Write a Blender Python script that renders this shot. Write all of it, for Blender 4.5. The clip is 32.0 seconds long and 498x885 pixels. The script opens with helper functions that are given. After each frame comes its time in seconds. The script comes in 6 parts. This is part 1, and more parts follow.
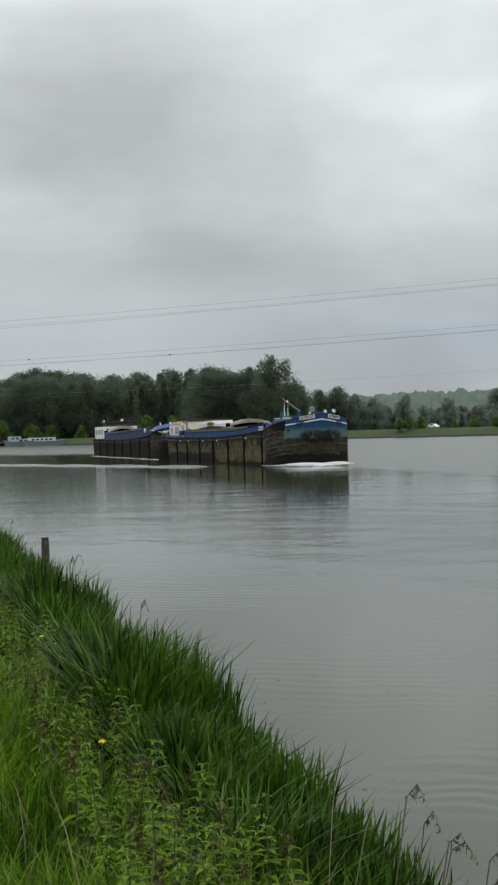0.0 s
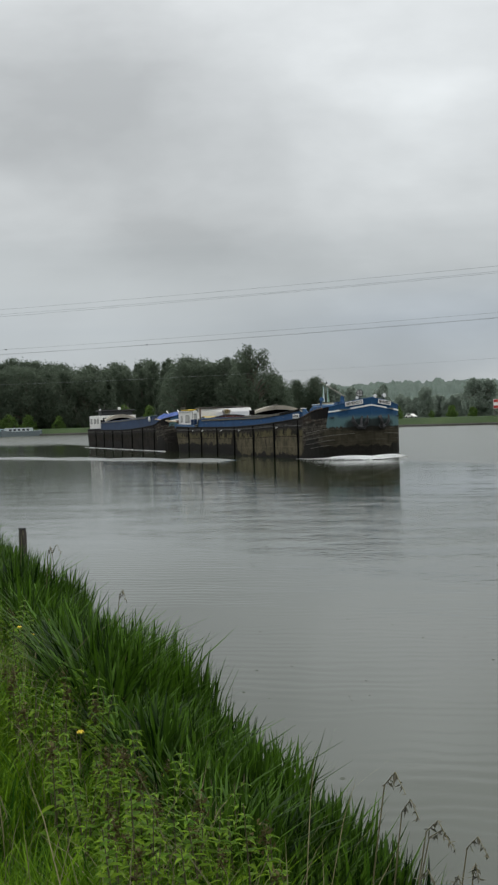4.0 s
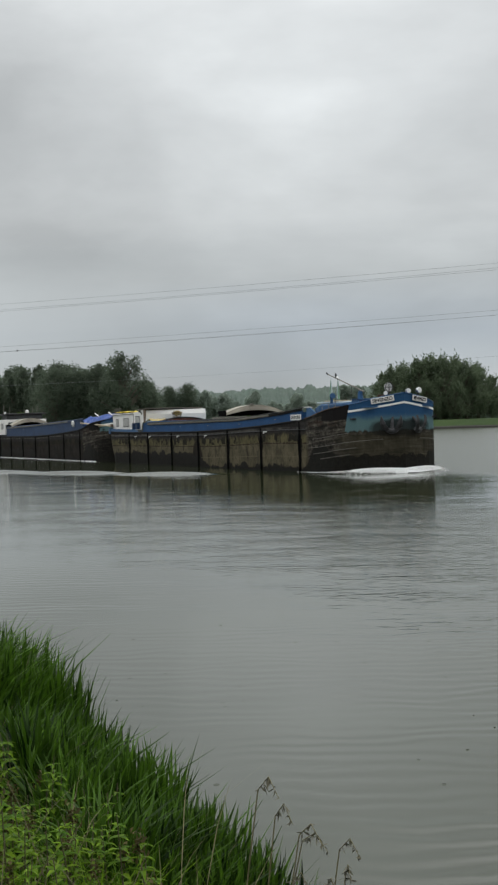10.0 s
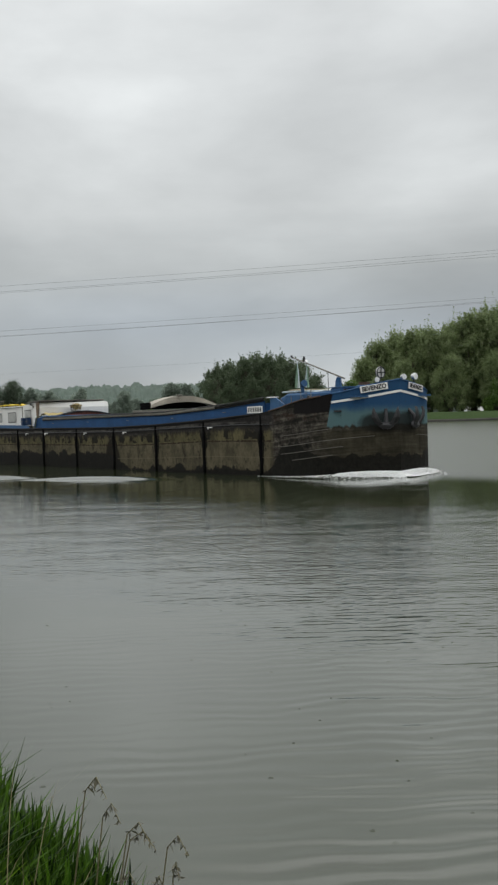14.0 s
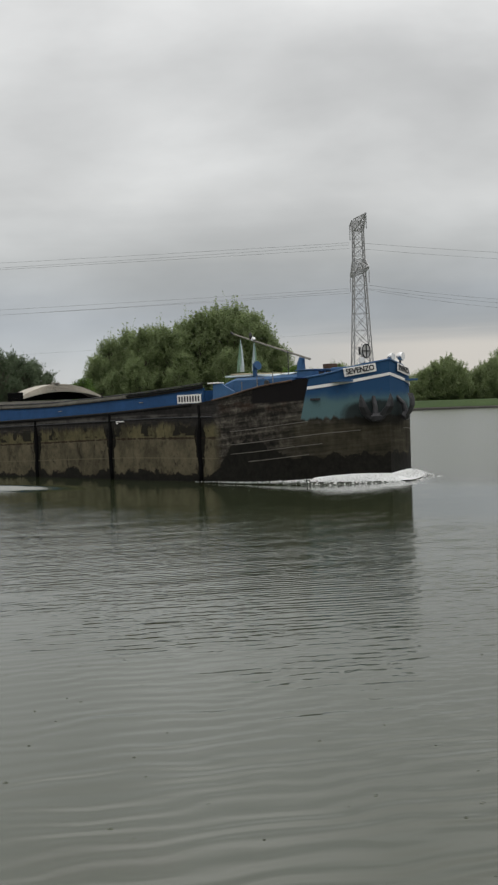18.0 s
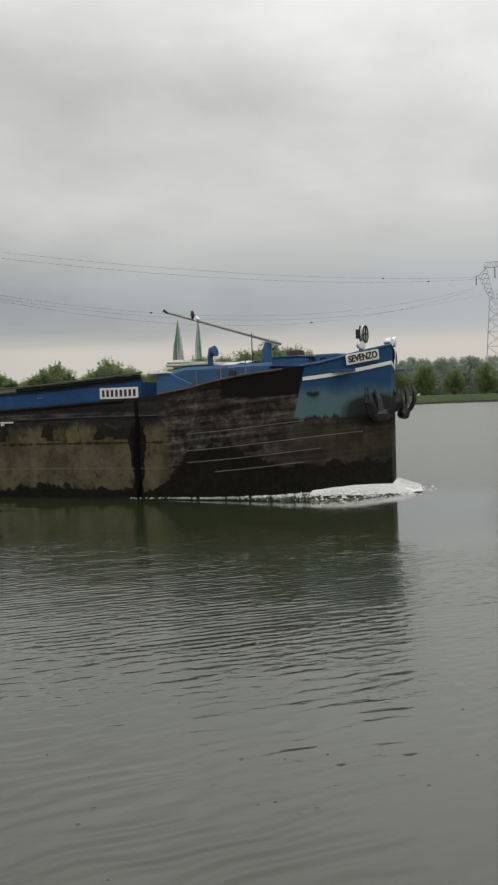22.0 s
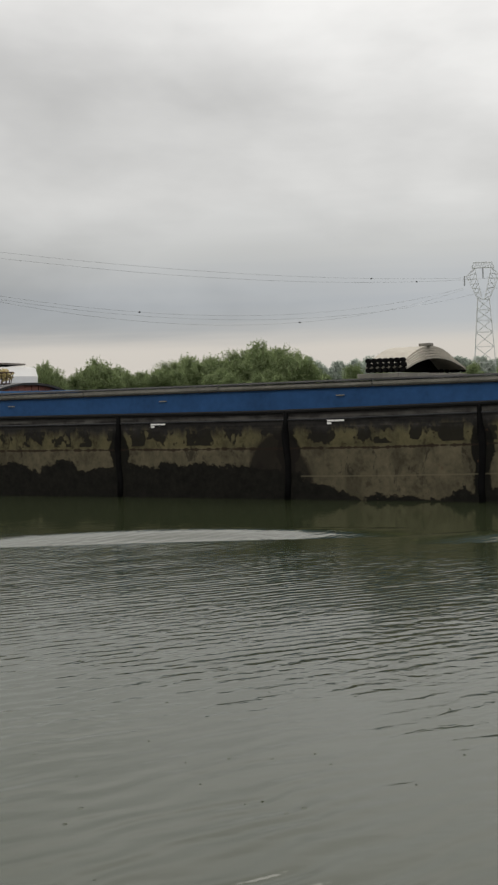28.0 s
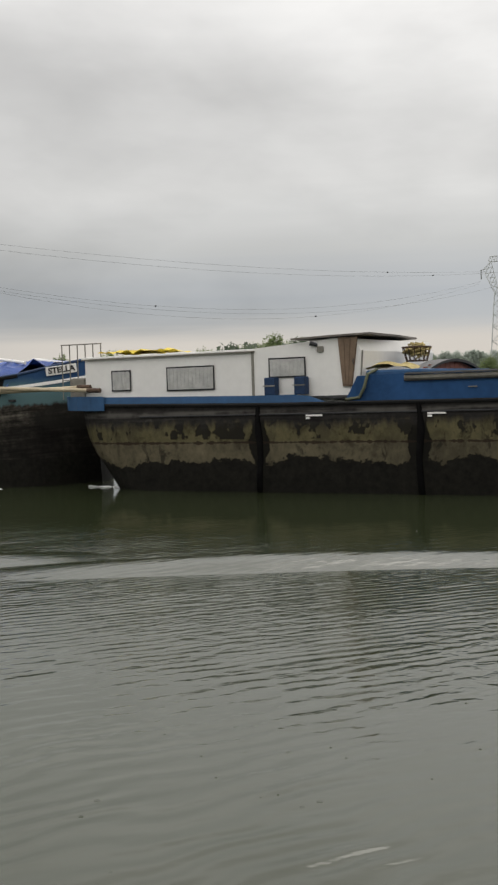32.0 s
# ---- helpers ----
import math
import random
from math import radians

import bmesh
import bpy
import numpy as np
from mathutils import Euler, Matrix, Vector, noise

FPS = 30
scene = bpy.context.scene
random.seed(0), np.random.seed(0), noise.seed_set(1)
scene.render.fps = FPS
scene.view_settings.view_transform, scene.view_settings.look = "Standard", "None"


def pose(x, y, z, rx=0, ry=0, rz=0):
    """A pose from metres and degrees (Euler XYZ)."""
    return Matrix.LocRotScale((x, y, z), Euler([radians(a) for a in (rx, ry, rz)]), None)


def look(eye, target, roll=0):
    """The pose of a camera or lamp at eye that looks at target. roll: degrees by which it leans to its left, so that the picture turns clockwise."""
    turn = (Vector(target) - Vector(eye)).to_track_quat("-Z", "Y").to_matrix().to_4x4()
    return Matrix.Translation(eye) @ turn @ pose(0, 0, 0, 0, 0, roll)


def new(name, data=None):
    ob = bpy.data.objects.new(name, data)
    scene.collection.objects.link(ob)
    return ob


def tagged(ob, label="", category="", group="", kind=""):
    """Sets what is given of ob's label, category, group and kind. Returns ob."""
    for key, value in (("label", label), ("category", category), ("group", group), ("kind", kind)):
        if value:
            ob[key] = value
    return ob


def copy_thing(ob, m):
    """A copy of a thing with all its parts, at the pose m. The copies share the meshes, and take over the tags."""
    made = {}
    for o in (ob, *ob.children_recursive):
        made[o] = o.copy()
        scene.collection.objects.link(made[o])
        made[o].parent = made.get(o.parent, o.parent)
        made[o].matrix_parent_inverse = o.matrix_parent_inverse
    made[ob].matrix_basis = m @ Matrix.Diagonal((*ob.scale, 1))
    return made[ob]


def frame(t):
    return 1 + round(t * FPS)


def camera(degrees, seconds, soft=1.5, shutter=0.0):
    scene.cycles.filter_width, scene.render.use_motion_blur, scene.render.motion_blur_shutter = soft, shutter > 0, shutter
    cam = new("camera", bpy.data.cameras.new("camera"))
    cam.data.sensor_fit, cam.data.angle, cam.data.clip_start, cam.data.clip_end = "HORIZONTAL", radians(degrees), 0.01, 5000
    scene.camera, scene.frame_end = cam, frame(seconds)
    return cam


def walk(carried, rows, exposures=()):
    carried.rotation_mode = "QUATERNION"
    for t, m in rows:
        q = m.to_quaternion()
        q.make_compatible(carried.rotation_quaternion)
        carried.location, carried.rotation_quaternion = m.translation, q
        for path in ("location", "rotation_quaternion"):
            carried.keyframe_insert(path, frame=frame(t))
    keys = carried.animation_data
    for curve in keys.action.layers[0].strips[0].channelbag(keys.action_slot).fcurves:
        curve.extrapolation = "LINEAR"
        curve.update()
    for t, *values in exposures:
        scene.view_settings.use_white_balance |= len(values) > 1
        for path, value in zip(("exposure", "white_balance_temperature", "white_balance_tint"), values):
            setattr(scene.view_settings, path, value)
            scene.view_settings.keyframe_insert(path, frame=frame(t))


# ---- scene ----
EYE_HEIGHT = 2.187  # metres over the water
cam = camera(21.906, 32.0, soft=2.4)


def aim(yaw, pitch, roll):
    """Yaw to the right of +Y, pitch upwards, roll, in degrees."""
    return Matrix.Translation((0, 0, EYE_HEIGHT)) @ pose(0, 0, 0, 0, 0, -yaw) @ pose(0, 0, 0, 90 + pitch) @ pose(0, 0, 0, 0, 0, roll)


# seconds, yaw, pitch, roll of a camera that stands on the bank and pans
PATH = [
    (0, -73.89, -0.41, -1.60), (0.5, -73.74, -0.57, -1.68), (1, -73.68, -0.65, -1.75), (1.5, -73.63, -0.70, -1.78), (2, -73.54, -0.75, -1.78), (2.5, -73.35, -0.82, -1.79),
    (3, -73.12, -0.87, -1.78), (3.5, -73.00, -0.88, -1.74), (5.5, -72.23, -0.86, -1.72), (6, -71.77, -0.84, -1.78), (6.5, -71.43, -0.83, -1.79), (7, -71.16, -0.82, -1.79),
    (7.5, -70.59, -0.76, -1.77), (8, -69.89, -0.71, -1.75), (8.5, -69.11, -0.73, -1.72), (9, -68.45, -0.77, -1.77), (9.5, -67.92, -0.79, -1.77), (10, -67.24, -0.76, -1.79),
    (10.5, -66.51, -0.75, -1.76), (11, -65.76, -0.85, -1.73), (11.5, -64.70, -1.02, -1.73), (12, -63.64, -1.14, -1.71), (12.5, -62.65, -1.17, -1.66), (13, -61.61, -1.15, -1.68),
    (13.5, -60.61, -1.10, -1.73), (15.5, -55.79, -1.30, -1.80), (16, -54.35, -1.36, -1.77), (16.5, -53.00, -1.33, -1.85), (17, -51.19, -1.35, -1.98), (17.5, -49.42, -1.46, -2.07),
    (18, -47.75, -1.59, -2.08), (18.5, -46.10, -1.68, -2.02), (19, -44.45, -1.70, -1.94), (19.5, -42.64, -1.64, -1.91), (20, -40.50, -1.52, -1.84), (20.5, -38.12, -1.50, -1.77),
    (21, -35.50, -1.62, -1.79), (21.5, -32.88, -1.76, -1.87), (22, -30.47, -1.83, -1.95), (22.5, -29.51, -1.88, -1.94), (23, -29.03, -1.91, -1.94), (23.5, -28.95, -1.92, -1.86),
    (24, -28.83, -1.91, -1.78), (24.5, -28.67, -1.86, -1.75), (25, -28.64, -1.88, -1.75), (25.5, -28.63, -1.88, -1.72), (27.5, -29.10, -1.78, -1.74), (28, -29.94, -1.86, -1.79),
    (28.5, -30.21, -1.93, -1.80), (29, -30.49, -2.01, -1.83), (29.5, -30.60, -2.06, -1.83), (30, -30.62, -2.07, -1.84), (30.5, -30.63, -2.07, -1.85), (31, -30.63, -2.09, -1.84),
    (31.5, -30.66, -2.09, -1.81), (32, -30.66, -2.11, -1.77),
]
walk(cam, [(t, aim(yaw, pitch, roll)) for t, yaw, pitch, roll in PATH],
     exposures=[(0, 0.14, 6350, 8), (13, 0.11, 6420, 8), (19, 0.12, 6620, 10), (23, 0.07, 6720, 10), (32, 0.17, 6740, 11)])


# ---- node helpers ----
def tree_of(m):
    m.use_nodes = True
    m.node_tree.nodes.clear()
    return m.node_tree


def put(sock, tree, value):
    if isinstance(value, bpy.types.NodeSocket):
        tree.links.new(value, sock)
    elif value is not None:
        sock.default_value = value


def math_(t, op, a, b=None, c=None, clamp=False):
    n = t.nodes.new("ShaderNodeMath")
    n.operation, n.use_clamp = op, clamp
    for i, v in enumerate((a, b, c)):
        put(n.inputs[i], t, v)
    return n.outputs[0]


def ramp_(t, fac, stops, ease="LINEAR"):
    n = t.nodes.new("ShaderNodeValToRGB")
    n.color_ramp.interpolation = ease
    e = n.color_ramp.elements
    while len(e) < len(stops):
        e.new(0.5)
    for el, (p, c) in zip(e, stops):
        el.position = p
        el.color = (c, c, c, 1) if not isinstance(c, tuple) else (*c, 1)
    put(n.inputs[0], t, fac)
    return n.outputs[0]


def step_(t, v, a, b):
    n = t.nodes.new("ShaderNodeMapRange")
    n.interpolation_type = "SMOOTHSTEP"
    for i, x in enumerate((v, a, b, 0.0, 1.0)):
        put(n.inputs[i], t, x)
    return n.outputs[0]


def mix_(t, fac, a, b, blend="MIX"):
    n = t.nodes.new("ShaderNodeMix")
    n.data_type, n.blend_type = "RGBA", blend
    put(n.inputs[0], t, fac)
    for i, v in ((6, a), (7, b)):
        put(n.inputs[i], t, (*v, 1) if isinstance(v, tuple) else v)
    return n.outputs[2]


def coords_(t, kind="Object", scale=(1, 1, 1), loc=(0, 0, 0)):
    c = t.nodes.new("ShaderNodeTexCoord")
    m = t.nodes.new("ShaderNodeMapping")
    t.links.new(c.outputs[kind], m.inputs[0])
    m.inputs["Scale"].default_value = scale
    m.inputs["Location"].default_value = loc
    return m.outputs[0]


def noise_(t, vec, scale, detail=4.0, rough=0.55, warp=0.0):
    n = t.nodes.new("ShaderNodeTexNoise")
    n.inputs["Scale"].default_value, n.inputs["Detail"].default_value = scale, detail
    n.inputs["Roughness"].default_value, n.inputs["Distortion"].default_value = rough, warp
    put(n.inputs["Vector"], t, vec)
    return n.outputs[0]


def xyz_(t, vec):
    n = t.nodes.new("ShaderNodeSeparateXYZ")
    put(n.inputs[0], t, vec)
    return n.outputs


def surface_(t, colour, rough=0.6, metal=0.0, bump=None, strength=0.3, dist=0.02, spec=0.5):
    b = t.nodes.new("ShaderNodeBsdfPrincipled")
    o = t.nodes.new("ShaderNodeOutputMaterial")
    put(b.inputs["Base Color"], t, (*colour, 1) if isinstance(colour, tuple) else colour)
    put(b.inputs["Roughness"], t, rough)
    put(b.inputs["Metallic"], t, metal)
    b.inputs["Specular IOR Level"].default_value = spec
    if bump is not None:
        n = t.nodes.new("ShaderNodeBump")
        n.inputs["Strength"].default_value, n.inputs["Distance"].default_value = strength, dist
        put(n.inputs["Height"], t, bump)
        t.links.new(n.outputs[0], b.inputs["Normal"])
    t.links.new(b.outputs[0], o.inputs[0])
    return b


# ---- world: overcast sky with layered cloud ----
world = bpy.data.worlds.new("overcast")
scene.world = world
wt = tree_of(world)
SUN_EL, SUN_AZ = 48.0, -20.0
nish = wt.nodes.new("ShaderNodeTexSky")
nish.sky_type, nish.sun_disc = "NISHITA", False
nish.sun_elevation, nish.sun_rotation = radians(SUN_EL), radians(SUN_AZ)
gen = coords_(wt, "Generated")
wx, wy, wz = xyz_(wt, gen)
fine = noise_(wt, coords_(wt, "Generated", (1, 1, 2.4)), 3.0, 6, 0.5, 0.15)
broad = noise_(wt, coords_(wt, "Generated", (1, 1, 2.4), (0.35, 0.1, 0.22)), 1.5, 3, 0.5, 0.2)
wisp = noise_(wt, coords_(wt, "Generated", (1, 1, 16)), 3.0, 4, 0.5, 0.3)
lift = math_(wt, "ADD", wz, math_(wt, "MULTIPLY", math_(wt, "SUBTRACT", wisp, 0.5), 0.03))
layer = ramp_(wt, lift, [(0.0, (0.42, 0.43, 0.43)), (0.045, (0.385, 0.412, 0.438)), (0.075, (0.362, 0.392, 0.428)),
                         (0.113, (0.46, 0.475, 0.48)), (0.16, (0.61, 0.62, 0.62)), (0.24, (0.67, 0.68, 0.68)), (0.31, (0.80, 0.81, 0.81)), (0.37, (1.00, 1.00, 1.00)), (0.46, (1.3, 1.3, 1.3)), (1.0, (1.6, 1.6, 1.6))])
patch = ramp_(wt, math_(wt, "ADD", math_(wt, "MULTIPLY", fine, 0.6), math_(wt, "MULTIPLY", broad, 0.4)),
              [(0.37, 0.72), (0.5, 0.97), (0.62, 1.28)])
cloud = mix_(wt, 1.0, layer, patch, "MULTIPLY")
# paler gap between cloud base and horizon, towards +X
east = step_(wt, wx, -0.80, -0.62)
gap = math_(wt, "MULTIPLY", east, step_(wt, math_(wt, "ADD", lift, math_(wt, "MULTIPLY", wx, 0.02)), 0.052, 0.028))
veil = math_(wt, "SUBTRACT", 1.0, math_(wt, "MULTIPLY", step_(wt, wx, -0.80, -0.50), 0.15))
cloud = mix_(wt, 1.0, cloud, veil, "MULTIPLY")
cloud = mix_(wt, 1.0, cloud, math_(wt, "ADD", 1.0, math_(wt, "MULTIPLY", math_(wt, "MULTIPLY", step_(wt, wx, -0.50, -0.28), step_(wt, wz, 0.13, 0.28)), 0.18)), "MULTIPLY")
west = math_(wt, "MULTIPLY", step_(wt, wx, -0.90, -0.985), step_(wt, wz, 0.16, 0.10))
cloud = mix_(wt, math_(wt, "MULTIPLY", west, 0.5), cloud, (0.60, 0.62, 0.625))
for az, el, wide, gain in ((-60, 12, 0.17, 0.06), (-21, 13, 0.15, 0.11), (-38, 14, 0.20, -0.09), (-82, 14, 0.14, -0.06), (-30, 3.5, 0.14, -0.09), (-45, 3.5, 0.14, -0.07)):
    a, e = radians(az), radians(el)
    spot = (math.sin(a) * math.cos(e), math.cos(a) * math.cos(e), math.sin(e))
    off = [math_(wt, "POWER", math_(wt, "SUBTRACT", w, q), 2.0) for w, q in zip((wx, wy, wz), spot)]
    off[2] = math_(wt, "MULTIPLY", off[2], 3.0)
    near_ = math_(wt, "ADD", math_(wt, "ADD", off[0], off[1]), math_(wt, "ADD", off[2], math_(wt, "MULTIPLY", math_(wt, "SUBTRACT", broad, 0.5), 0.02)))
    heap = step_(wt, near_, wide * wide * 1.6, 0.0)
    cloud = mix_(wt, 1.0, cloud, math_(wt, "ADD", 1.0, math_(wt, "MULTIPLY", heap, gain)), "MULTIPLY")
cloud = mix_(wt, gap, cloud, (0.56, 0.54, 0.512))
clear = mix_(wt, 1.0, nish.outputs[0], (0.07, 0.07, 0.07), "MULTIPLY")
low = mix_(wt, 0.06, cloud, clear)
bg = wt.nodes.new("ShaderNodeBackground")
wo = wt.nodes.new("ShaderNodeOutputWorld")
wt.links.new(low, bg.inputs[0])
bg.inputs[1].default_value = 1.0
wt.links.new(bg.outputs[0], wo.inputs[0])

sun_data = bpy.data.lights.new("sun", "SUN")
sun_data.energy, sun_data.angle, sun_data.color = 0.5, radians(40), (1.0, 0.97, 0.93)
sun_ob = new("sun", sun_data)
sun_ob.matrix_world = look((0, 0, 0), (-math.sin(radians(SUN_AZ)) * math.cos(radians(SUN_EL)), -math.cos(radians(SUN_AZ)) * math.cos(radians(SUN_EL)), -math.sin(radians(SUN_EL))))


# ---- materials ----
def plain(name, colour, rough=0.6, metal=0.0, var=0.25, scale=3.0, bump=0.15, dist=0.01, kind="Object", spec=0.5):
    """A surface with mottling at two scales and a fine relief."""
    m = bpy.data.materials.new(name)
    t = tree_of(m)
    v = coords_(t, kind)
    a, b = noise_(t, v, scale, 5), noise_(t, v, scale * 9, 4)
    f = math_(t, "ADD", math_(t, "MULTIPLY", a, 0.65), math_(t, "MULTIPLY", b, 0.35))
    lo, hi = tuple(c * (1 - var) for c in colour), tuple(min(1, c * (1 + var)) for c in colour)
    c = ramp_(t, f, [(0.3, lo), (0.7, hi)])
    r = math_(t, "ADD", rough - 0.08, math_(t, "MULTIPLY", b, 0.16))
    surface_(t, c, r, metal, b, bump, dist, spec)
    return m


def leafy(name, dark, light, rough=0.55, trans=0.25, spot=0.0, spec=0.12):
    """Leaves and blades: each island its own tone, a little light passes through."""
    m = bpy.data.materials.new(name)
    t = tree_of(m)
    g = t.nodes.new("ShaderNodeNewGeometry")
    big = noise_(t, coords_(t, "Object"), 0.35 if spot else 1.2, 2)
    f = math_(t, "ADD", math_(t, "MULTIPLY", g.outputs["Random Per Island"], 0.7), math_(t, "MULTIPLY", math_(t, "SUBTRACT", big, 0.35), 0.9))
    c = ramp_(t, f, [(0.1, dark), (0.9, light)])
    b = surface_(t, c, rough, spec=spec)
    tr = t.nodes.new("ShaderNodeBsdfTranslucent")
    t.links.new(c, tr.inputs[0])
    mx = t.nodes.new("ShaderNodeMixShader")
    mx.inputs[0].default_value = trans
    t.links.new(b.outputs[0], mx.inputs[1])
    t.links.new(tr.outputs[0], mx.inputs[2])
    t.links.new(mx.outputs[0], t.nodes["Material Output"].inputs[0])
    return m


def train_(t, vec, turn, length, wander, reach):
    """A train of long-crested ripples: the turn of its crests, wave length in metres, how far and over what reach they wander."""
    m = t.nodes.new("ShaderNodeMapping")
    t.links.new(vec, m.inputs[0])
    m.inputs["Rotation"].default_value = (0, 0, radians(turn))
    n = t.nodes.new("ShaderNodeTexWave")
    n.wave_type, n.bands_direction, n.wave_profile = "BANDS", "Y", "SIN"
    scale = math.tau / (20 * length)
    n.inputs["Scale"].default_value, n.inputs["Distortion"].default_value = scale, wander
    n.inputs["Detail"].default_value, n.inputs["Detail Scale"].default_value = 1.0, 1 / (scale * reach)
    t.links.new(m.outputs[0], n.inputs["Vector"])
    return n.outputs[1]


def water_material(name, ripple=1.0):
    m = bpy.data.materials.new(name)
    t = tree_of(m)
    v = coords_(t, "Object")
    turn = t.nodes.new("ShaderNodeMapping")
    t.links.new(v, turn.inputs[0])
    turn.inputs["Rotation"].default_value = (0, 0, radians(-60))
    stretch = lambda a, b: mapped(t, turn.outputs[0], (a, b, 1))
    times = lambda a, b: math_(t, "MULTIPLY", a, b)
    plus = lambda a, b: math_(t, "ADD", a, b)
    swell = noise_(t, stretch(0.35, 1.0), 0.42, 1, 0.5, 0.2)
    long_ = train_(t, v, -57, 0.40, 4.0, 1.8)
    main_ = train_(t, v, -63, 0.27, 6.5, 0.9)
    short_ = train_(t, v, -55, 0.18, 4.0, 0.9)
    lumps = noise_(t, stretch(0.70, 1.0), 6.0, 2, 0.5, 0.3)
    fine = noise_(t, v, 15.0, 1, 0.5)
    patchy = step_(t, noise_(t, stretch(0.5, 1.0), 0.30, 3, 0.55), 0.36, 0.64)
    dapple = step_(t, noise_(t, stretch(0.5, 1.0), 0.85, 2, 0.5), 0.34, 0.66)
    place = t.nodes.new("ShaderNodeNewGeometry")
    px, py, _ = xyz_(t, place.outputs["Position"])
    # wash from the hull ruffles the water off the near bank; chop outside the hull's lee; wind over the open reach beyond
    ruffled = times(step_(t, py, 24.0, 15.0), step_(t, math_(t, "DIVIDE", px, py), -2.6, -1.0))
    chopped = times(times(step_(t, py, 4.0, 11.0), step_(t, py, 21.0, 16.5)), step_(t, px, -42.0, -22.0))
    lee = times(step_(t, py, 17.0, 21.5), step_(t, py, 30.0, 27.0))
    windy = math_(t, "MAXIMUM", step_(t, py, 26.0, 31.0), times(step_(t, px, -150.0, -220.0), step_(t, py, 12.0, 24.0)))
    close = plus(1.0, times(step_(t, py, 11.5, 7.0), plus(2.6, times(step_(t, math_(t, "DIVIDE", px, py), -0.75, -0.45), 4.0))))
    level = times(plus(0.30, times(ruffled, 0.80)), math_(t, "SUBTRACT", 1.0, times(lee, 0.45)))
    level = times(level, plus(0.65, times(patchy, 0.6)))
    h = times(swell, 0.012)
    h = plus(h, times(times(long_, level), 0.0004))
    h = plus(h, times(times(times(times(main_, level), close), plus(0.55, times(dapple, 0.5))), 0.0009))
    h = plus(h, times(times(times(short_, level), plus(0.35, times(chopped, 1.6))), 0.0008))
    h = plus(h, times(lumps, plus(plus(0.0005, times(lee, 0.0018)), times(times(chopped, plus(0.45, dapple)), 0.0120))))
    broken = times(times(step_(t, py, 9.0, 14.0), step_(t, py, 22.5, 19.0)), times(step_(t, px, -22.0, -34.0), step_(t, px, -75.0, -52.0)))
    h = plus(h, times(noise_(t, stretch(0.40, 1.0), 2.4, 2, 0.55, 0.3), times(broken, times(plus(0.3, dapple), 0.007))))
    h = plus(h, times(fine, 0.0005))
    murk = noise_(t, v, 0.2, 3)
    c = ramp_(t, murk, [(0.3, (0.022, 0.028, 0.012)), (0.7, (0.030, 0.037, 0.018))])
    b = surface_(t, c, plus(plus(0.055, plus(times(chopped, 0.07), times(times(step_(t, px, -20.0, -40.0), step_(t, py, 19.0, 14.0)), 0.04))), times(windy, 0.20)), 0.0, h, 1.0 * ripple, 1.0)
    b.inputs["IOR"].default_value = 1.38
    return m


def mapped(t, vec, scale):
    n = t.nodes.new("ShaderNodeMapping")
    t.links.new(vec, n.inputs[0])
    n.inputs["Scale"].default_value = scale
    return n.outputs[0]


WATER = water_material("canal_water")
WATER_SMOOTH = water_material("smooth_water", 0.8)


# ---- mesh helpers ----
def mesh_ob(name, bm, mat, smooth=False):
    me = bpy.data.meshes.new(name)
    bm.to_mesh(me)
    bm.free()
    if smooth:
        for p in me.polygons:
            p.use_smooth = True
    for m in (mat if isinstance(mat, (list, tuple)) else [mat]):
        me.materials.append(m)
    return new(name, me)


def part(name, bm, material, parent, label="", smooth=False, at=None):
    """One mesh under a thing or under a part."""
    ob = mesh_ob(name, bm, material, smooth)
    ob.parent = parent
    if at is not None:
        ob.matrix_basis = at
    return tagged(ob, label)


def thing(name, m, label, category, group="", kind=""):
    ob = new(name)
    ob.matrix_basis = m
    ob.empty_display_size = 0.2
    return tagged(ob, label, category, group, kind)


def box(x0, x1, y0, y1, z0, z1, bevel=0.0, bm=None):
    own = bmesh.new()
    bmesh.ops.create_cube(own, size=1)
    for v in own.verts:
        v.co = Vector(((x0 + x1) / 2 + v.co.x * (x1 - x0), (y0 + y1) / 2 + v.co.y * (y1 - y0), (z0 + z1) / 2 + v.co.z * (z1 - z0)))
    if bevel:
        bmesh.ops.bevel(own, geom=own.edges[:], offset=bevel, segments=2, affect="EDGES", profile=0.6)
    return merge(bm, own)


def merge(bm, own):
    if bm is None:
        return own
    me = bpy.data.meshes.new("tmp")
    own.to_mesh(me)
    own.free()
    bm.from_mesh(me)
    bpy.data.meshes.remove(me)
    return bm


def turned(bm, m):
    bmesh.ops.transform(bm, matrix=m, verts=bm.verts[:])
    return bm


def tube(points, radii, n=8, bm=None, caps=True):
    """A round bar through the points."""
    bm = bm or bmesh.new()
    pts = [Vector(p) for p in points]
    if not isinstance(radii, (list, tuple)):
        radii = [radii] * len(pts)
    rings = []
    for i, p in enumerate(pts):
        d = (pts[min(i + 1, len(pts) - 1)] - pts[max(i - 1, 0)]).normalized()
        a = d.orthogonal().normalized() if i == 0 else (a - d * a.dot(d)).normalized()
        b = d.cross(a)
        rings.append([bm.verts.new(p + (a * math.cos(k * math.tau / n) + b * math.sin(k * math.tau / n)) * radii[i]) for k in range(n)])
    for r0, r1 in zip(rings, rings[1:]):
        for k in range(n):
            bm.faces.new((r0[k], r0[(k + 1) % n], r1[(k + 1) % n], r1[k]))
    if caps:
        bm.faces.new(rings[0][::-1])
        bm.faces.new(rings[-1])
    return bm


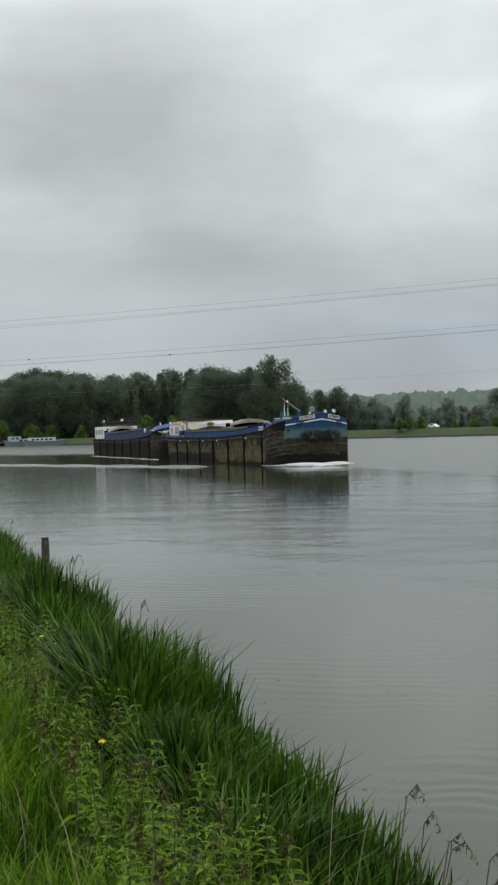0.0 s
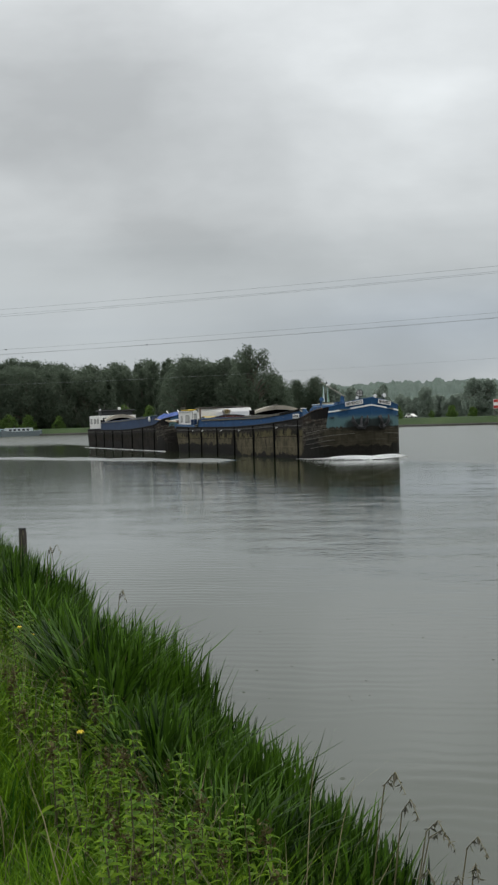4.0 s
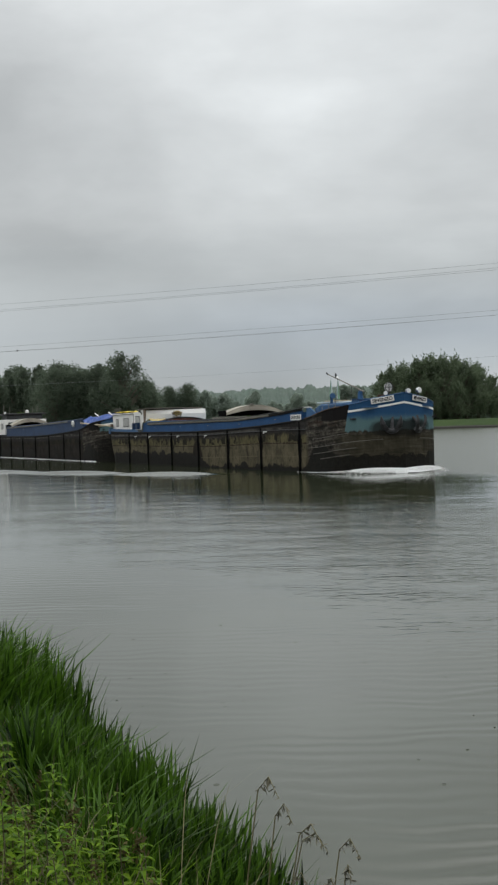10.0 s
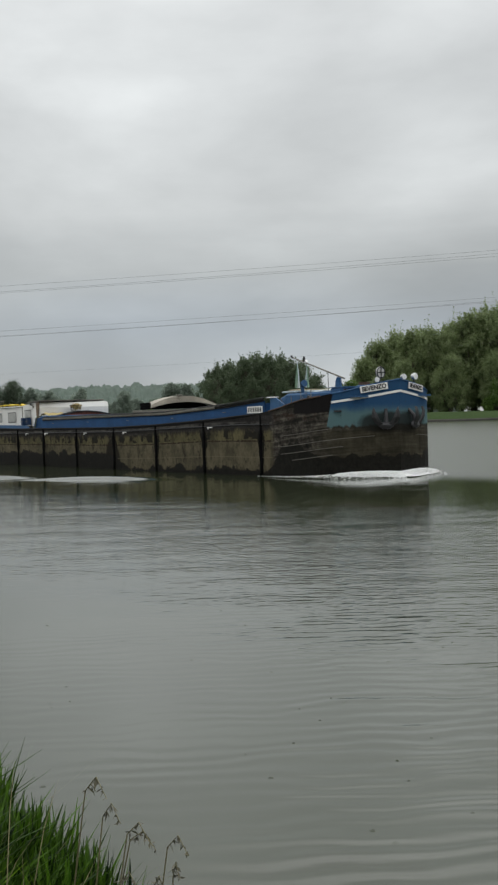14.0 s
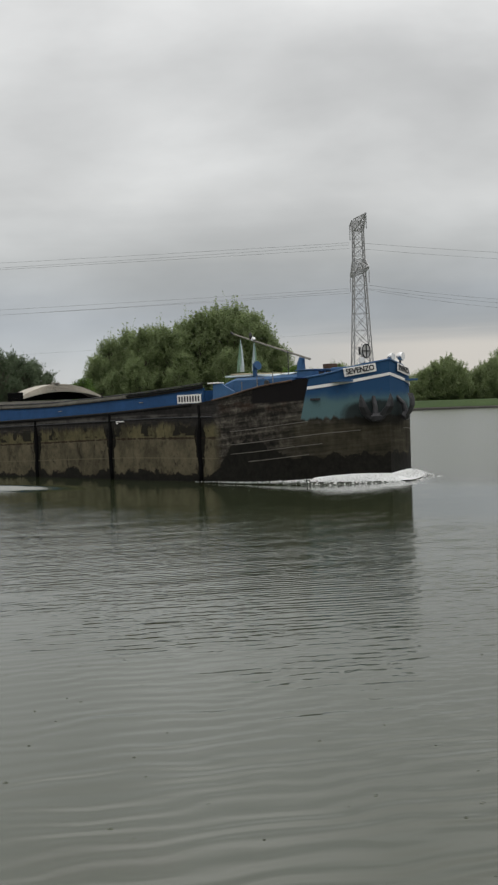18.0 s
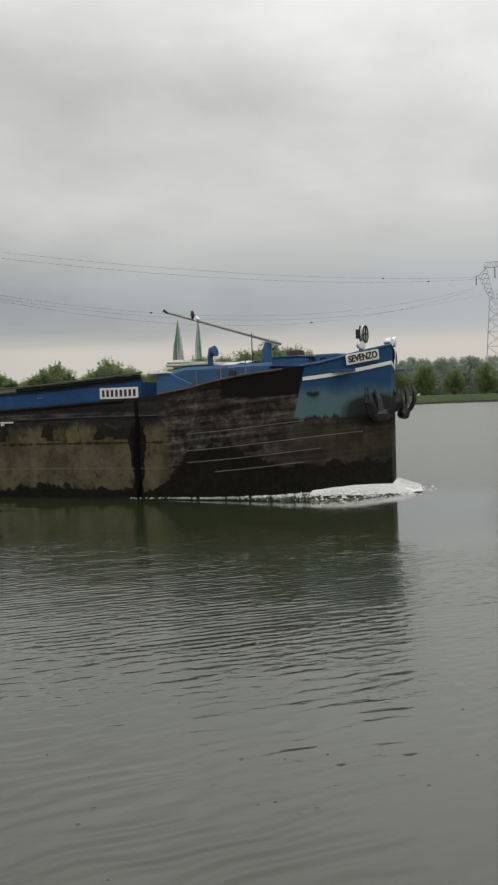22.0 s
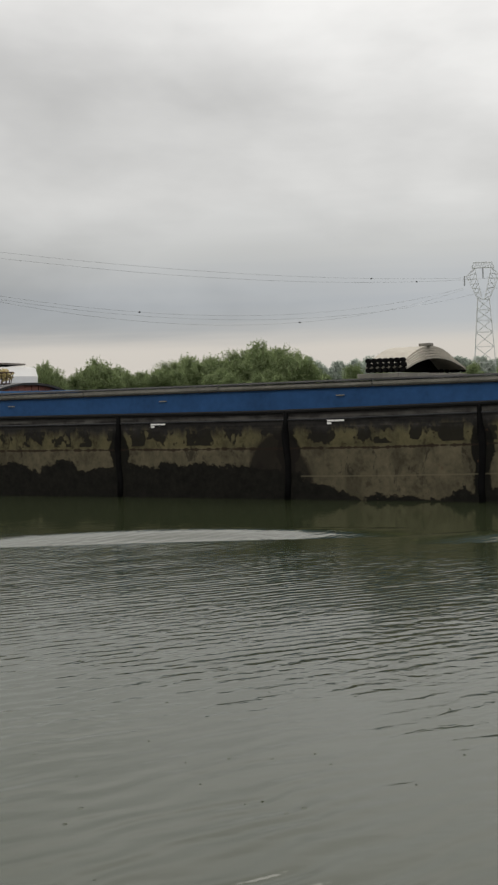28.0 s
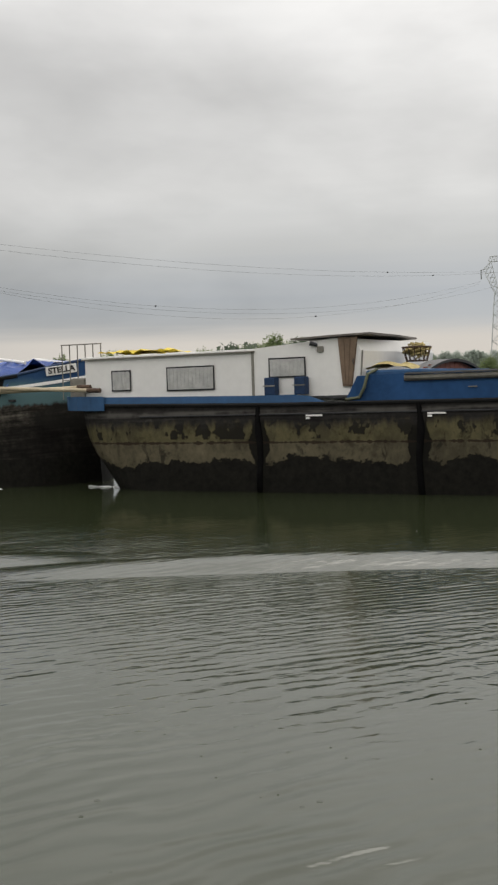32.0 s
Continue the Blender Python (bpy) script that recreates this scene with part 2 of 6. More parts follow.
def sheet(rows, bm=None, close=False):
    """Quads over a grid of points."""
    bm = bm or bmesh.new()
    vs = [[bm.verts.new(p) for p in r] for r in rows]
    for a, b in zip(vs, vs[1:]):
        n = len(a)
        for k in range(n if close else n - 1):
            bm.faces.new((a[k], a[(k + 1) % n], b[(k + 1) % n], b[k]))
    return bm


def solid(rows, offset):
    """A sheet with thickness along one offset vector."""
    o = Vector(offset)
    bm = sheet(rows)
    geo = bmesh.ops.extrude_face_region(bm, geom=bm.faces[:])
    bmesh.ops.translate(bm, vec=o, verts=[g for g in geo["geom"] if isinstance(g, bmesh.types.BMVert)])
    bmesh.ops.recalc_face_normals(bm, faces=bm.faces[:])
    return bm


def quads_ob(name, verts, mat, parent=None, per=4):
    """Loose quads from an array of n x 4 x 3 (or strips of 8 vertices, three quads each)."""
    n = len(verts)
    me = bpy.data.meshes.new(name)
    co = verts.reshape(-1, 3)
    if per == 4:
        idx = np.arange(n * 4)
        faces = n
    else:
        base = (np.arange(n) * 8)[:, None]
        idx = (base + np.array([0, 1, 3, 2, 2, 3, 5, 4, 4, 5, 7, 6])).ravel()
        faces = n * 3
    me.vertices.add(len(co))
    me.vertices.foreach_set("co", co.astype(np.float32).ravel())
    me.loops.add(len(idx))
    me.loops.foreach_set("vertex_index", idx.astype(np.int32))
    me.polygons.add(faces)
    me.polygons.foreach_set("loop_start", np.arange(0, faces * 4, 4, dtype=np.int32))
    me.update(calc_edges=True)
    me.materials.append(mat)
    ob = new(name, me)
    ob.parent = parent
    return ob


# ---- ground, water ----
FAR_BANK = [(-4000, 46), (-900, 46), (-457, 50), (-366, 108), (-304, 140), (-265, 164), (-222, 212), (-200, 220), (-176, 246), (-151, 284), (-125, 327),
            (-60, 380), (0, 395), (120, 370), (300, 210), (500, 70), (900, 60), (4000, 60)]


def far_y(x):
    return float(np.interp(x, [p[0] for p in FAR_BANK], [p[1] for p in FAR_BANK]))


def grass_ground():
    m = bpy.data.materials.new("grassland")
    t = tree_of(m)
    v = coords_(t, "Object")
    f = math_(t, "ADD", math_(t, "MULTIPLY", noise_(t, v, 0.08, 4), 0.6), math_(t, "MULTIPLY", noise_(t, v, 2.5, 4), 0.4))
    c = ramp_(t, f, [(0.3, (0.018, 0.036, 0.009)), (0.55, (0.030, 0.055, 0.012)), (0.75, (0.048, 0.072, 0.020))])
    z = xyz_(t, v)[2]
    mud = step_(t, math_(t, "ADD", z, math_(t, "MULTIPLY", noise_(t, v, 0.6, 3), 0.5)), 0.75, 0.45)
    c = mix_(t, mud, c, (0.030, 0.026, 0.018))
    surface_(t, c, 0.9, 0, noise_(t, v, 6, 4), 0.6, 0.08, 0.2)
    return m


GRASSLAND = grass_ground()


def ground_sheet():
    xs = [-4000, -2200, -1300, -900, -700] + list(range(-600, -100, 12)) + list(range(-100, 0, 20)) + [-30, -24, -20, -17, -14, -12, -10, -8, -7, -6, -5, -4, -3, -2, -1, 0, 2, 5, 10, 20, 50, 100, 160, 230, 300, 400, 500, 700, 900, 1400, 2400, 4000]
    xs = sorted(set(xs))
    near = [(-4000, 3.0), (-800, 2.2), (-200, 1.2), (-60, 0.8), (-20, 0.62), (-8, 0.56), (-3, 0.52), (-1, 0.5), (0, 0.48), (0.5, 0.46), (0.9, 0.43), (1.3, 0.33), (1.6, 0.18), (1.9, 0.02), (2.2, -0.22), (3, -1.4), (9, -2.5)]
    far = [(-9, -2.5), (-1.5, -0.6), (0.0, 0.02), (0.5, 0.42), (2.5, 0.75), (6.5, 1.95), (9, 2.1), (30, 2.1), (70, 2.1), (200, 2.0), (700, 2.0), (4500, 2.0)]
    rows = []
    for x in xs:
        w = 0.10 * math.sin(x * 0.9) + 0.06 * math.sin(x * 2.3 + 1)
        col = [(x, y + (w if 0 < y < 3 else 0), z + (0.03 * noise.noise((x, y, 0)) if y > -9 else 0)) for y, z in near]
        fy = far_y(x)
        col += [(x, fy + y, z + (0.25 * noise.noise((x * 0.05, y * 0.1, 4)) if y > 3 else 0)) for y, z in far]
        rows.append(col)
    bm = sheet(rows)
    bmesh.ops.recalc_face_normals(bm, faces=bm.faces[:])
    if sum(f.normal.z for f in bm.faces) < 0:
        bmesh.ops.reverse_faces(bm, faces=bm.faces[:])
    ob = mesh_ob("ground", bm, GRASSLAND, True)
    return tagged(ob, "grassy canal banks and flat meadow land beyond", "ground", kind="structure")


ground_sheet()


def water_sheet():
    bm = bmesh.new()
    xs = [-4000, -900, -400, -150, -60, -20, 0, 30, 120, 500, 4000]
    ys = [0.6, 6, 16, 40, 100, 200, 410]
    sheet([[(x, y, 0) for y in ys] for x in xs], bm)
    bmesh.ops.recalc_face_normals(bm, faces=bm.faces[:])
    if sum(f.normal.z for f in bm.faces) < 0:
        bmesh.ops.reverse_faces(bm, faces=bm.faces[:])
    ob = mesh_ob("water", bm, WATER)
    return tagged(ob, "grey-green rippled canal water under an overcast sky", "water", kind="structure")


WATER_Z = -0.10
CANAL = water_sheet()
CANAL.location.z = WATER_Z


def quay_edge():
    """Dark stone facing along the far water's edge."""
    rows = []
    for x in range(-900, 0, 6):
        y = far_y(x)
        h = 0.52 + 0.12 * noise.noise((x * 0.07, 0, 0)) + 0.06 * noise.noise((x * 0.9, 3, 0))
        rows.append([(x, y - 0.55, -0.3), (x, y - 0.35, h * 0.6), (x, y + 0.1, h), (x, y + 0.9, h - 0.02)])
    ob = mesh_ob("bank_edge", sheet(rows), plain("wet_stone", (0.035, 0.032, 0.026), 0.8, var=0.5, scale=0.5, bump=0.5, dist=0.1))
    tagged(ob, "dark wet stone facing along the far bank", "embankment", kind="structure")


quay_edge()

# ---- trees ----
BARK = plain("bark", (0.10, 0.085, 0.065), 0.9, var=0.4, scale=2, bump=0.6, dist=0.05)
LEAF_DARK = leafy("leaves_dark", (0.092, 0.118, 0.084), (0.118, 0.148, 0.102), trans=0.7, spot=1)
LEAF_WILLOW = leafy("leaves_willow", (0.172, 0.220, 0.104), (0.290, 0.350, 0.172), trans=0.65, spot=1)
LEAF_FRESH = leafy("leaves_fresh", (0.080, 0.140, 0.034), (0.150, 0.230, 0.060), trans=0.5, spot=1)
LEAF_MID = leafy("leaves_mid_green", (0.110, 0.145, 0.088), (0.150, 0.190, 0.115), trans=0.65, spot=1)
# haze is mixed into the next two greyed, pale leaf colours
LEAF_HAZE = leafy("leaves_haze_tinted", (0.40, 0.445, 0.395), (0.46, 0.505, 0.445), trans=0.7, spot=1)
LEAF_FAR = leafy("leaves_far_haze_tinted", (0.215, 0.262, 0.215), (0.255, 0.300, 0.250), trans=0.6, spot=1)


def make_tree(name, height, width, leaf, seed, count=2600, size=0.55, trunk_share=0.18, lobes=11, label="", droop=0.0, upright=0.0, sky=0.55, tumble=0.85, full=1.0, ragged=0.35, plumes=0):
    """A tapered trunk with limbs and a crown of leaf clumps on many lobes, with gaps."""
    rng = np.random.default_rng(seed)
    ob = thing(name, pose(0, 0, -400), label, "tree")
    zc = height * trunk_share
    cents, rads = [], []
    for i in range(lobes):
        a = rng.uniform(0, math.tau)
        u = (i + 0.5) / lobes
        belt = math.sin(math.pi * min(1, 0.30 + 0.66 * u)) ** 0.7
        r = width / 2 * belt * rng.uniform(0.1, 1.0) * (1 - 0.6 * upright)
        z = zc + (height - zc) * (0.06 + 0.86 * u)
        cents.append((r * math.cos(a), r * math.sin(a), z))
        rads.append(width * rng.uniform(0.06, 0.15) * (0.75 + 0.4 * belt) * full)
    bm = tube([(0, 0, -0.5), (0.1, 0, height * 0.12), (-0.1, 0.1, height * 0.45), (0.15, 0, height * 0.8)],
              [width * 0.045 + 0.12, width * 0.034 + 0.08, width * 0.02 + 0.05, 0.04], 7)
    for (x, y, z) in cents[::1]:
        z0 = max(height * 0.1, z - 0.35 * height)
        tube([(0, 0, z0), (x * 0.45, y * 0.45, z0 + (z - z0) * 0.6), (x, y, z)], [width * 0.014 + 0.05, width * 0.009 + 0.03, 0.02], 5, bm)
    part("trunk", bm, BARK, ob)
    cents, rads = np.array(cents), np.array(rads)
    w = rads ** 2 / (rads ** 2).sum()
    k = rng.choice(lobes, count, p=w)
    d = rng.normal(size=(count, 3))
    d /= np.linalg.norm(d, axis=1)[:, None]
    rr = rng.uniform(0.35, 1.0, count) ** 0.5
    # ragged lobes: radius varies with direction
    rag = 1 + ragged * np.sin(3.1 * d[:, 0] + 5.3 * d[:, 2] + k) * np.cos(4.3 * d[:, 1] + 2 * k)
    p = cents[k] + d * (rads[k] * rr * rag)[:, None] * np.array([1, 1, 1.35 + 0.5 * upright])
    p[:, 2] -= droop * rng.uniform(0, 1, count) ** 2 * height * 0.12
    p[:, 2] = np.clip(p[:, 2], 0.3, height * ((0.92 if full > 1 else 0.98) + 0.10 * rng.uniform(0, 1, count)))
    if plumes:
        # thin upright shoots stand out of the crown
        each = 16
        base = rng.choice(np.nonzero((d[:, 2] > -0.1) & (rr > 0.7))[0], plumes)
        way = d[base] * np.array([0.7, 0.7, 0.3]) + np.array([0, 0, 1.0]) + rng.normal(size=(plumes, 3)) * 0.15
        run = height * rng.uniform(0.03, 0.11, plumes)
        up = rng.uniform(0, 1, (plumes, each))
        shoot = p[base][:, None, :] + way[:, None, :] * (run[:, None] * up)[:, :, None] + rng.normal(size=(plumes, each, 3)) * (0.26 * (1 - 0.75 * up))[:, :, None]
        p = np.concatenate([p, shoot.reshape(-1, 3)])
        d = np.concatenate([d, np.repeat(d[base], each, 0)])
        count = len(p)
    out = d + np.array([0, 0, sky]) + rng.normal(size=(count, 3)) * tumble
    a = np.cross(out, rng.normal(size=(count, 3)))
    b = np.cross(out, a)
    a /= np.linalg.norm(a, axis=1)[:, None]
    b /= np.linalg.norm(b, axis=1)[:, None]
    s = size * rng.uniform(0.45, 1.25, count)[:, None]
    q = np.stack([p - a * s * 0.5 - b * s * 0.2, p + a * s * 0.15 - b * s * 0.65, p + a * s * 0.5 + b * s * 0.25, p - a * s * 0.1 + b * s * 0.7], 1)
    quads_ob("crown", q, leaf, ob)
    return ob


PLANTED = []


def plant(proto, az, dist, k=1.0, turn=0.0, z=2.0, label=""):
    x, y = dist * math.sin(radians(az)), dist * math.cos(radians(az))
    ob = copy_thing(proto, pose(x, y, z, 0, 0, turn) @ Matrix.Diagonal((k, k, k, 1)))
    ob.scale = (k, k, k)
    ob.matrix_basis = pose(x, y, z, 0, 0, turn) @ Matrix.Diagonal((k, k, k, 1))
    if label:
        ob["label"] = label
    PLANTED.append(ob)
    return ob


def height_for(el, dist, base=2.0):
    return EYE_HEIGHT + dist * math.tan(radians(el)) - base


def drop_proto(ob):
    for o in (*ob.children_recursive, ob):
        bpy.data.objects.remove(o)


def tree_belt():
    rng = random.Random(5)
    wood = [make_tree("broadleaf_tree", 24, 17 + 2 * i, LEAF_DARK, 20 + i, 17000, 0.44, 0.02, 120, "dark green broadleaf tree in a dense canal-side wood", sky=0.1, tumble=0.5, full=1.35) for i in range(3)]
    poplar = [make_tree("poplar_tree", 26, 6.5, LEAF_DARK, 31 + i, 9000, 0.40, 0.02, 60, "slender dark green poplar in a dense wood", upright=0.7, sky=0.1, tumble=0.5, full=1.35) for i in range(2)]
    lone = make_tree("poplar_tree", 28, 21, LEAF_DARK, 41, 16000, 0.46, 0.10, 70, "tall open-crowned poplar at the edge of a wood")
    willow = [make_tree("willow_tree", 22, 16, LEAF_WILLOW, 50 + i, 28000, 0.34, 0.02, 150, "broad grey-green willow on the far bank", sky=0.9, tumble=0.85, full=0.64, ragged=0.75, plumes=800) for i in range(3)]
    fresh = [make_tree("bush", 9, 9, LEAF_FRESH, 60 + i, 7000, 0.36, 0.01, 44, "fresh green bush on the far bank") for i in range(2)]
    thicket = [make_tree("willow_bush", 14, 17, LEAF_WILLOW, 70 + i, 15000, 0.31, 0.01, 140, "light green willow bush beyond the water", upright=0.35, sky=0.9, full=0.60, ragged=0.75, plumes=700) for i in range(3)]
    pale = [make_tree("distant_tree", 22, 15, LEAF_FAR, 80 + i, 7000, 0.75, 0.02, 60, "distant tree with haze mixed into its leaf colour", sky=0.1, tumble=0.5, full=1.35) for i in range(3)]
    dim = [make_tree("distant_tree", 22, 15, LEAF_HAZE, 90 + i, 7000, 0.75, 0.02, 60, "pale distant tree with haze mixed into its leaf colour", sky=0.1, tumble=0.5, full=1.35) for i in range(3)]
    clump = [make_tree("broadleaf_tree", 24, 17, LEAF_MID, 120 + i, 14000, 0.42, 0.02, 120, "round green tree in a clump on the far bank", sky=0.4, full=0.7, ragged=0.6, plumes=260) for i in range(3)]
    # dense wood on the far bank, seen along the canal
    ridge_az, ridge_el = [-92, -88, -84.8, -83.3, -81.8, -79.6, -77.6, -74.8, -73.5, -71.2, -70], [2.3, 2.5, 2.6, 2.95, 2.85, 2.55, 2.9, 2.85, 2.8, 1.9, 1.75]
    az = -92.0
    while az < -71.6:
        for row, base in enumerate((505, 530, 560)):
            a = az + rng.uniform(-0.4, 0.4) + row * 0.3
            dist = base + (a + 84) * -6 if a > -84 else base + 5
            dist = max(420, dist + rng.uniform(-8, 8) - (60 if a > -76 else 0))
            el = float(np.interp(a, ridge_az, ridge_el)) * (0.90 + 0.07 * row) + rng.uniform(-0.12, 0.12)
            if a > -80 and rng.random() < 0.5:
                p = rng.choice(poplar)
                plant(p, a, dist, height_for(el, dist) / 26, rng.uniform(0, 360))
            else:
                p = rng.choice(wood)
                plant(p, a, dist, height_for(el, dist) / 24, rng.uniform(0, 360))
        az += 0.56
    az = -86.0
    while az < -74:
        plant(rng.choice(fresh), az, 478 + rng.uniform(-6, 6) if az < -80 else 452, rng.uniform(0.55, 1.0), rng.uniform(0, 360), 1.5)
        az += rng.uniform(0.7, 1.5)
    plant(lone, -72.75, 405, height_for(3.5, 405) / 28, 20)
    plant(poplar[0], -73.8, 420, height_for(3.1, 420) / 26, 20)
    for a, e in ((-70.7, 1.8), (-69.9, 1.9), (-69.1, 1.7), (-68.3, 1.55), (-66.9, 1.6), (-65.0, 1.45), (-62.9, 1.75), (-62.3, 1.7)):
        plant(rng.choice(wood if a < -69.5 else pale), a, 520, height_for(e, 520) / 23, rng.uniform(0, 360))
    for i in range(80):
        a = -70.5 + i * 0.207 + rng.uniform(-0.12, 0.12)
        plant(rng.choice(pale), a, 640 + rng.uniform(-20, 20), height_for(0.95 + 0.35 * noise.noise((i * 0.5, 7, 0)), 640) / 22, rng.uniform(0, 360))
    # low scrub on the dike
    for a in (-67.2, -66.8, -66.3, -64.8, -63.9, -63.0, -61.6, -60.8):
        plant(rng.choice(fresh), a, 350, rng.uniform(0.22, 0.42), rng.uniform(0, 360))
    # clump
    for a, e, d in ((-61.2, 2.20, 352), (-60.8, 2.40, 340), (-60.3, 2.60, 345), (-59.7, 2.75, 338), (-59.1, 2.90, 342), (-58.6, 2.80, 337), (-58.1, 2.75, 345), (-57.6, 2.60, 338), (-57.1, 2.45, 350), (-56.5, 1.9, 355), (-60.4, 1.7, 332), (-59.3, 1.8, 330), (-58.0, 1.7, 331)):
        plant(rng.choice(clump), a, d, height_for(e, d) / 24, rng.uniform(0, 360))
    # great willows
    for a, e, d in ((-54.3, 2.5, 336), (-53.7, 3.2, 342), (-53.0, 3.55, 345), (-52.2, 3.65, 338), (-51.5, 3.7, 344), (-50.8, 3.55, 340), (-50.2, 3.95, 346), (-49.6, 4.3, 342), (-48.9, 4.45, 345), (-48.2, 4.5, 340), (-47.6, 4.25, 344), (-47.0, 3.7, 340), (-46.4, 2.7, 336), (-52.6, 2.3, 328), (-50.6, 2.5, 327), (-48.6, 2.6, 328), (-47.2, 2.2, 329), (-53.6, 1.8, 328)):
        plant(rng.choice(willow), a, d, height_for(e, d) / 22, rng.uniform(0, 360))
    for a in (-55.0, -48.4, -47.4, -46.6, -45.7, -45.0):
        plant(rng.choice(fresh), a, 325, rng.uniform(0.7, 1.1), rng.uniform(0, 360))
    # bushes from behind the sign to the great clump of willow scrub
    for a, e, d in ((-44.6, 1.50, 350), (-43.6, 1.75, 350), (-42.6, 1.60, 345), (-41.3, 1.50, 350), (-40.2, 1.20, 352), (-39.4, 1.55, 330), (-38.9, 1.85, 330), (-37.2, 1.50, 335), (-36.5, 1.95, 335),
                    (-35.6, 1.60, 340), (-34.6, 1.40, 340), (-33.5, 1.70, 340), (-32.6, 2.00, 345), (-31.6, 1.95, 345), (-30.5, 2.10, 345), (-29.4, 2.45, 350), (-28.5, 2.25, 350), (-27.7, 2.00, 352), (-37.8, 0.80, 330), (-31.1, 1.40, 330), (-29.0, 1.30, 335)):
        for da, k in ((0, 1), (-0.45, 0.85), (0.45, 0.82)):
            plant(rng.choice(thicket), a + da, d - 12 * abs(da), height_for(e * k, d) / 14, rng.uniform(0, 360))
    # distant trees, their haze carried by the leaf colour
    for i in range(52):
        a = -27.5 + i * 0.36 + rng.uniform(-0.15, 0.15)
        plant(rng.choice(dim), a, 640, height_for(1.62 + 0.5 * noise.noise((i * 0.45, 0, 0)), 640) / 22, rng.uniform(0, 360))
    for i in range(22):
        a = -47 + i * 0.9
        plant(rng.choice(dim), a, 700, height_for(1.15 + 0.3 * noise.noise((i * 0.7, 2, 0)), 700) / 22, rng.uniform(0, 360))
    for i in range(10):
        plant(rng.choice(thicket), -26.5 + i * 1.3, 420, 0.55 + 0.2 * rng.random(), rng.uniform(0, 360), label="light green bush on the far bank")
    for p in wood + poplar + willow + fresh + thicket + pale + dim + clump + [lone]:
        drop_proto(p)


tree_belt()


def wooded_hill():
    """A long hill far off, covered with wood: crown stands beside crown up the slope."""
    m = plain("hill_wood", (0.062, 0.090, 0.070), 0.95, var=0.30, scale=0.05, bump=0.5, dist=2)
    rows = []
    for a in np.arange(-76, -50, 0.05):
        d0 = 1500
        top = d0 * math.tan(radians(float(np.interp(a, [-76, -70, -67, -63, -60, -56, -50], [1.3, 1.6, 1.68, 1.68, 1.62, 1.3, 0.7]))))
        s, c = math.sin(radians(a)), math.cos(radians(a))
        col = []
        for k in range(25):
            u = k / 24
            r = d0 - 260 + 420 * u
            crown = abs(noise.noise((a * 2.9, u * 11, 0))) * 9 + abs(noise.noise((a * 6.5, u * 25, 3))) * 5
            z = top * (1 - (1 - min(1, u * 1.55)) ** 2) - 4.5 + (crown + 3 * noise.noise((a * 0.9, u * 3, 8))) * min(1, u * 4)
            col.append((r * s, r * c, z if k else 0))
        rows.append(col)
    ob = mesh_ob("backdrop", sheet(rows), m, True)
    tagged(ob, "distant wooded hill in the haze", "hill", kind="structure")


wooded_hill()

# ---- pylons and wires ----
STEEL = plain("galvanised_steel", (0.30, 0.30, 0.30), 0.6, 0.2, scale=1)
CABLE = plain("cable", (0.29, 0.30, 0.31), 0.6, 0.0)


# lighter copy of the steel: the far pylon's haze is put into its colour
FAR_STEEL = plain("haze_paled_steel", (0.52, 0.53, 0.53), 0.7, 0.0, scale=1)


def lattice_body(ob, H, half, levels, STEEL=STEEL):
    corner = lambda u, i: (half(u) * (1, 1, -1, -1)[i % 4], half(u) * (1, -1, -1, 1)[i % 4], u * H)
    for i in range(4):
        part("leg", tube([corner(u, i) for u in levels], 0.16, 5), STEEL, ob)
    for i in range(4):
        bm = bmesh.new()
        for a, b in zip(levels, levels[1:]):
            tube([corner(a, i), corner(b, i + 1)], 0.085, 4, bm, False)
            tube([corner(a, i + 1), corner(b, i)], 0.085, 4, bm, False)
            tube([corner(b, i), corner(b, i + 1)], 0.085, 4, bm, False)
        part("bracing", bm, STEEL, ob)
    return corner


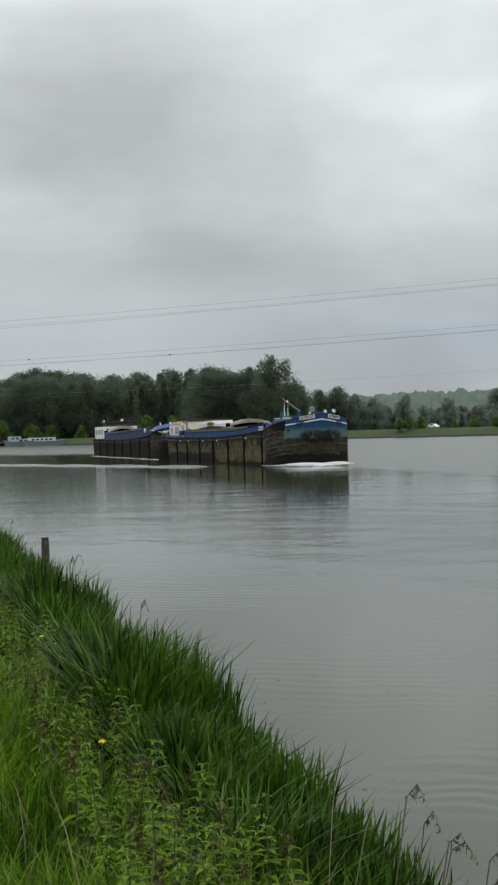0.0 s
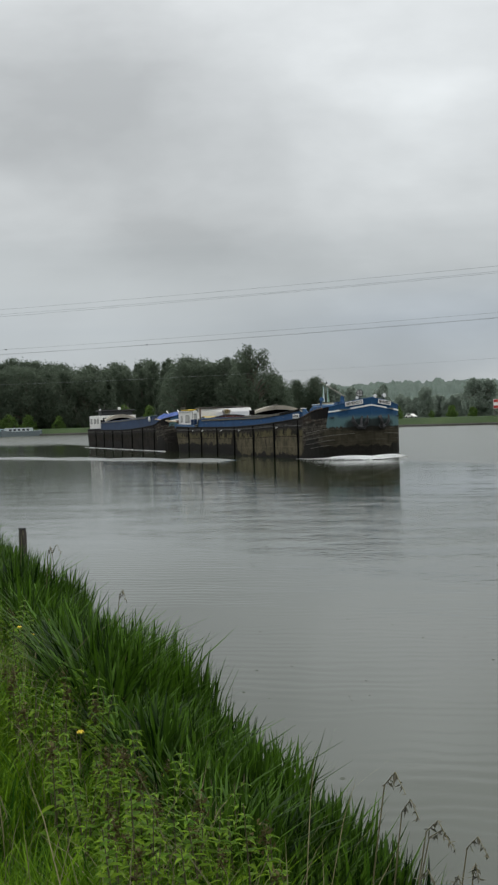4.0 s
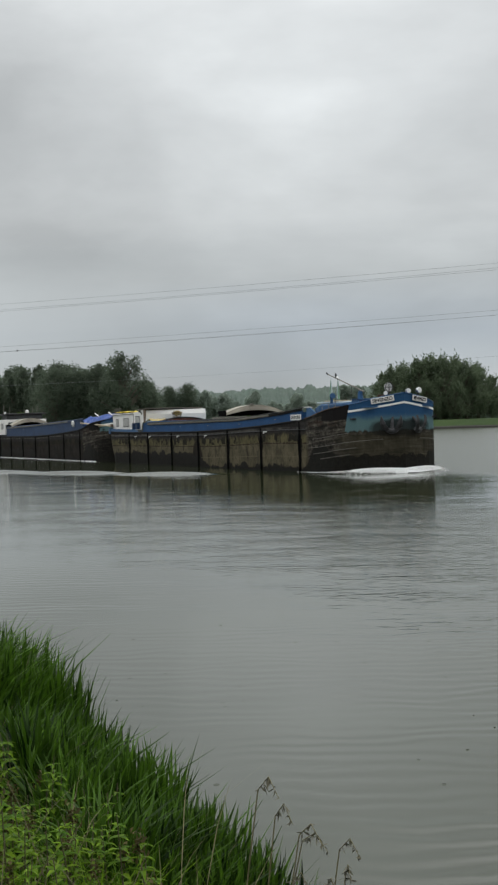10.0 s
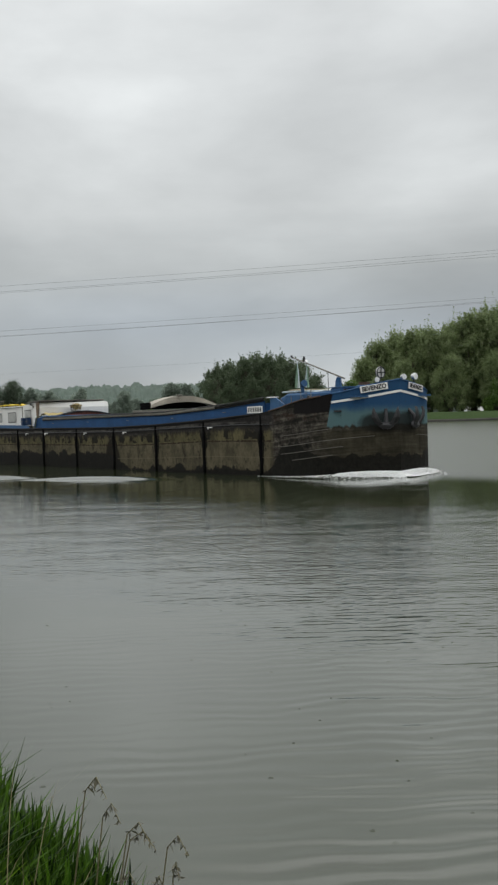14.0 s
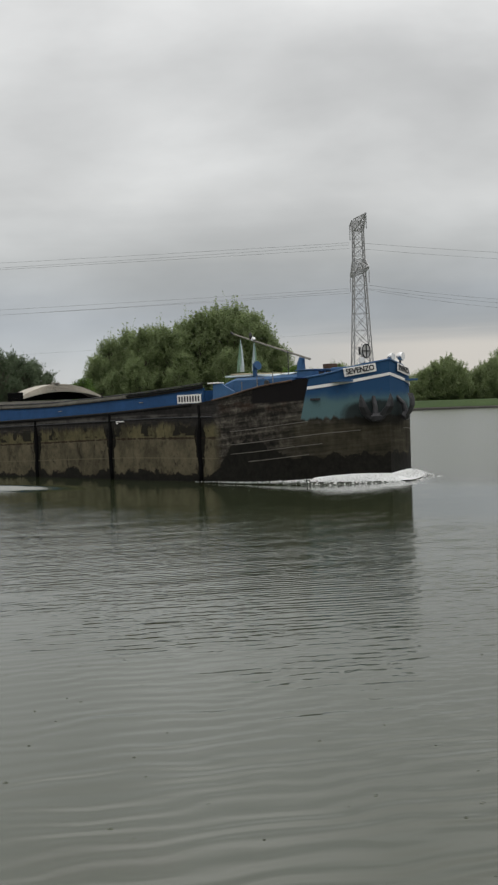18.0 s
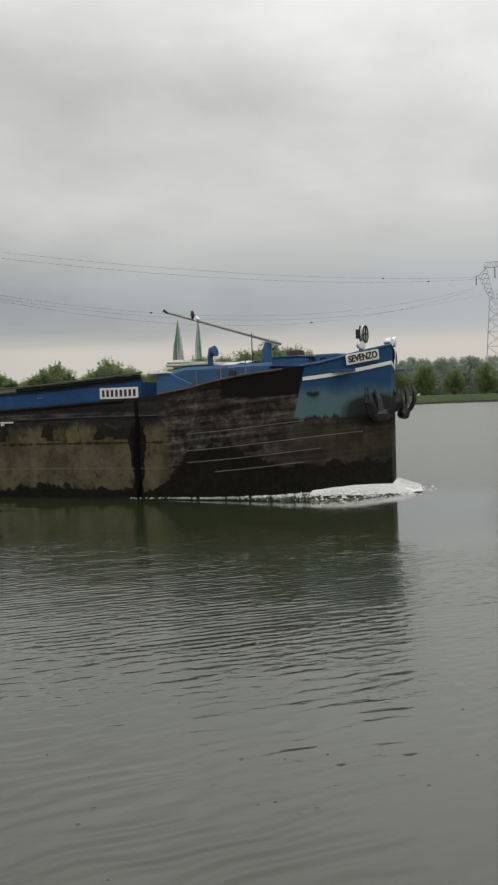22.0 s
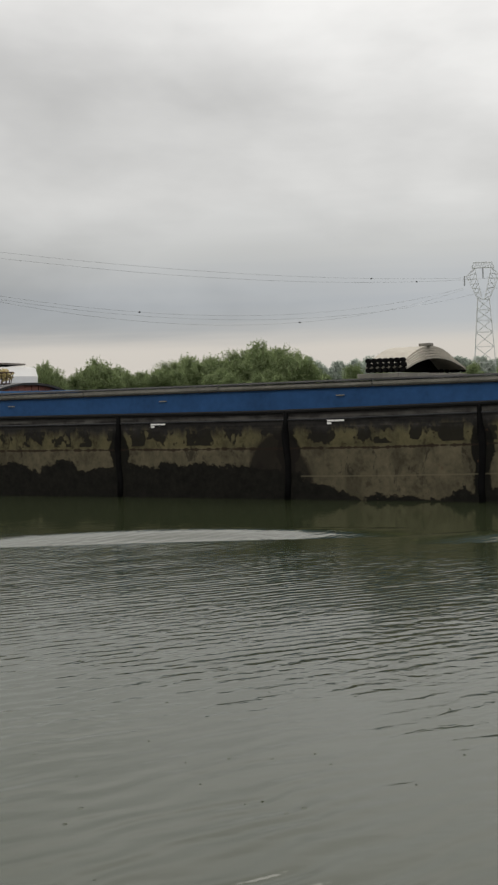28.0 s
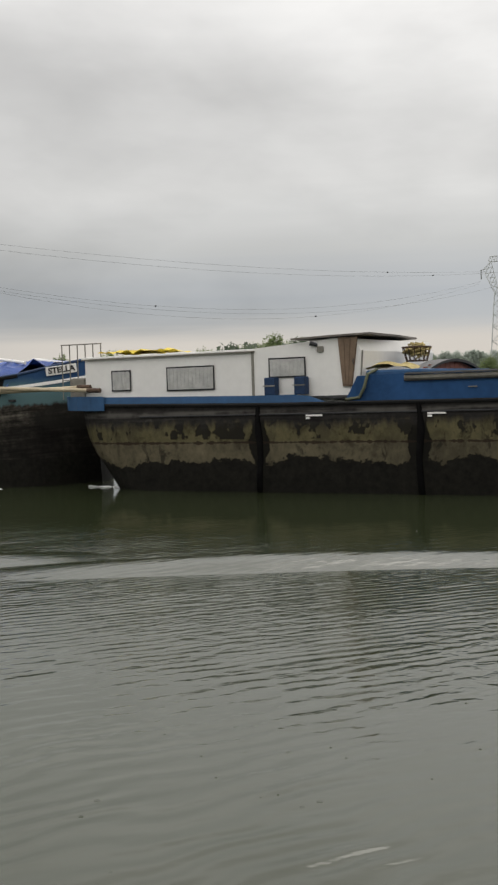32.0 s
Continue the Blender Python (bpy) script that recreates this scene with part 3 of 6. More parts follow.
def lattice_pylon(height, az, dist, turn, label):
    """Lattice tower: four legs with cross bracing, two levels of crossarms with hanging insulators."""
    x, y = dist * math.sin(radians(az)), dist * math.cos(radians(az))
    ob = thing("pylon", pose(x, y, 2.0, 0, 0, turn), label, "pylon")
    H = height
    half = lambda u: float(np.interp(u, [0, 0.27, 0.70, 0.98], [3.0, 2.3, 1.45, 1.2]))
    lattice_body(ob, H, half, [0, 0.10, 0.20, 0.30, 0.39, 0.48, 0.56, 0.63, 0.70, 0.745, 0.79, 0.835, 0.88, 0.925, 0.97])
    for u, reach in ((0.70, 13.0), (0.915, 11.5)):
        w, deep = half(u), 3.2
        flat, slant = (u * H, u * H + deep) if u < 0.9 else (u * H + deep, u * H)
        bm = bmesh.new()
        for s in (-1, 1):
            tip = Vector((0, s * reach, flat))
            for cx in (-w, w):
                root, knee = Vector((cx, s * w, flat)), Vector((cx, s * w, slant))
                tube([root, tip], 0.13, 4, bm, False)
                tube([knee, tip], 0.13, 4, bm, False)
                for k in range(5):
                    tube([root.lerp(tip, k / 6), knee.lerp(tip, (k + 1) / 6)], 0.07, 4, bm, False)
                    tube([knee.lerp(tip, k / 6), root.lerp(tip, (k + 1) / 6)], 0.07, 4, bm, False)
            for k in range(6):
                a, b = Vector((-w, s * w, flat)).lerp(tip, k / 6), Vector((w, s * w, flat)).lerp(tip, (k + 0.5) / 6)
                tube([a, b], 0.07, 4, bm, False)
                tube([Vector((-w, s * w, slant)).lerp(tip, k / 6), Vector((w, s * w, slant)).lerp(tip, k / 6)], 0.07, 4, bm, False)
        part("crossarm", bm, STEEL, ob)
        for s in (-1, 1):
            tip = Vector((0, s * (reach - 0.2), flat))
            string = part("insulator", tube([tip, tip - Vector((0, 0, 3.9))], 0.10, 6), CABLE, ob, "hanging glass insulator string")
            for k in range(5):
                part("disc", tube([tip - Vector((0, 0, 0.6 + 0.7 * k)), tip - Vector((0, 0, 0.85 + 0.7 * k))], [0.10, 0.26], 8), CABLE, string)
    return ob


def cathead_pylon(height, az, dist, turn, label):
    """Lattice tower with a forked head: a waisted body, two leaning arms and a top beam."""
    x, y = dist * math.sin(radians(az)), dist * math.cos(radians(az))
    ob = thing("pylon", pose(x, y, 2.0, 0, 0, turn), label, "pylon")
    H = height
    half = lambda u: float(np.interp(u, [0, 0.40, 0.72], [4.6, 3.4, 2.2]))
    lattice_body(ob, H, half, [0, 0.12, 0.24, 0.36, 0.47, 0.56, 0.64, 0.72], FAR_STEEL)
    beam = 0.96 * H
    for s in (-1, 1):
        bm = bmesh.new()
        inner = [Vector((d, s * 0.4, 0.72 * H)) for d in (-1.2, 1.2)]
        outer = [Vector((d, s * 2.2, 0.72 * H)) for d in (-1.2, 1.2)]
        top_i = [Vector((d, s * 3.2, beam)) for d in (-0.8, 0.8)]
        top_o = [Vector((d, s * 6.2, 0.90 * H)) for d in (-0.8, 0.8)]
        for d in (0, 1):
            tube([inner[d], top_i[d]], 0.14, 4, bm, False)
            tube([outer[d], top_o[d], top_i[d]], 0.14, 4, bm, False)
            for k in range(6):
                a, b = k / 6, (k + 1) / 6
                tube([inner[d].lerp(top_i[d], a), outer[d].lerp(top_o[d], b)], 0.09, 4, bm, False)
                tube([outer[d].lerp(top_o[d], a), inner[d].lerp(top_i[d], b)], 0.09, 4, bm, False)
        part("head_arm", bm, FAR_STEEL, ob)
        part("arm_tip", tube([top_o[0], (0, s * 7.2, 0.90 * H), top_o[1]], 0.12, 4), FAR_STEEL, ob)
        part("insulator", tube([(0, s * 7.0, 0.90 * H), (0, s * 7.0, 0.83 * H)], 0.24, 6), CABLE, ob, "hanging glass insulator string")
    bm = bmesh.new()
    for d in (-0.8, 0.8):
        tube([(d, -4.2, beam), (d, 4.2, beam)], 0.14, 4, bm, False)
        tube([(d, -4.2, beam), (d, -3.4, H), (d, 3.4, H), (d, 4.2, beam)], 0.12, 4, bm, False)
        for k in range(8):
            tube([(d, -4 + k, beam), (d, -3.5 + k, H)], 0.08, 4, bm, False)
            tube([(d, -3.5 + k, H), (d, -3 + k, beam)], 0.08, 4, bm, False)
    part("top_beam", bm, FAR_STEEL, ob)
    part("insulator", tube([(0, 0, beam), (0, 0, 0.88 * H)], 0.24, 6), CABLE, ob)
    return ob


P1 = (-42.6, 336, 48.5)   # azimuth, distance, height
P2 = (-19.45, 500, 50.0)
lattice_pylon(P1[2], P1[0], P1[1], 53.6, "tall galvanised lattice pylon beside the willows")
cathead_pylon(P2[2], P2[0], P2[1], 90 + 19, "distant lattice pylon with a wide head")


def at(az, el, dist):
    return Vector((dist * math.sin(radians(az)), dist * math.cos(radians(az)), EYE_HEIGHT + dist * math.tan(radians(el))))


def wire(a, b, sag, r=0.036, n=26):
    pts = [a.lerp(b, i / n) - Vector((0, 0, 4 * sag * (i / n) * (1 - i / n))) for i in range(n + 1)]
    ob = mesh_ob("power_line", tube(pts, r, 5), CABLE)
    tagged(ob, "thin dark overhead power cable", "cable", "overhead power lines")
    return pts


def all_wires():
    runs = []
    # western span, past the left side, and eastern span to the second pylon
    for el0, el1, sag in ((7.05, 4.75, 1.5), (6.80, 4.45, 1.5), (6.95, 4.60, 2.2), (5.05, 3.15, 1.5), (4.85, 2.95, 1.5), (4.95, 3.05, 2.4), (3.15, 1.95, 3.0)):
        runs.append(wire(at(-43.0, el0, 336), at(-91, el1, 500), sag, 0.036 if el0 > 4 else 0.020))
    for (e0, d0), (a1, e1), sag in (((7.0, 336), (-19.9, 5.05), 3), ((6.75, 334), (-19.2, 5.0), 4), ((5.2, 336), (-20.3, 4.62), 8.5), ((5.0, 334), (-20.3, 4.55), 10.5), ((5.05, 338), (-18.7, 4.6), 9.5)):
        runs.append(wire(at(-42.4, e0, d0), at(a1, e1, 500), sag))
    for e0, e1 in ((5.05, 3.4), (5.0, 3.5), (4.6, 3.0)):
        runs.append(wire(at(-19.3, e0, 500), at(12, e1, 760), 7))
    balls = plain("wire_marker", (0.03, 0.03, 0.03), 0.7)
    for run, k in ((7, 19), (9, 7), (10, 15), (4, 16), (3, 20), (8, 21)):
        bm = bmesh.new()
        bmesh.ops.create_icosphere(bm, subdivisions=2, radius=0.30)
        turned(bm, Matrix.Diagonal((1.3, 1, 0.8, 1)))
        ob = mesh_ob("cable_marker", bm, balls, True)
        ob.matrix_basis = Matrix.Translation(runs[run][k])
        tagged(ob, "small dark warning ball on a power cable", "cable marker", "cable markers")


all_wires()


# ---- barges ----
BLUE = plain("blue_paint", (0.028, 0.080, 0.170), 0.6, var=0.30, scale=0.9, bump=0.12, spec=0.22)
COAMING_BLUE = plain("coaming_blue_paint", (0.018, 0.060, 0.150), 0.65, var=0.30, scale=0.9, bump=0.12, spec=0.12)
DARK_BLUE = plain("dark_blue_paint", (0.018, 0.040, 0.092), 0.6, var=0.35, scale=0.9, spec=0.2)
WHITE = plain("white_paint", (0.72, 0.71, 0.68), 0.5, var=0.07, scale=0.8, bump=0.08)
BLACK = plain("black_paint", (0.012, 0.012, 0.012), 0.8, var=0.5, scale=1.5, spec=0.15)
RUST = plain("rusty_iron", (0.075, 0.045, 0.028), 0.85, 0.1, var=0.6, scale=5, bump=0.5)
DISC_GLASS = plain("dull_lamp_glass", (0.42, 0.42, 0.41), 0.3, var=0.2, scale=4)
TAR = plain("tarred_timber", (0.006, 0.006, 0.006), 0.95, var=0.5, scale=4, bump=0.5, spec=0.03)
RAIL_GREY = plain("weathered_grey_metal", (0.17, 0.16, 0.135), 0.8, 0.0, var=0.45, scale=1.2, bump=0.3)
HATCH = plain("hatch_sheet", (0.31, 0.285, 0.235), 0.75, 0.0, var=0.28, scale=1.4, bump=0.25)
WOOD = plain("brown_wood", (0.155, 0.105, 0.068), 0.75, var=0.35, scale=3, bump=0.4)
PALE_WOOD = plain("pale_timber", (0.42, 0.35, 0.24), 0.75, var=0.3, scale=2, bump=0.3)
RED_BOARD = plain("red_brown_board", (0.17, 0.055, 0.035), 0.7, var=0.35, scale=2)
DARK_METAL = plain("dark_metal", (0.03, 0.03, 0.032), 0.55, 0.4, var=0.4)
GLASS_DARK = plain("window_glass", (0.05, 0.055, 0.06), 0.12, var=0.3, scale=0.5, bump=0.02)
CURTAIN = plain("net_curtain", (0.42, 0.42, 0.40), 0.8, var=0.25, scale=6)
YELLOW = plain("yellow_tarpaulin", (0.62, 0.47, 0.03), 0.6, var=0.25, scale=2, bump=0.6, dist=0.04)
GREEN_CLOTH = plain("green_cloth", (0.17, 0.27, 0.19), 0.85, var=0.35, scale=4, bump=0.5)
PALE_CLOTH = plain("pale_cloth", (0.42, 0.48, 0.50), 0.85, var=0.25, scale=4, bump=0.5)
BLUE_TARP = plain("blue_tarpaulin", (0.025, 0.072, 0.28), 0.5, var=0.3, scale=3, bump=0.6, dist=0.05)
LAMP_GLASS = plain("lamp_glass", (0.75, 0.76, 0.76), 0.15, 0.3, var=0.1)
CHROME = plain("bright_metal", (0.62, 0.62, 0.62), 0.25, 0.9, var=0.1)
STRAW = plain("old_rope", (0.36, 0.29, 0.12), 0.9, var=0.45, scale=12, bump=0.6)
INK = plain("black_lettering", (0.012, 0.012, 0.014), 0.6, var=0.2)


BOW_X, BOW_Y, YAW = -80.19, 28.20, -0.58  # the stem at the start, and the convoy's slight yaw in degrees
RIBS = (-5.64, -10.37, -15.0, -19.66, -24.4, -29.1, -33.17)


def berth(back, z=0.0, t=0.0, own=YAW):
    """The pose of what rides so many metres behind the stem, t seconds into the run."""
    a = radians(YAW)
    return pose(BOW_X - back * math.cos(a) + 3.0702 * t, BOW_Y - back * math.sin(a), z, 0, 0, own)



def hull_material(name, blue, worn, dark_level, patch_z):
    """Worn barge side: black upper strake, flaking ochre-grey paint, ragged wet growth at the waterline, and the painted bow."""
    m = bpy.data.materials.new(name)
    t = tree_of(m)
    v = coords_(t, "Object")
    x, y, z = xyz_(t, v)
    z = math_(t, "ADD", z, math_(t, "MULTIPLY", step_(t, x, -8.0, -19.0), 0.20))
    grain = noise_(t, v, 7, 6, 0.65)
    mid = noise_(t, v, 1.6, 5, 0.6)
    drip = noise_(t, coords_(t, "Object", (3.2, 3.2, 0.55)), 1.6, 5, 0.6)
    scrape = noise_(t, coords_(t, "Object", (0.22, 0.22, 5.0)), 1.6, 5, 0.65)
    big = noise_(t, v, 0.45, 4)
    # old paint: yellower above the seam, greyer and smudged below it
    above = step_(t, z, 1.26, 1.32)
    coat = mix_(t, above, (worn[0] * 1.16, worn[1] * 1.13, worn[2] * 1.10), (worn[0] * 1.12, worn[1] * 1.11, worn[2] * 0.88))
    tan = mix_(t, 1.0, coat, ramp_(t, math_(t, "ADD", math_(t, "MULTIPLY", mid, 0.6), math_(t, "MULTIPLY", grain, 0.4)), [(0.36, 0.42), (0.47, 0.82), (0.58, 1.05), (0.70, 1.35)]), "MULTIPLY")
    ragged = noise_(t, coords_(t, "Object", (1, 1, 1.1), (4, 0, 2)), 1.15, 7, 0.66, 0.4)
    smudge = step_(t, noise_(t, coords_(t, "Object", (1.2, 1.2, 0.7), (2, 5, 0)), 1.1, 5, 0.62), 0.44, 0.64)
    tan = mix_(t, math_(t, "MULTIPLY", smudge, 0.62), tan, tuple(c * 0.36 for c in worn))
    # flakes hang in a row under the upper strake; a few scrapes lower down
    band = math_(t, "MULTIPLY", step_(t, z, 1.28, 1.42), step_(t, z, 1.90, 1.62))
    flake = math_(t, "ADD", noise_(t, coords_(t, "Object", (1.0, 1.0, 0.8), (1, 0, 6)), 2.1, 3, 0.55), math_(t, "MULTIPLY", math_(t, "SUBTRACT", grain, 0.5), 0.12))
    bare = math_(t, "MULTIPLY", step_(t, flake, 0.520, 0.555), step_(t, math_(t, "ADD", band, math_(t, "MULTIPLY", math_(t, "SUBTRACT", ragged, 0.5), 0.5)), 0.45, 0.6))
    scar = step_(t, noise_(t, coords_(t, "Object", (1.6, 1.6, 1.0), (0, 3, 1)), 1.7, 6, 0.66, 0.5), 0.565, 0.66)
    bare = math_(t, "MAXIMUM", bare, math_(t, "MULTIPLY", scar, 0.75))
    tan = mix_(t, math_(t, "MULTIPLY", bare, 0.92), tan, (0.013, 0.012, 0.010))
    # black stains run down beside the fender posts
    beside = 9.0
    for rib in RIBS:
        beside = math_(t, "MINIMUM", beside, math_(t, "ABSOLUTE", math_(t, "SUBTRACT", x, rib)))
    swell = math_(t, "MULTIPLY", step_(t, math_(t, "ABSOLUTE", math_(t, "SUBTRACT", z, 1.22)), 0.45, 0.05), 0.10)
    stain = step_(t, math_(t, "SUBTRACT", beside, math_(t, "ADD", swell, math_(t, "MULTIPLY", math_(t, "SUBTRACT", ragged, 0.35), 0.45))), 0.13, 0.09)
    tan = mix_(t, math_(t, "MULTIPLY", stain, 0.95), tan, (0.007, 0.007, 0.006))
    blot = math_(t, "ADD", math_(t, "POWER", math_(t, "DIVIDE", math_(t, "ADD", x, 19.9), 0.85), 2.0), math_(t, "POWER", math_(t, "DIVIDE", math_(t, "SUBTRACT", z, 0.5), 1.1), 2.0))
    tan = mix_(t, math_(t, "MULTIPLY", step_(t, math_(t, "ADD", blot, math_(t, "MULTIPLY", ragged, 0.8)), 1.5, 1.2), 0.9), tan, (0.014, 0.012, 0.010))
    rusty = step_(t, noise_(t, v, 3.1, 5, 0.7), 0.66, 0.74)
    tan = mix_(t, math_(t, "MULTIPLY", rusty, 0.6), tan, (0.085, 0.045, 0.025))
    # weld seams run along the side
    seam = math_(t, "ABSOLUTE", math_(t, "SUBTRACT", math_(t, "ADD", z, math_(t, "MULTIPLY", mid, 0.06)), 1.30))
    seam = step_(t, math_(t, "SUBTRACT", seam, math_(t, "MULTIPLY", math_(t, "SUBTRACT", drip, 0.45), 0.16)), 0.022, 0.010)
    tan = mix_(t, math_(t, "MULTIPLY", seam, 0.85), tan, (0.022, 0.015, 0.011))
    rib = step_(t, math_(t, "ABSOLUTE", math_(t, "SUBTRACT", math_(t, "ADD", z, math_(t, "MULTIPLY", mid, 0.04)), 0.66)), 0.025, 0.008)
    tan = mix_(t, math_(t, "MULTIPLY", rib, 0.5), tan, tuple(c * 1.45 for c in worn))
    # upper strake
    strake_line = math_(t, "ADD", 1.74, math_(t, "MULTIPLY", math_(t, "SUBTRACT", drip, 0.5), 0.5))
    upper = step_(t, math_(t, "SUBTRACT", z, strake_line), -0.20, 0.08)
    black = ramp_(t, math_(t, "ADD", math_(t, "MULTIPLY", scrape, 0.6), math_(t, "MULTIPLY", grain, 0.4)),
                  [(0.36, (0.012, 0.011, 0.011)), (0.58, (0.030, 0.028, 0.026)), (0.70, (0.085, 0.08, 0.072))])
    scuffed = math_(t, "MULTIPLY", step_(t, math_(t, "ABSOLUTE", math_(t, "SUBTRACT", z, 1.97)), 0.10, 0.02), step_(t, math_(t, "ADD", math_(t, "MULTIPLY", scrape, 0.5), math_(t, "MULTIPLY", mid, 0.5)), 0.40, 0.58))
    black = mix_(t, math_(t, "MULTIPLY", scuffed, 0.8), black, (0.105, 0.100, 0.090))
    c = mix_(t, upper, tan, black)
    # bow plating: darker, scraped lengthwise
    rise = t.nodes.new("ShaderNodeMapping")
    t.links.new(v, rise.inputs[0])
    rise.inputs["Rotation"].default_value = (0, radians(5), 0)
    scrape = noise_(t, mapped(t, rise.outputs[0], (0.25, 0.25, 5.0)), 1.6, 6, 0.68)
    fore = step_(t, math_(t, "ADD", x, math_(t, "MULTIPLY", mid, 0.8)), -4.6, -4.1)
    bow = ramp_(t, math_(t, "ADD", math_(t, "MULTIPLY", scrape, 0.42), math_(t, "ADD", math_(t, "MULTIPLY", mid, 0.30), math_(t, "MULTIPLY", grain, 0.28))),
                [(0.40, (0.008, 0.008, 0.007)), (0.47, (0.020, 0.018, 0.015)), (0.53, (0.050, 0.045, 0.037)), (0.61, (0.130, 0.118, 0.096))])
    pale_front = math_(t, "MULTIPLY", step_(t, math_(t, "ADD", x, math_(t, "MULTIPLY", mid, 1.6)), -1.9, 0.3), step_(t, math_(t, "ADD", z, math_(t, "MULTIPLY", ragged, 0.6)), 2.25, 1.75))
    streaked = ramp_(t, math_(t, "ADD", math_(t, "MULTIPLY", scrape, 0.28), math_(t, "ADD", math_(t, "MULTIPLY", drip, 0.32), math_(t, "MULTIPLY", mid, 0.40))), [(0.38, tuple(q * 0.20 for q in worn)), (0.50, tuple(q * 0.42 for q in worn)), (0.66, tuple(q * 0.72 for q in worn))])
    bow = mix_(t, math_(t, "MULTIPLY", pale_front, 0.85), bow, streaked)
    rust = math_(t, "MULTIPLY", step_(t, noise_(t, coords_(t, "Object", (0.8, 0.8, 1.6), (7, 1, 3)), 1.7, 5, 0.65), 0.50, 0.62), step_(t, z, 1.9, 2.2))
    bow = mix_(t, math_(t, "MULTIPLY", rust, 0.30), bow, (0.060, 0.032, 0.022))
    c = mix_(t, fore, c, bow)
    if patch_z:
        fresh = math_(t, "MULTIPLY", step_(t, x, -3.3, -3.1), step_(t, math_(t, "SUBTRACT", z, math_(t, "MULTIPLY", math_(t, "ADD", x, 3.3), 0.02)), 2.22, 2.30))
        c = mix_(t, fresh, c, (0.010, 0.009, 0.009))
        edge = math_(t, "ADD", x, math_(t, "MULTIPLY", math_(t, "SUBTRACT", 3.0, z), 0.22))
        front = step_(t, edge, -1.14, -1.11)
        upto = step_(t, math_(t, "ADD", z, math_(t, "MULTIPLY", math_(t, "SUBTRACT", drip, 0.5), 0.35)), patch_z, patch_z + 0.10)
        fade = step_(t, math_(t, "ADD", z, math_(t, "MULTIPLY", mid, 0.35)), patch_z + 1.01, patch_z + 0.61)
        paint = mix_(t, fade, blue, (0.082, 0.142, 0.150))
        paint = mix_(t, math_(t, "MULTIPLY", step_(t, grain, 0.62, 0.75), 0.5), paint, (0.05, 0.045, 0.04))
        c = mix_(t, math_(t, "MULTIPLY", front, upto), c, paint)
    if patch_z:
        sooty = math_(t, "ADD", math_(t, "POWER", math_(t, "DIVIDE", math_(t, "ADD", x, 0.12), 0.46), 2.0), math_(t, "POWER", math_(t, "DIVIDE", math_(t, "SUBTRACT", z, 1.90), 0.36), 2.0))
        sooty = step_(t, math_(t, "ADD", sooty, math_(t, "MULTIPLY", math_(t, "SUBTRACT", ragged, 0.5), 2.2)), 1.5, 0.5)
        c = mix_(t, math_(t, "MULTIPLY", sooty, 0.85), c, (0.016, 0.015, 0.013))
    # wet growth at the waterline with a ragged upper edge
    line = math_(t, "ADD", dark_level, math_(t, "ADD", math_(t, "ADD", math_(t, "MULTIPLY", math_(t, "SUBTRACT", ragged, 0.5), 1.0), math_(t, "MULTIPLY", math_(t, "SUBTRACT", grain, 0.5), 0.35)), math_(t, "MULTIPLY", math_(t, "SUBTRACT", big, 0.5), 0.6)))
    line = math_(t, "ADD", math_(t, "SUBTRACT", line, 0.12), math_(t, "MULTIPLY", step_(t, x, -18.5, -22.0), 0.17))
    line = math_(t, "SUBTRACT", line, math_(t, "MULTIPLY", math_(t, "SUBTRACT", step_(t, x, -20.5, -17.5), step_(t, x, -5.2, -3.6)), 0.50))
    line = math_(t, "ADD", line, math_(t, "MULTIPLY", math_(t, "MULTIPLY", step_(t, x, -5.0, -4.2), step_(t, x, -1.6, -3.0)), 0.45))
    wet = step_(t, math_(t, "SUBTRACT", z, line), 0.03, -0.03)
    c = mix_(t, wet, c, ramp_(t, grain, [(0.3, (0.004, 0.004, 0.003)), (0.7, (0.014, 0.013, 0.010))]))
    rough = math_(t, "SUBTRACT", 0.88, math_(t, "MULTIPLY", wet, 0.2))
    h = math_(t, "ADD", math_(t, "MULTIPLY", mid, 0.6), math_(t, "MULTIPLY", grain, 0.25))
    surface_(t, c, rough, 0.0, h, 0.5, 0.03, 0.08)
    return m


def half_beam(x, length):
    """Half the breadth of the deck: a bluff bow and a rounded stern."""
    s = max(0.0, -x)
    b = 2.52 * (1 - math.exp(-((s / 0.66) ** 1.1)))
    a = length - 2.4
    if s > a:
        b *= max(0.0, 1 - ((s - a) / 2.42) ** 2.6) ** 0.5
    return b


SHEER_X = [-39.5, -33, -20, -15, -10, -5.5, -4.2, -2.95, -1.46, -0.77, 0]
SHEER_Z = [2.08, 1.97, 1.93, 2.01, 2.16, 2.36, 2.54, 2.77, 2.92, 3.04, 3.42]


def drop(x):
    """The vessel trims bow-up: strakes and deck fittings lie lower aft."""
    return float(np.interp(x, [-19, -8], [0.20, 0.0]))


def sheer(x):
    return float(np.interp(x, SHEER_X, SHEER_Z))


def hull_stations(length):
    return [0.0, -0.01, -0.03, -0.07, -0.13, -0.21, -0.32, -0.46, -0.64, -0.9, -1.2, -1.6, -2.1, -2.7, -3.4, -4.2, -5, -6, -7.5] + \
           [-9 - 1.4 * i for i in range(19)] + [-length + q for q in (2.9, 2.1, 1.5, 1.0, 0.6, 0.3, 0.12, 0.03, 0.0)]


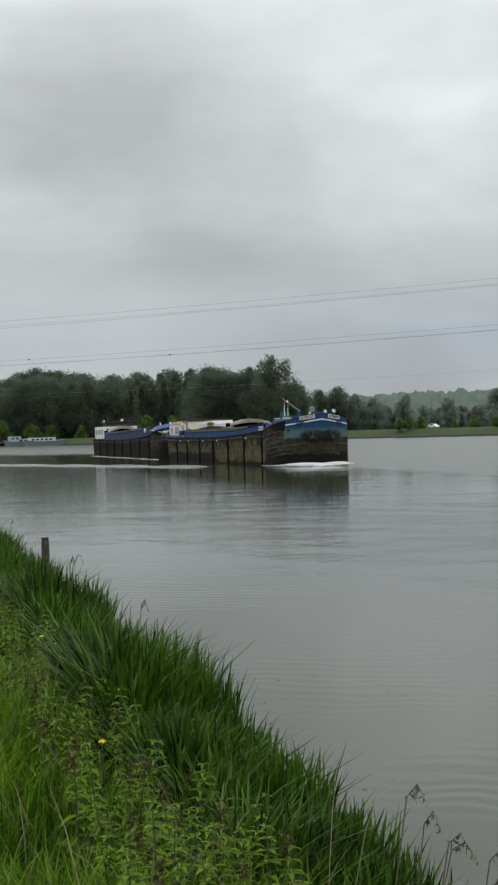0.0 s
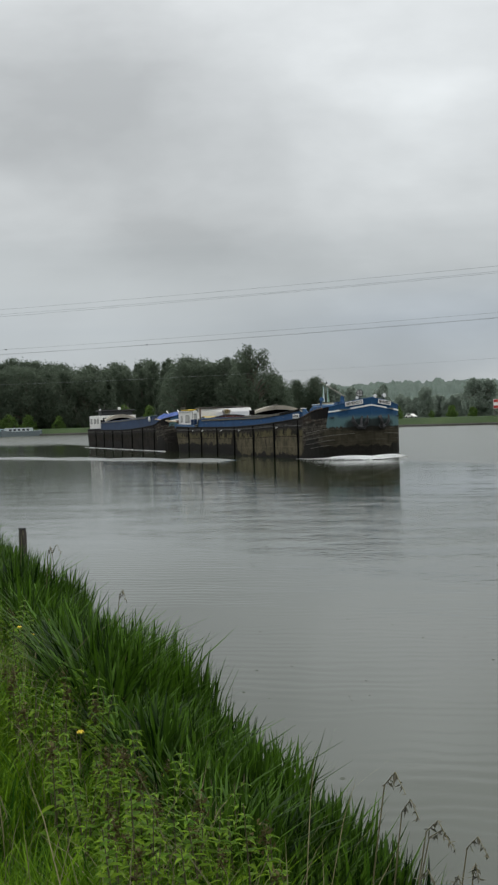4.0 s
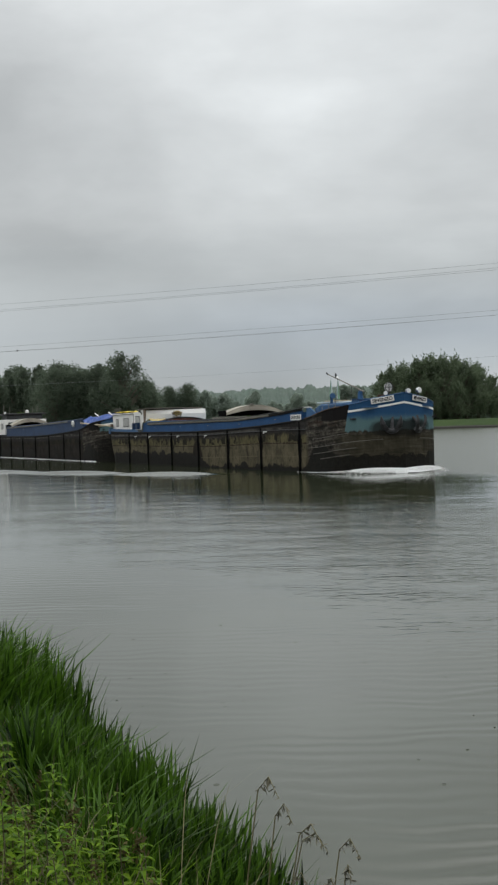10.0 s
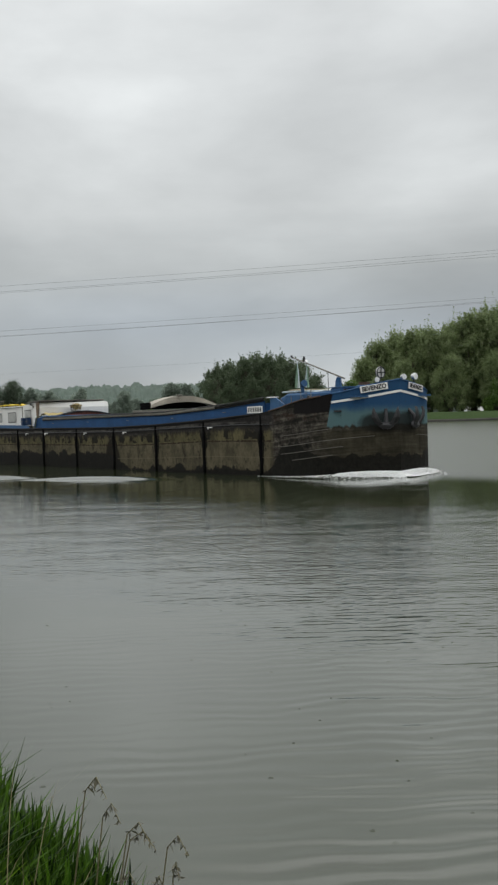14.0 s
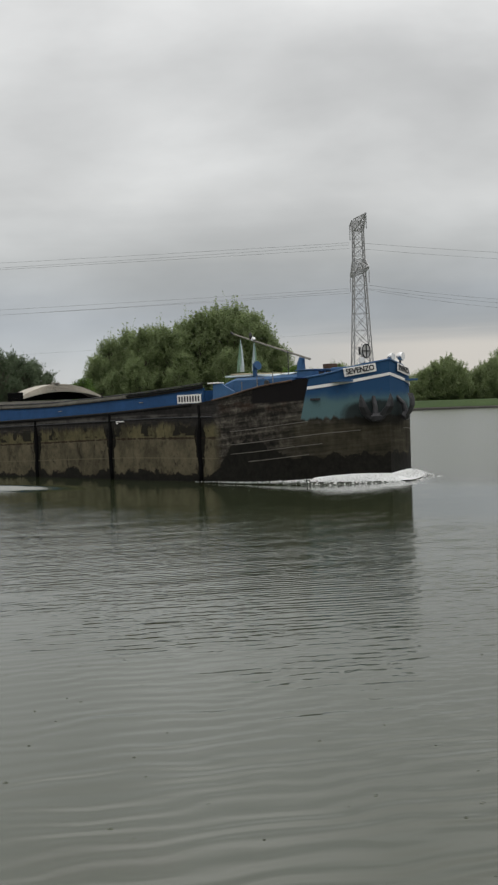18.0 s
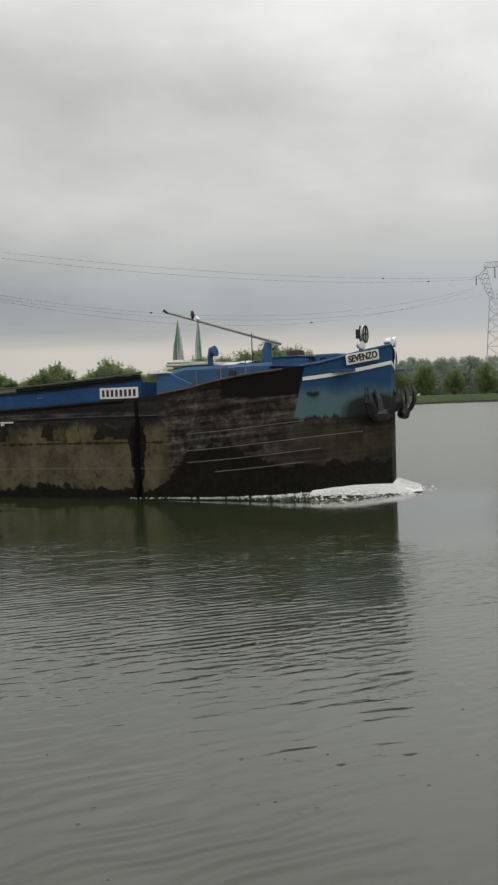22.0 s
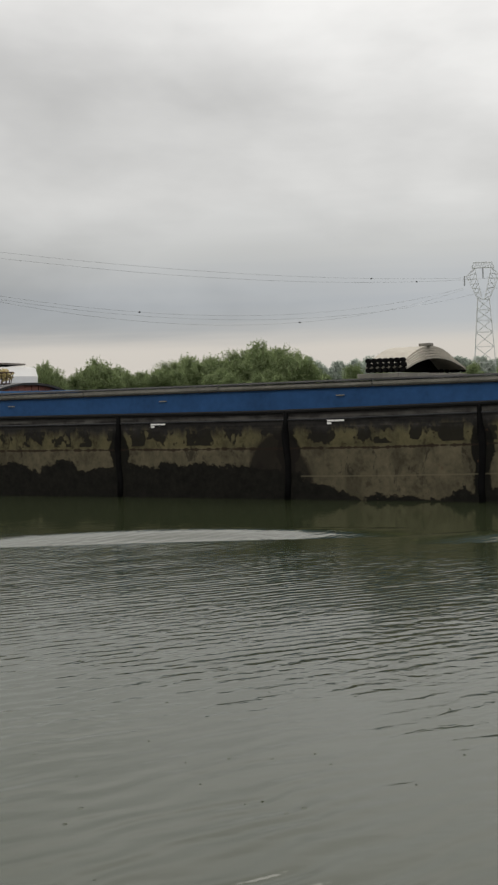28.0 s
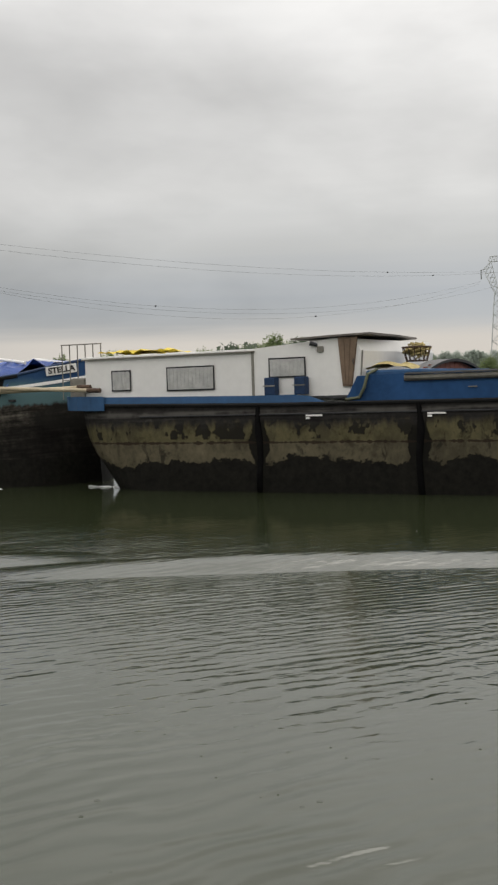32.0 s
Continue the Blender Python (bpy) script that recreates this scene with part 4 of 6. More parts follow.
def hull_point(x, side, z, length):
    """A point of the shell; the stern is cut back towards the water, the stem rakes a little."""
    top = sheer(x)
    u = max(0.0, min(1.0, z / top))
    b = half_beam(x, length)
    aft = max(0.0, (-x - (length - 3.0)) / 3.0)
    px = x + aft * (1 - u) ** 2.4 * 1.3 + max(0, 1 + x / 1.5) * 0.05 * u
    if length > 40:
        px += max(0, 1 + x / 2.5) * 0.42 * (1 - u) ** 0.8
    return (px, side * b * (1 - 0.10 * aft * (1 - u)), z)


def hull_mesh(length):
    bm = bmesh.new()
    xs = hull_stations(length)
    rows = []
    for x in xs:
        top = sheer(x)
        zs = [-0.7, -0.1, 0.35, 0.8, 1.2, 1.6, 1.9]
        zs = zs + [1.9 + (top - 1.9) * k for k in (0.35, 0.7, 1.0)]
        rows.append([hull_point(x, -1, z, length) for z in zs] + [hull_point(x, 1, z, length) for z in zs[::-1]])
    sheet(rows, bm)
    bmesh.ops.remove_doubles(bm, verts=bm.verts[:], dist=0.004)
    bmesh.ops.recalc_face_normals(bm, faces=bm.faces[:])
    return bm


def edge_bar(length, z_off, r, x0, x1, side, inset=0.0):
    """A half-round rubbing bar that follows the sheer."""
    xs = [x for x in hull_stations(length) if x1 <= x <= x0]
    return tube([Vector(hull_point(x, side, sheer(x), length)) + Vector((0, side * (0.01 - inset), z_off)) for x in xs], r, 6)


def text_mesh(body, size, name):
    cu = bpy.data.curves.new(name, "FONT")
    cu.body, cu.size, cu.extrude, cu.align_x, cu.align_y = body, size, 0.006, "CENTER", "CENTER"
    cu.offset = 0.006
    ob = bpy.data.objects.new(name, cu)
    scene.collection.objects.link(ob)
    me = bpy.data.meshes.new_from_object(ob)
    bpy.data.objects.remove(ob)
    return me


def name_board(parent, pose_, body, w, h):
    board = part("name_board", box(-w / 2, w / 2, -h / 2, h / 2, -0.02, 0.0, 0.006), WHITE, parent, "white board with the vessel's name in black letters", at=pose_)
    me = text_mesh(body, h * 0.92, "lettering")
    xs = [v.co.x for v in me.vertices]
    k = (w * 0.88) / (max(xs) - min(xs))
    for v in me.vertices:
        v.co = Vector((v.co.x * k, v.co.y, v.co.z + 0.008))
    me.materials.append(INK)
    t = new("lettering", me)
    t.parent = board
    return board


def facing(p, right, up):
    """A pose whose x runs along right and y along up."""
    r, u = Vector(right).normalized(), Vector(up)
    n = r.cross(u).normalized()
    u = n.cross(r)
    m = Matrix((r, u, n)).transposed().to_4x4()
    m.translation = p
    return m


def stripe(length, side, x_end, z0, z1, h):
    """White band laid round the bow."""
    xs = [x for x in hull_stations(length) if x >= x_end]
    rows = []
    for x in xs:
        z = z0 + (z1 - z0) * (half_beam(x, length) / half_beam(x_end, length))
        a, b = Vector(hull_point(x, side, z - h / 2, length)), Vector(hull_point(x, side, z + h / 2, length))
        o = Vector((0.018, side * 0.012, 0))
        rows.append([a + o, b + o])
    return solid(rows, (-0.012, -side * 0.01, 0))


def anchor(parent, side):
    """Stockless anchor hauled up at the bow: a shank in its hawse, a heavy crown and two broad flukes bent outwards."""
    out = Vector((0.80, side * 0.60, 0))
    along = Vector((-0.60, side * 0.80, 0))
    base = Vector(hull_point(-0.17, side, 1.84, 39.5)) + out * 0.24
    up = Vector((0, 0, 1))
    a = part("anchor", tube([base - out * 0.26 + up * 0.50, base - out * 0.06 + up * 0.28, base], [0.06, 0.07, 0.09], 8), DARK_METAL, parent, "black iron anchor hauled up at the bow")
    part("crown", tube([base - along * 0.26 - up * 0.02, base - along * 0.13 - up * 0.08, base + along * 0.13 - up * 0.08, base + along * 0.26 - up * 0.02], [0.09, 0.13, 0.13, 0.09], 9), DARK_METAL, a)
    for d in (-1, 1):
        spine = [(0.12, -0.10, 0.02, 0.12), (0.27, 0.02, 0.12, 0.15), (0.38, 0.22, 0.20, 0.12), (0.42, 0.42, 0.20, 0.07), (0.43, 0.58, 0.15, 0.012)]
        rows = []
        for w, z, o, half in spine:
            p = base + along * (d * w) + up * z + out * o
            rows.append([p - along * half, p + out * 0.05, p + along * half])
        part("fluke", solid(rows, -out * 0.045), DARK_METAL, a)
    return a


def round_lamp(parent, p, r, direction, name="searchlight", label="white round searchlight on a short post"):
    d = Vector(direction).normalized()
    p = Vector(p)
    ob = part(name, tube([p - d * 0.20, p - d * 0.14, p - d * 0.02, p], [r * 0.35, r * 0.8, r, r * 0.96], 16), CHROME, parent, label)
    part("lens", tube([p, p + d * 0.012], [r * 0.9, r * 0.85], 16), LAMP_GLASS, ob)
    part("post", tube([p - d * 0.1 - Vector((0, 0, 0.75)), p - d * 0.1], 0.03, 8), DARK_METAL, ob)
    return ob


def coaming(parent, x0, x1, blue, length, tops=(2.41, 2.43, 2.44, 2.65, 2.83), cap=BLACK):
    """Hold coaming: blue side plates, and over them a hollow grey hatch rail with a dark worn lip."""
    top = lambda x: float(np.interp(x, [-30, -20, -14, -8.4, -5.6], tops))
    xs = list(np.linspace(x0, x1, 25))
    for side in (-1, 1):
        rows = [[(x, side * 2.40, sheer(x) - 0.05), (x, side * 2.385, top(x))] for x in xs]
        c = part("coaming", solid(rows, (0, -side * 0.05, 0)), blue, parent)
        for k, (a, b) in enumerate(zip(xs[::4], xs[4::4])):
            span = np.linspace(a + 0.015, b - 0.015, 5)
            worn = 0.012 * math.sin(k * 2.1)
            rr = [[(x, side * 2.41, top(x) + 0.004), (x, side * 2.435, top(x) + 0.035), (x, side * 2.44, top(x) + 0.095 + worn), (x, side * 2.36, top(x) + 0.115)] for x in span]
            rail = part("hatch_rail", solid(rr, (0, -side * 0.04, 0)), RAIL_GREY if a < -10 else cap, c, "weathered grey hatch rail" if a < -10 else "")
            part("rail_lip", solid([[(x, side * 2.45, top(x) + 0.118), (x, side * 2.30, top(x) + 0.155)] for x in span], (0, 0, 0.014)), cap, rail)
            part("rail_foot", solid([[(x, side * 2.43, top(x) - 0.022), (x, side * 2.41, top(x) + 0.002)] for x in span], (0, -side * 0.02, 0)), cap, rail)
        for x in np.linspace(x0 + 1.6, x1 - 3.2, 5):
            part("cleat", box(x - 0.10, x + 0.10, side * 2.41 - 0.02, side * 2.41 + 0.02, top(x) - 0.20, top(x) - 0.175, 0.008), RAIL_GREY, c)
    part("hold_end", box(x0 - 0.04, x0 + 0.02, -2.33, 2.33, 1.9, top(x0)), blue, parent)
    part("hold_end", box(x1 - 0.02, x1 + 0.04, -2.33, 2.33, 2.2, 2.74), blue, parent)
    part("hold_floor", box(x0, x1, -2.3, 2.3, 0.2, 0.25), RUST, parent)


def arch(x0, x1, hw, z0, z1, thick=0.03, n=20):
    """A shallow barrel-arched sheet across the hold."""
    rows = []
    for x in (x0, x1):
        rows.append([(x, hw * (2 * k / n - 1), z0 + (z1 - z0) * (1 - (2 * k / n - 1) ** 2)) for k in range(n + 1)])
    return solid(rows, (0, 0, -thick))


def hatch_pile(parent, x0, x1, hw, z0, z1, count, label, mat):
    """Shallow arched hatch sections pushed together and nested, their rollers bunched at the sides."""
    ob = part("folded_hatch", box(x0, x1, -hw - 0.04, hw + 0.04, z0 - 0.16, z0 - 0.04, 0.01), RAIL_GREY, parent, label)
    foot = z0 + 0.12
    w = (x1 - x0) / count
    for i in range(count):
        part("hatch_section", arch(x0 + i * w, x1 - 0.035 * (count - 1 - i), hw - 0.015 * i, foot - 0.006 * i, z1 - 0.062 * i, 0.050), mat, ob)
    n = 16
    # black board added inside the arch, in place of the shade under it
    fill = [[(x0 + 0.3, (hw - 0.1) * (2 * j / n - 1), z0 + q * (z1 - z0 - 0.06) * (1 - (2 * j / n - 1) ** 2)) for j in range(n + 1)] for q in (0, 1)]
    part("end_board", solid(fill, (0.03, 0, 0)), TAR, ob)
    for side in (-1, 1):
        for i in range(7):
            x = x0 + 0.08 + i * (x1 - x0 - 0.16) / 6
            for k, z in enumerate((z0 + 0.04, z0 + 0.15, z0 + 0.25)[:3 if side < 0 else 1]):
                part("roller", tube([(x + 0.02 * (k % 2), side * (hw - 0.06), z), (x + 0.02 * (k % 2), side * (hw + 0.06), z)], [0.060, 0.055], 8), TAR, ob)
    return ob


def window(parent, x0, x1, y, z0, z1, side=-1):
    """A side window: dark frame, pane, curtain behind."""
    d = side * 0.02
    w = part("window", box(x0, x1, *sorted((y - 0.02 * side * -1, y + d)), z0, z1, 0.01), DARK_METAL, parent, "dark-framed cabin window with a net curtain")
    part("pane", box(x0 + 0.035, x1 - 0.035, *sorted((y + d, y + d + side * 0.006)), z0 + 0.035, z1 - 0.035), CURTAIN, w)
    n = max(3, int((x1 - x0) / 0.11))
    for i in range(n):
        xa = x0 + 0.04 + (x1 - x0 - 0.08) * (i + 0.5) / n
        part("curtain_fold", tube([(xa, y + d + side * 0.008, z0 + 0.05 + 0.03 * (i % 2)), (xa, y + d + side * 0.008, z1 - 0.04)], 0.016, 6), CURTAIN, w)
    return w


def rubbing_strakes(parent, xs, length):
    for x in xs:
        for side in (-1, 1):
            pts = [Vector(hull_point(x + 0.03 * math.sin(z * 4 + x), side, z, length)) + Vector((0, side * 0.005, 0)) for z in (-0.2, 0.3, 0.7, 1.1, 1.35, 1.6, 1.9, sheer(x) - 0.05)]
            part("rubbing_post", tube(pts, [0.075, 0.08, 0.075, 0.085, 0.095, 0.065, 0.055, 0.05], 8), TAR, parent, "black worn fender post on the hull side", smooth=True)


def bow_fittings(parent, blue, length):
    # trunk cabin on the foredeck
    rows = []
    for x, hw, z in ((-5.15, 1.9, 2.95), (-4.6, 1.95, 3.08), (-3.8, 1.85, 3.08), (-2.9, 1.6, 3.10), (-2.3, 1.2, 3.12)):
        rows.append([(x, -hw - 0.08, sheer(x) - 0.15), (x, -hw, z - 0.08), (x, -hw + 0.12, z), (x, hw - 0.12, z), (x, hw, z - 0.08), (x, hw + 0.08, sheer(x) - 0.15)])
    bm = sheet(rows)
    bm.faces.new([v for v in bm.verts[:6]][::-1])
    bm.faces.new([v for v in bm.verts[-6:]])
    bmesh.ops.recalc_face_normals(bm, faces=bm.faces[:])
    part("foredeck_cabin", bm, blue, parent)
    part("cabin_roof", box(-5.25, -4.1, -1.75, 1.6, 3.11, 3.17, 0.02), PALE_CLOTH, parent, "pale sheet-covered roof over the foredeck cabin")
    part("roof_board", box(-5.6, -4.9, -1.2, 1.2, 3.20, 3.24, 0.01), PALE_WOOD, parent)
    part("foredeck", box(-2.6, -0.35, -1.7, 1.7, 2.80, 2.86), blue, parent)
    part("porthole", tube([(-3.3, -1.80, 2.88), (-3.3, -1.74, 2.88)], 0.09, 12), DARK_METAL, parent)
    part("vent_cowl", tube([(-4.05, -1.55, 3.0), (-4.05, -1.55, 3.32), (-3.99, -1.55, 3.42), (-3.90, -1.55, 3.44)], [0.07, 0.07, 0.13, 0.14], 10), blue, parent)
    part("hoist_base", tube([(-3.0, -0.6, 3.0), (-3.0, -0.6, 3.45), (-2.95, -0.6, 3.62)], [0.16, 0.12, 0.09], 8), blue, parent)
    mast = part("lowered_mast", tube([(-2.6, -0.6, 3.56), (-5.75, -0.9, 4.52)], [0.034, 0.024], 8), RAIL_GREY, parent, "lowered metal mast with a lamp")
    part("mast_head", tube([(-5.72, -0.9, 4.5), (-5.82, -0.92, 4.58)], [0.035, 0.04], 8), DARK_METAL, mast)
    part("mast_lamp", tube([(-5.0, -0.83, 4.30), (-5.0, -0.83, 4.42), (-5.02, -0.83, 4.52)], [0.03, 0.055, 0.03], 8), DARK_METAL, mast)
    part("mast_lamp", tube([(-4.93, -0.83, 4.28), (-4.85, -0.83, 4.34)], [0.05, 0.06], 8), LAMP_GLASS, mast)
    part("aerial", tube([(-3.25, -0.9, 3.1), (-3.25, -0.9, 3.86)], 0.013, 6), DARK_METAL, parent)
    # folded flags hanging from the mast
    for x, y, wid, mats in ((-5.42, -0.9, 0.24, (GREEN_CLOTH, PALE_CLOTH)), (-4.88, -0.8, 0.15, (PALE_CLOTH, GREEN_CLOTH))):
        for k, mt in enumerate(mats):
            rows = []
            for z, w in ((4.32, 0.02), (4.0, 0.35), (3.65, 0.7), (3.30, 1.0)):
                rows.append([(x - wid * w * (0.75 - 0.65 * k) + i * wid * w * 0.22, y + 0.05 * math.sin(i * 1.9 + z * 3) * w, z) for i in range(5)])
            part("flag", solid(rows, (0.0, 0.012, 0)), mt, parent, "limp green and white flag")
    # clutter on the foredeck: sheeting, lockers, coils, hand rail
    bm = sheet([[(-5.2 + 0.2 * i, -1.85 + 0.33 * j, 3.19 + 0.05 * noise.noise((i * 0.8, j * 0.7, 4)) - 0.012 * abs(j - 5) ** 2) for j in range(12)] for i in range(9)])
    part("roof_sheeting", bm, PALE_CLOTH, parent, "pale blue-grey sheeting stretched over the cabin roof")
    part("deck_locker", box(-2.45, -1.75, -1.35, -0.35, 2.90, 3.20, 0.05), blue, parent)
    part("locker_lid", box(-2.48, -1.72, -1.38, -0.32, 3.20, 3.235, 0.015), blue, parent)
    for k in range(3):
        part("rope_coil", tube([(-3.55 + 0.17 * math.cos(a), -1.72 + 0.04 * k, 2.86 + 0.17 * math.sin(a)) for a in np.linspace(0, 6.1, 16)], 0.03, 6), STRAW if k == 1 else DARK_METAL, parent, "coil of old rope hung on the cabin side")
    for x in (-4.9, -4.2, -3.5, -2.8):
        part("rail_stanchion", tube([(x, -1.98, sheer(x) - 0.05), (x, -1.98, sheer(x) + 0.42)], 0.014, 6), RAIL_GREY, parent)
    part("oil_drum", tube([(-2.75, 0.4, 2.9), (-2.75, 0.4, 3.42)], 0.22, 14), RUST, parent, "rusty drum on the foredeck")
    for y in (-0.2, 0.5, 1.0):
        part("fuel_can", box(-1.55, -1.3, y, y + 0.18, 2.86, 3.24, 0.03), RED_BOARD if y < 0 else DARK_METAL, parent)
    # windlass, bollards, boxes
    part("windlass", tube([(-1.75, -0.55, 3.05), (-1.75, 0.55, 3.05)], [0.20, 0.20], 12), blue, parent)
    part("windlass_box", box(-1.6, -1.0, -0.75, 0.3, 2.86, 3.26, 0.04), blue, parent)
    part("tarpaulin", sheet([[(-2.5 + 0.25 * i, -1.5 + 0.3 * j, 2.95 + 0.10 * noise.noise((i * 0.9, j * 0.8, 1)) + 0.05) for j in range(8)] for i in range(6)]), BLUE_TARP, parent)
    for y in (-1.2, 1.2):
        for dx in (0, 0.3):
            part("bollard", tube([(-1.3 + dx, y * 1.2, 2.8), (-1.3 + dx, y * 1.2, 3.12), (-1.3 + dx, y * 1.2, 3.14)], [0.08, 0.08, 0.10], 10), DARK_METAL, parent)
    # lights at the stem
    big = part("big_searchlight", tube([(-0.40, -0.55, 3.68), (-0.34, -0.55, 3.68)], [0.21, 0.20], 24), DISC_GLASS, parent, "large pale disc lamp with a cross bar")
    part("rim", tube([(-0.335, -0.55 + 0.20 * math.cos(a), 3.68 + 0.20 * math.sin(a)) for a in np.linspace(0, math.tau, 25)], 0.018, 6), DARK_METAL, big)
    part("cross_bar", box(-0.335, -0.32, -0.74, -0.36, 3.665, 3.695), DARK_METAL, big)
    part("cross_bar", box(-0.335, -0.32, -0.565, -0.535, 3.49, 3.87), DARK_METAL, big)
    part("lamp_post", tube([(-0.44, -0.55, 3.0), (-0.44, -0.55, 3.88)], 0.05, 8), DARK_METAL, big)
    part("lamp_motor", box(-0.56, -0.42, -0.63, -0.47, 3.58, 3.80, 0.02), DARK_METAL, big)
    swing = Matrix.Translation((-0.42, -0.55, 0)) @ Matrix.Rotation(radians(9), 4, "Z") @ Matrix.Translation((0.42, 0.55, 0))
    for o in (big, *big.children):
        o.data.transform(swing)
    round_lamp(parent, (-0.36, -0.70, 3.42), 0.10, (0.8, -0.6, 0))
    round_lamp(parent, (-0.04, 0.28, 3.50), 0.11, (1, 0, 0.05))
    round_lamp(parent, (-0.25, 0.95, 3.52), 0.13, (0.9, 0.2, 0))


def paint_bars(parent, p, w, h, cols, y, side=-1):
    """Unreadable registration mark: a white board with dark bars."""
    b = part("number_board", box(p[0] - w / 2, p[0] + w / 2, y - 0.012, y + 0.012, p[1] - h / 2, p[1] + h / 2, 0.004), WHITE, parent, "white registration board with dark marks")
    s = w / (cols + 0.6)
    for i in range(cols):
        x = p[0] - w / 2 + s * (0.55 + i)
        part("mark", box(x - s * 0.02, x + s * 0.55, y - 0.017 if side < 0 else y + 0.012, y - 0.0125 if side < 0 else y + 0.017, p[1] - h * 0.32, p[1] + h * 0.32), INK, b)


BX, BY, BZ = -29.85, -0.15, 3.06  # rope basket


def stern_cabin(parent):
    """White deckhouse with wheelhouse at the stern."""
    y = 2.05
    part("deckhouse", box(-38.0, -33.1, -y, y, 2.1, 3.42, 0.05), WHITE, parent)
    part("deckhouse_roof", box(-38.08, -33.05, -y - 0.05, y + 0.05, 3.40, 3.46, 0.02), WHITE, parent)
    part("gutter", box(-38.05, -33.05, -y - 0.07, -y - 0.03, 3.38, 3.41), RAIL_GREY, parent)
    bm = bmesh.new()
    prof = [(-33.12, 2.1), (-30.44, 2.1), (-30.40, 2.8), (-30.36, 3.30), (-30.46, 3.57), (-31.0, 3.61), (-33.12, 3.46)]
    a = [bm.verts.new((x, -y - 0.02, z)) for x, z in prof]
    b = [bm.verts.new((x, y + 0.02, z)) for x, z in prof]
    bm.faces.new(a)
    bm.faces.new(b[::-1])
    for i in range(len(prof)):
        j = (i + 1) % len(prof)
        bm.faces.new((a[j], a[i], b[i], b[j]))
    bmesh.ops.recalc_face_normals(bm, faces=bm.faces[:])
    part("wheelhouse", bm, WHITE, parent, "white wheelhouse with a sloping front")
    part("joint_strip", box(-33.14, -33.08, -y - 0.04, -y + 0.02, 2.2, 3.45), RAIL_GREY, parent)
    rows = [[(x, -y - 0.12, z), (x - k * 0.3, 0, z + 0.008), (x - k * 0.65, y - 0.05, z)] for x, z, k in ((-32.05, 3.655, 0), (-31.0, 3.685, 0.5), (-30.10, 3.70, 1))]
    part("wheelhouse_roof", solid(rows, (0, 0, -0.045)), plain("roof_edge", (0.13, 0.115, 0.10), 0.7, var=0.4), parent, "grey-brown weathered wheelhouse roof")
    window(parent, -37.16, -36.57, -y - 0.01, 2.56, 3.09)
    window(parent, -35.52, -34.16, -y - 0.01, 2.52, 3.12)
    window(parent, -32.68, -31.72, -y - 0.03, 2.75, 3.22)
    d = part("cabin_door", solid([[(-30.90, -y - 0.06, 3.62), (-30.80, -y - 0.06, 2.50)], [(-30.42, -y - 0.06, 3.62), (-30.58, -y - 0.06, 2.50)]], (0, 0.04, 0)), WOOD, parent, "weathered brown wooden sliding door")
    for i in range(3):
        u, w = -30.88 + i * 0.155, -30.785 + i * 0.07
        part("door_board", solid([[(u, -y - 0.074, 3.58), (w, -y - 0.074, 2.54)], [(u + 0.14, -y - 0.074, 3.58), (w + 0.06, -y - 0.074, 2.54)]], (0, 0.015, 0)), WOOD, d)
    part("door_handle", tube([(-30.52, -y - 0.075, 3.0), (-30.52, -y - 0.10, 3.05), (-30.52, -y - 0.075, 3.12)], 0.012, 6), DARK_METAL, d)
    part("vent_box", box(-31.42, -31.27, -y - 0.06, -y - 0.015, 3.30, 3.44, 0.01), RAIL_GREY, parent)
    part("side_lamp", tube([(-31.55, -y - 0.14, 3.52), (-31.42, -y - 0.05, 3.47)], [0.06, 0.04], 8), DARK_METAL, parent)
    for x in (-32.67, -31.90):
        c = part("gas_bottle", box(x, x + 0.27, -2.36, -2.12, 2.34, 2.76, 0.03), DARK_BLUE, parent, "blue locker against the wheelhouse")
        part("strap", box(x - 0.02, x + 0.29, -2.372, -2.362, 2.55, 2.58), RAIL_GREY, c)
    # front screen, with red boards of the hold's end before it
    frame_ = part("end_arch", arch(-29.35, -28.95, 1.75, 2.78, 3.07, 0.06), DARK_METAL, parent, "dark arched end of the hold with red-brown boards")
    for i in range(11):
        yy = -1.6 + i * 0.292
        zt = 2.78 + 0.29 * max(0.02, 1 - (abs(yy + 0.14) / 1.75) ** 2) ** 0.5 - 0.06
        part("board", box(-29.10, -29.05, yy, yy + 0.27, 2.70, zt), RED_BOARD, frame_)
    # gear on the hold's aft deck
    bm = bmesh.new()
    rng = random.Random(3)
    for i in range(26):
        a0 = rng.uniform(0, 6.28)
        r = rng.uniform(0.06, 0.24)
        c = Vector((BX + rng.uniform(-0.12, 0.12), BY + rng.uniform(-0.1, 0.1), BZ + 0.20 + rng.uniform(-0.12, 0.16)))
        tube([c + Vector((r * math.cos(a0 + k * 0.9), r * 0.8 * math.sin(a0 + k * 0.9), 0.03 * k - 0.06)) for k in range(6)], 0.022, 5, bm)
    basket = part("wire_basket", tube([(BX + 0.33 * math.cos(a), BY + 0.33 * math.sin(a), BZ + 0.32) for a in np.linspace(0, math.tau, 17)], 0.02, 6), RUST, parent, "wire basket heaped with yellow-green rope")
    part("basket_ring", tube([(BX + 0.24 * math.cos(a), BY + 0.24 * math.sin(a), BZ) for a in np.linspace(0, math.tau, 17)], 0.018, 6), RUST, basket)
    for i in range(14):
        a = i * math.tau / 14
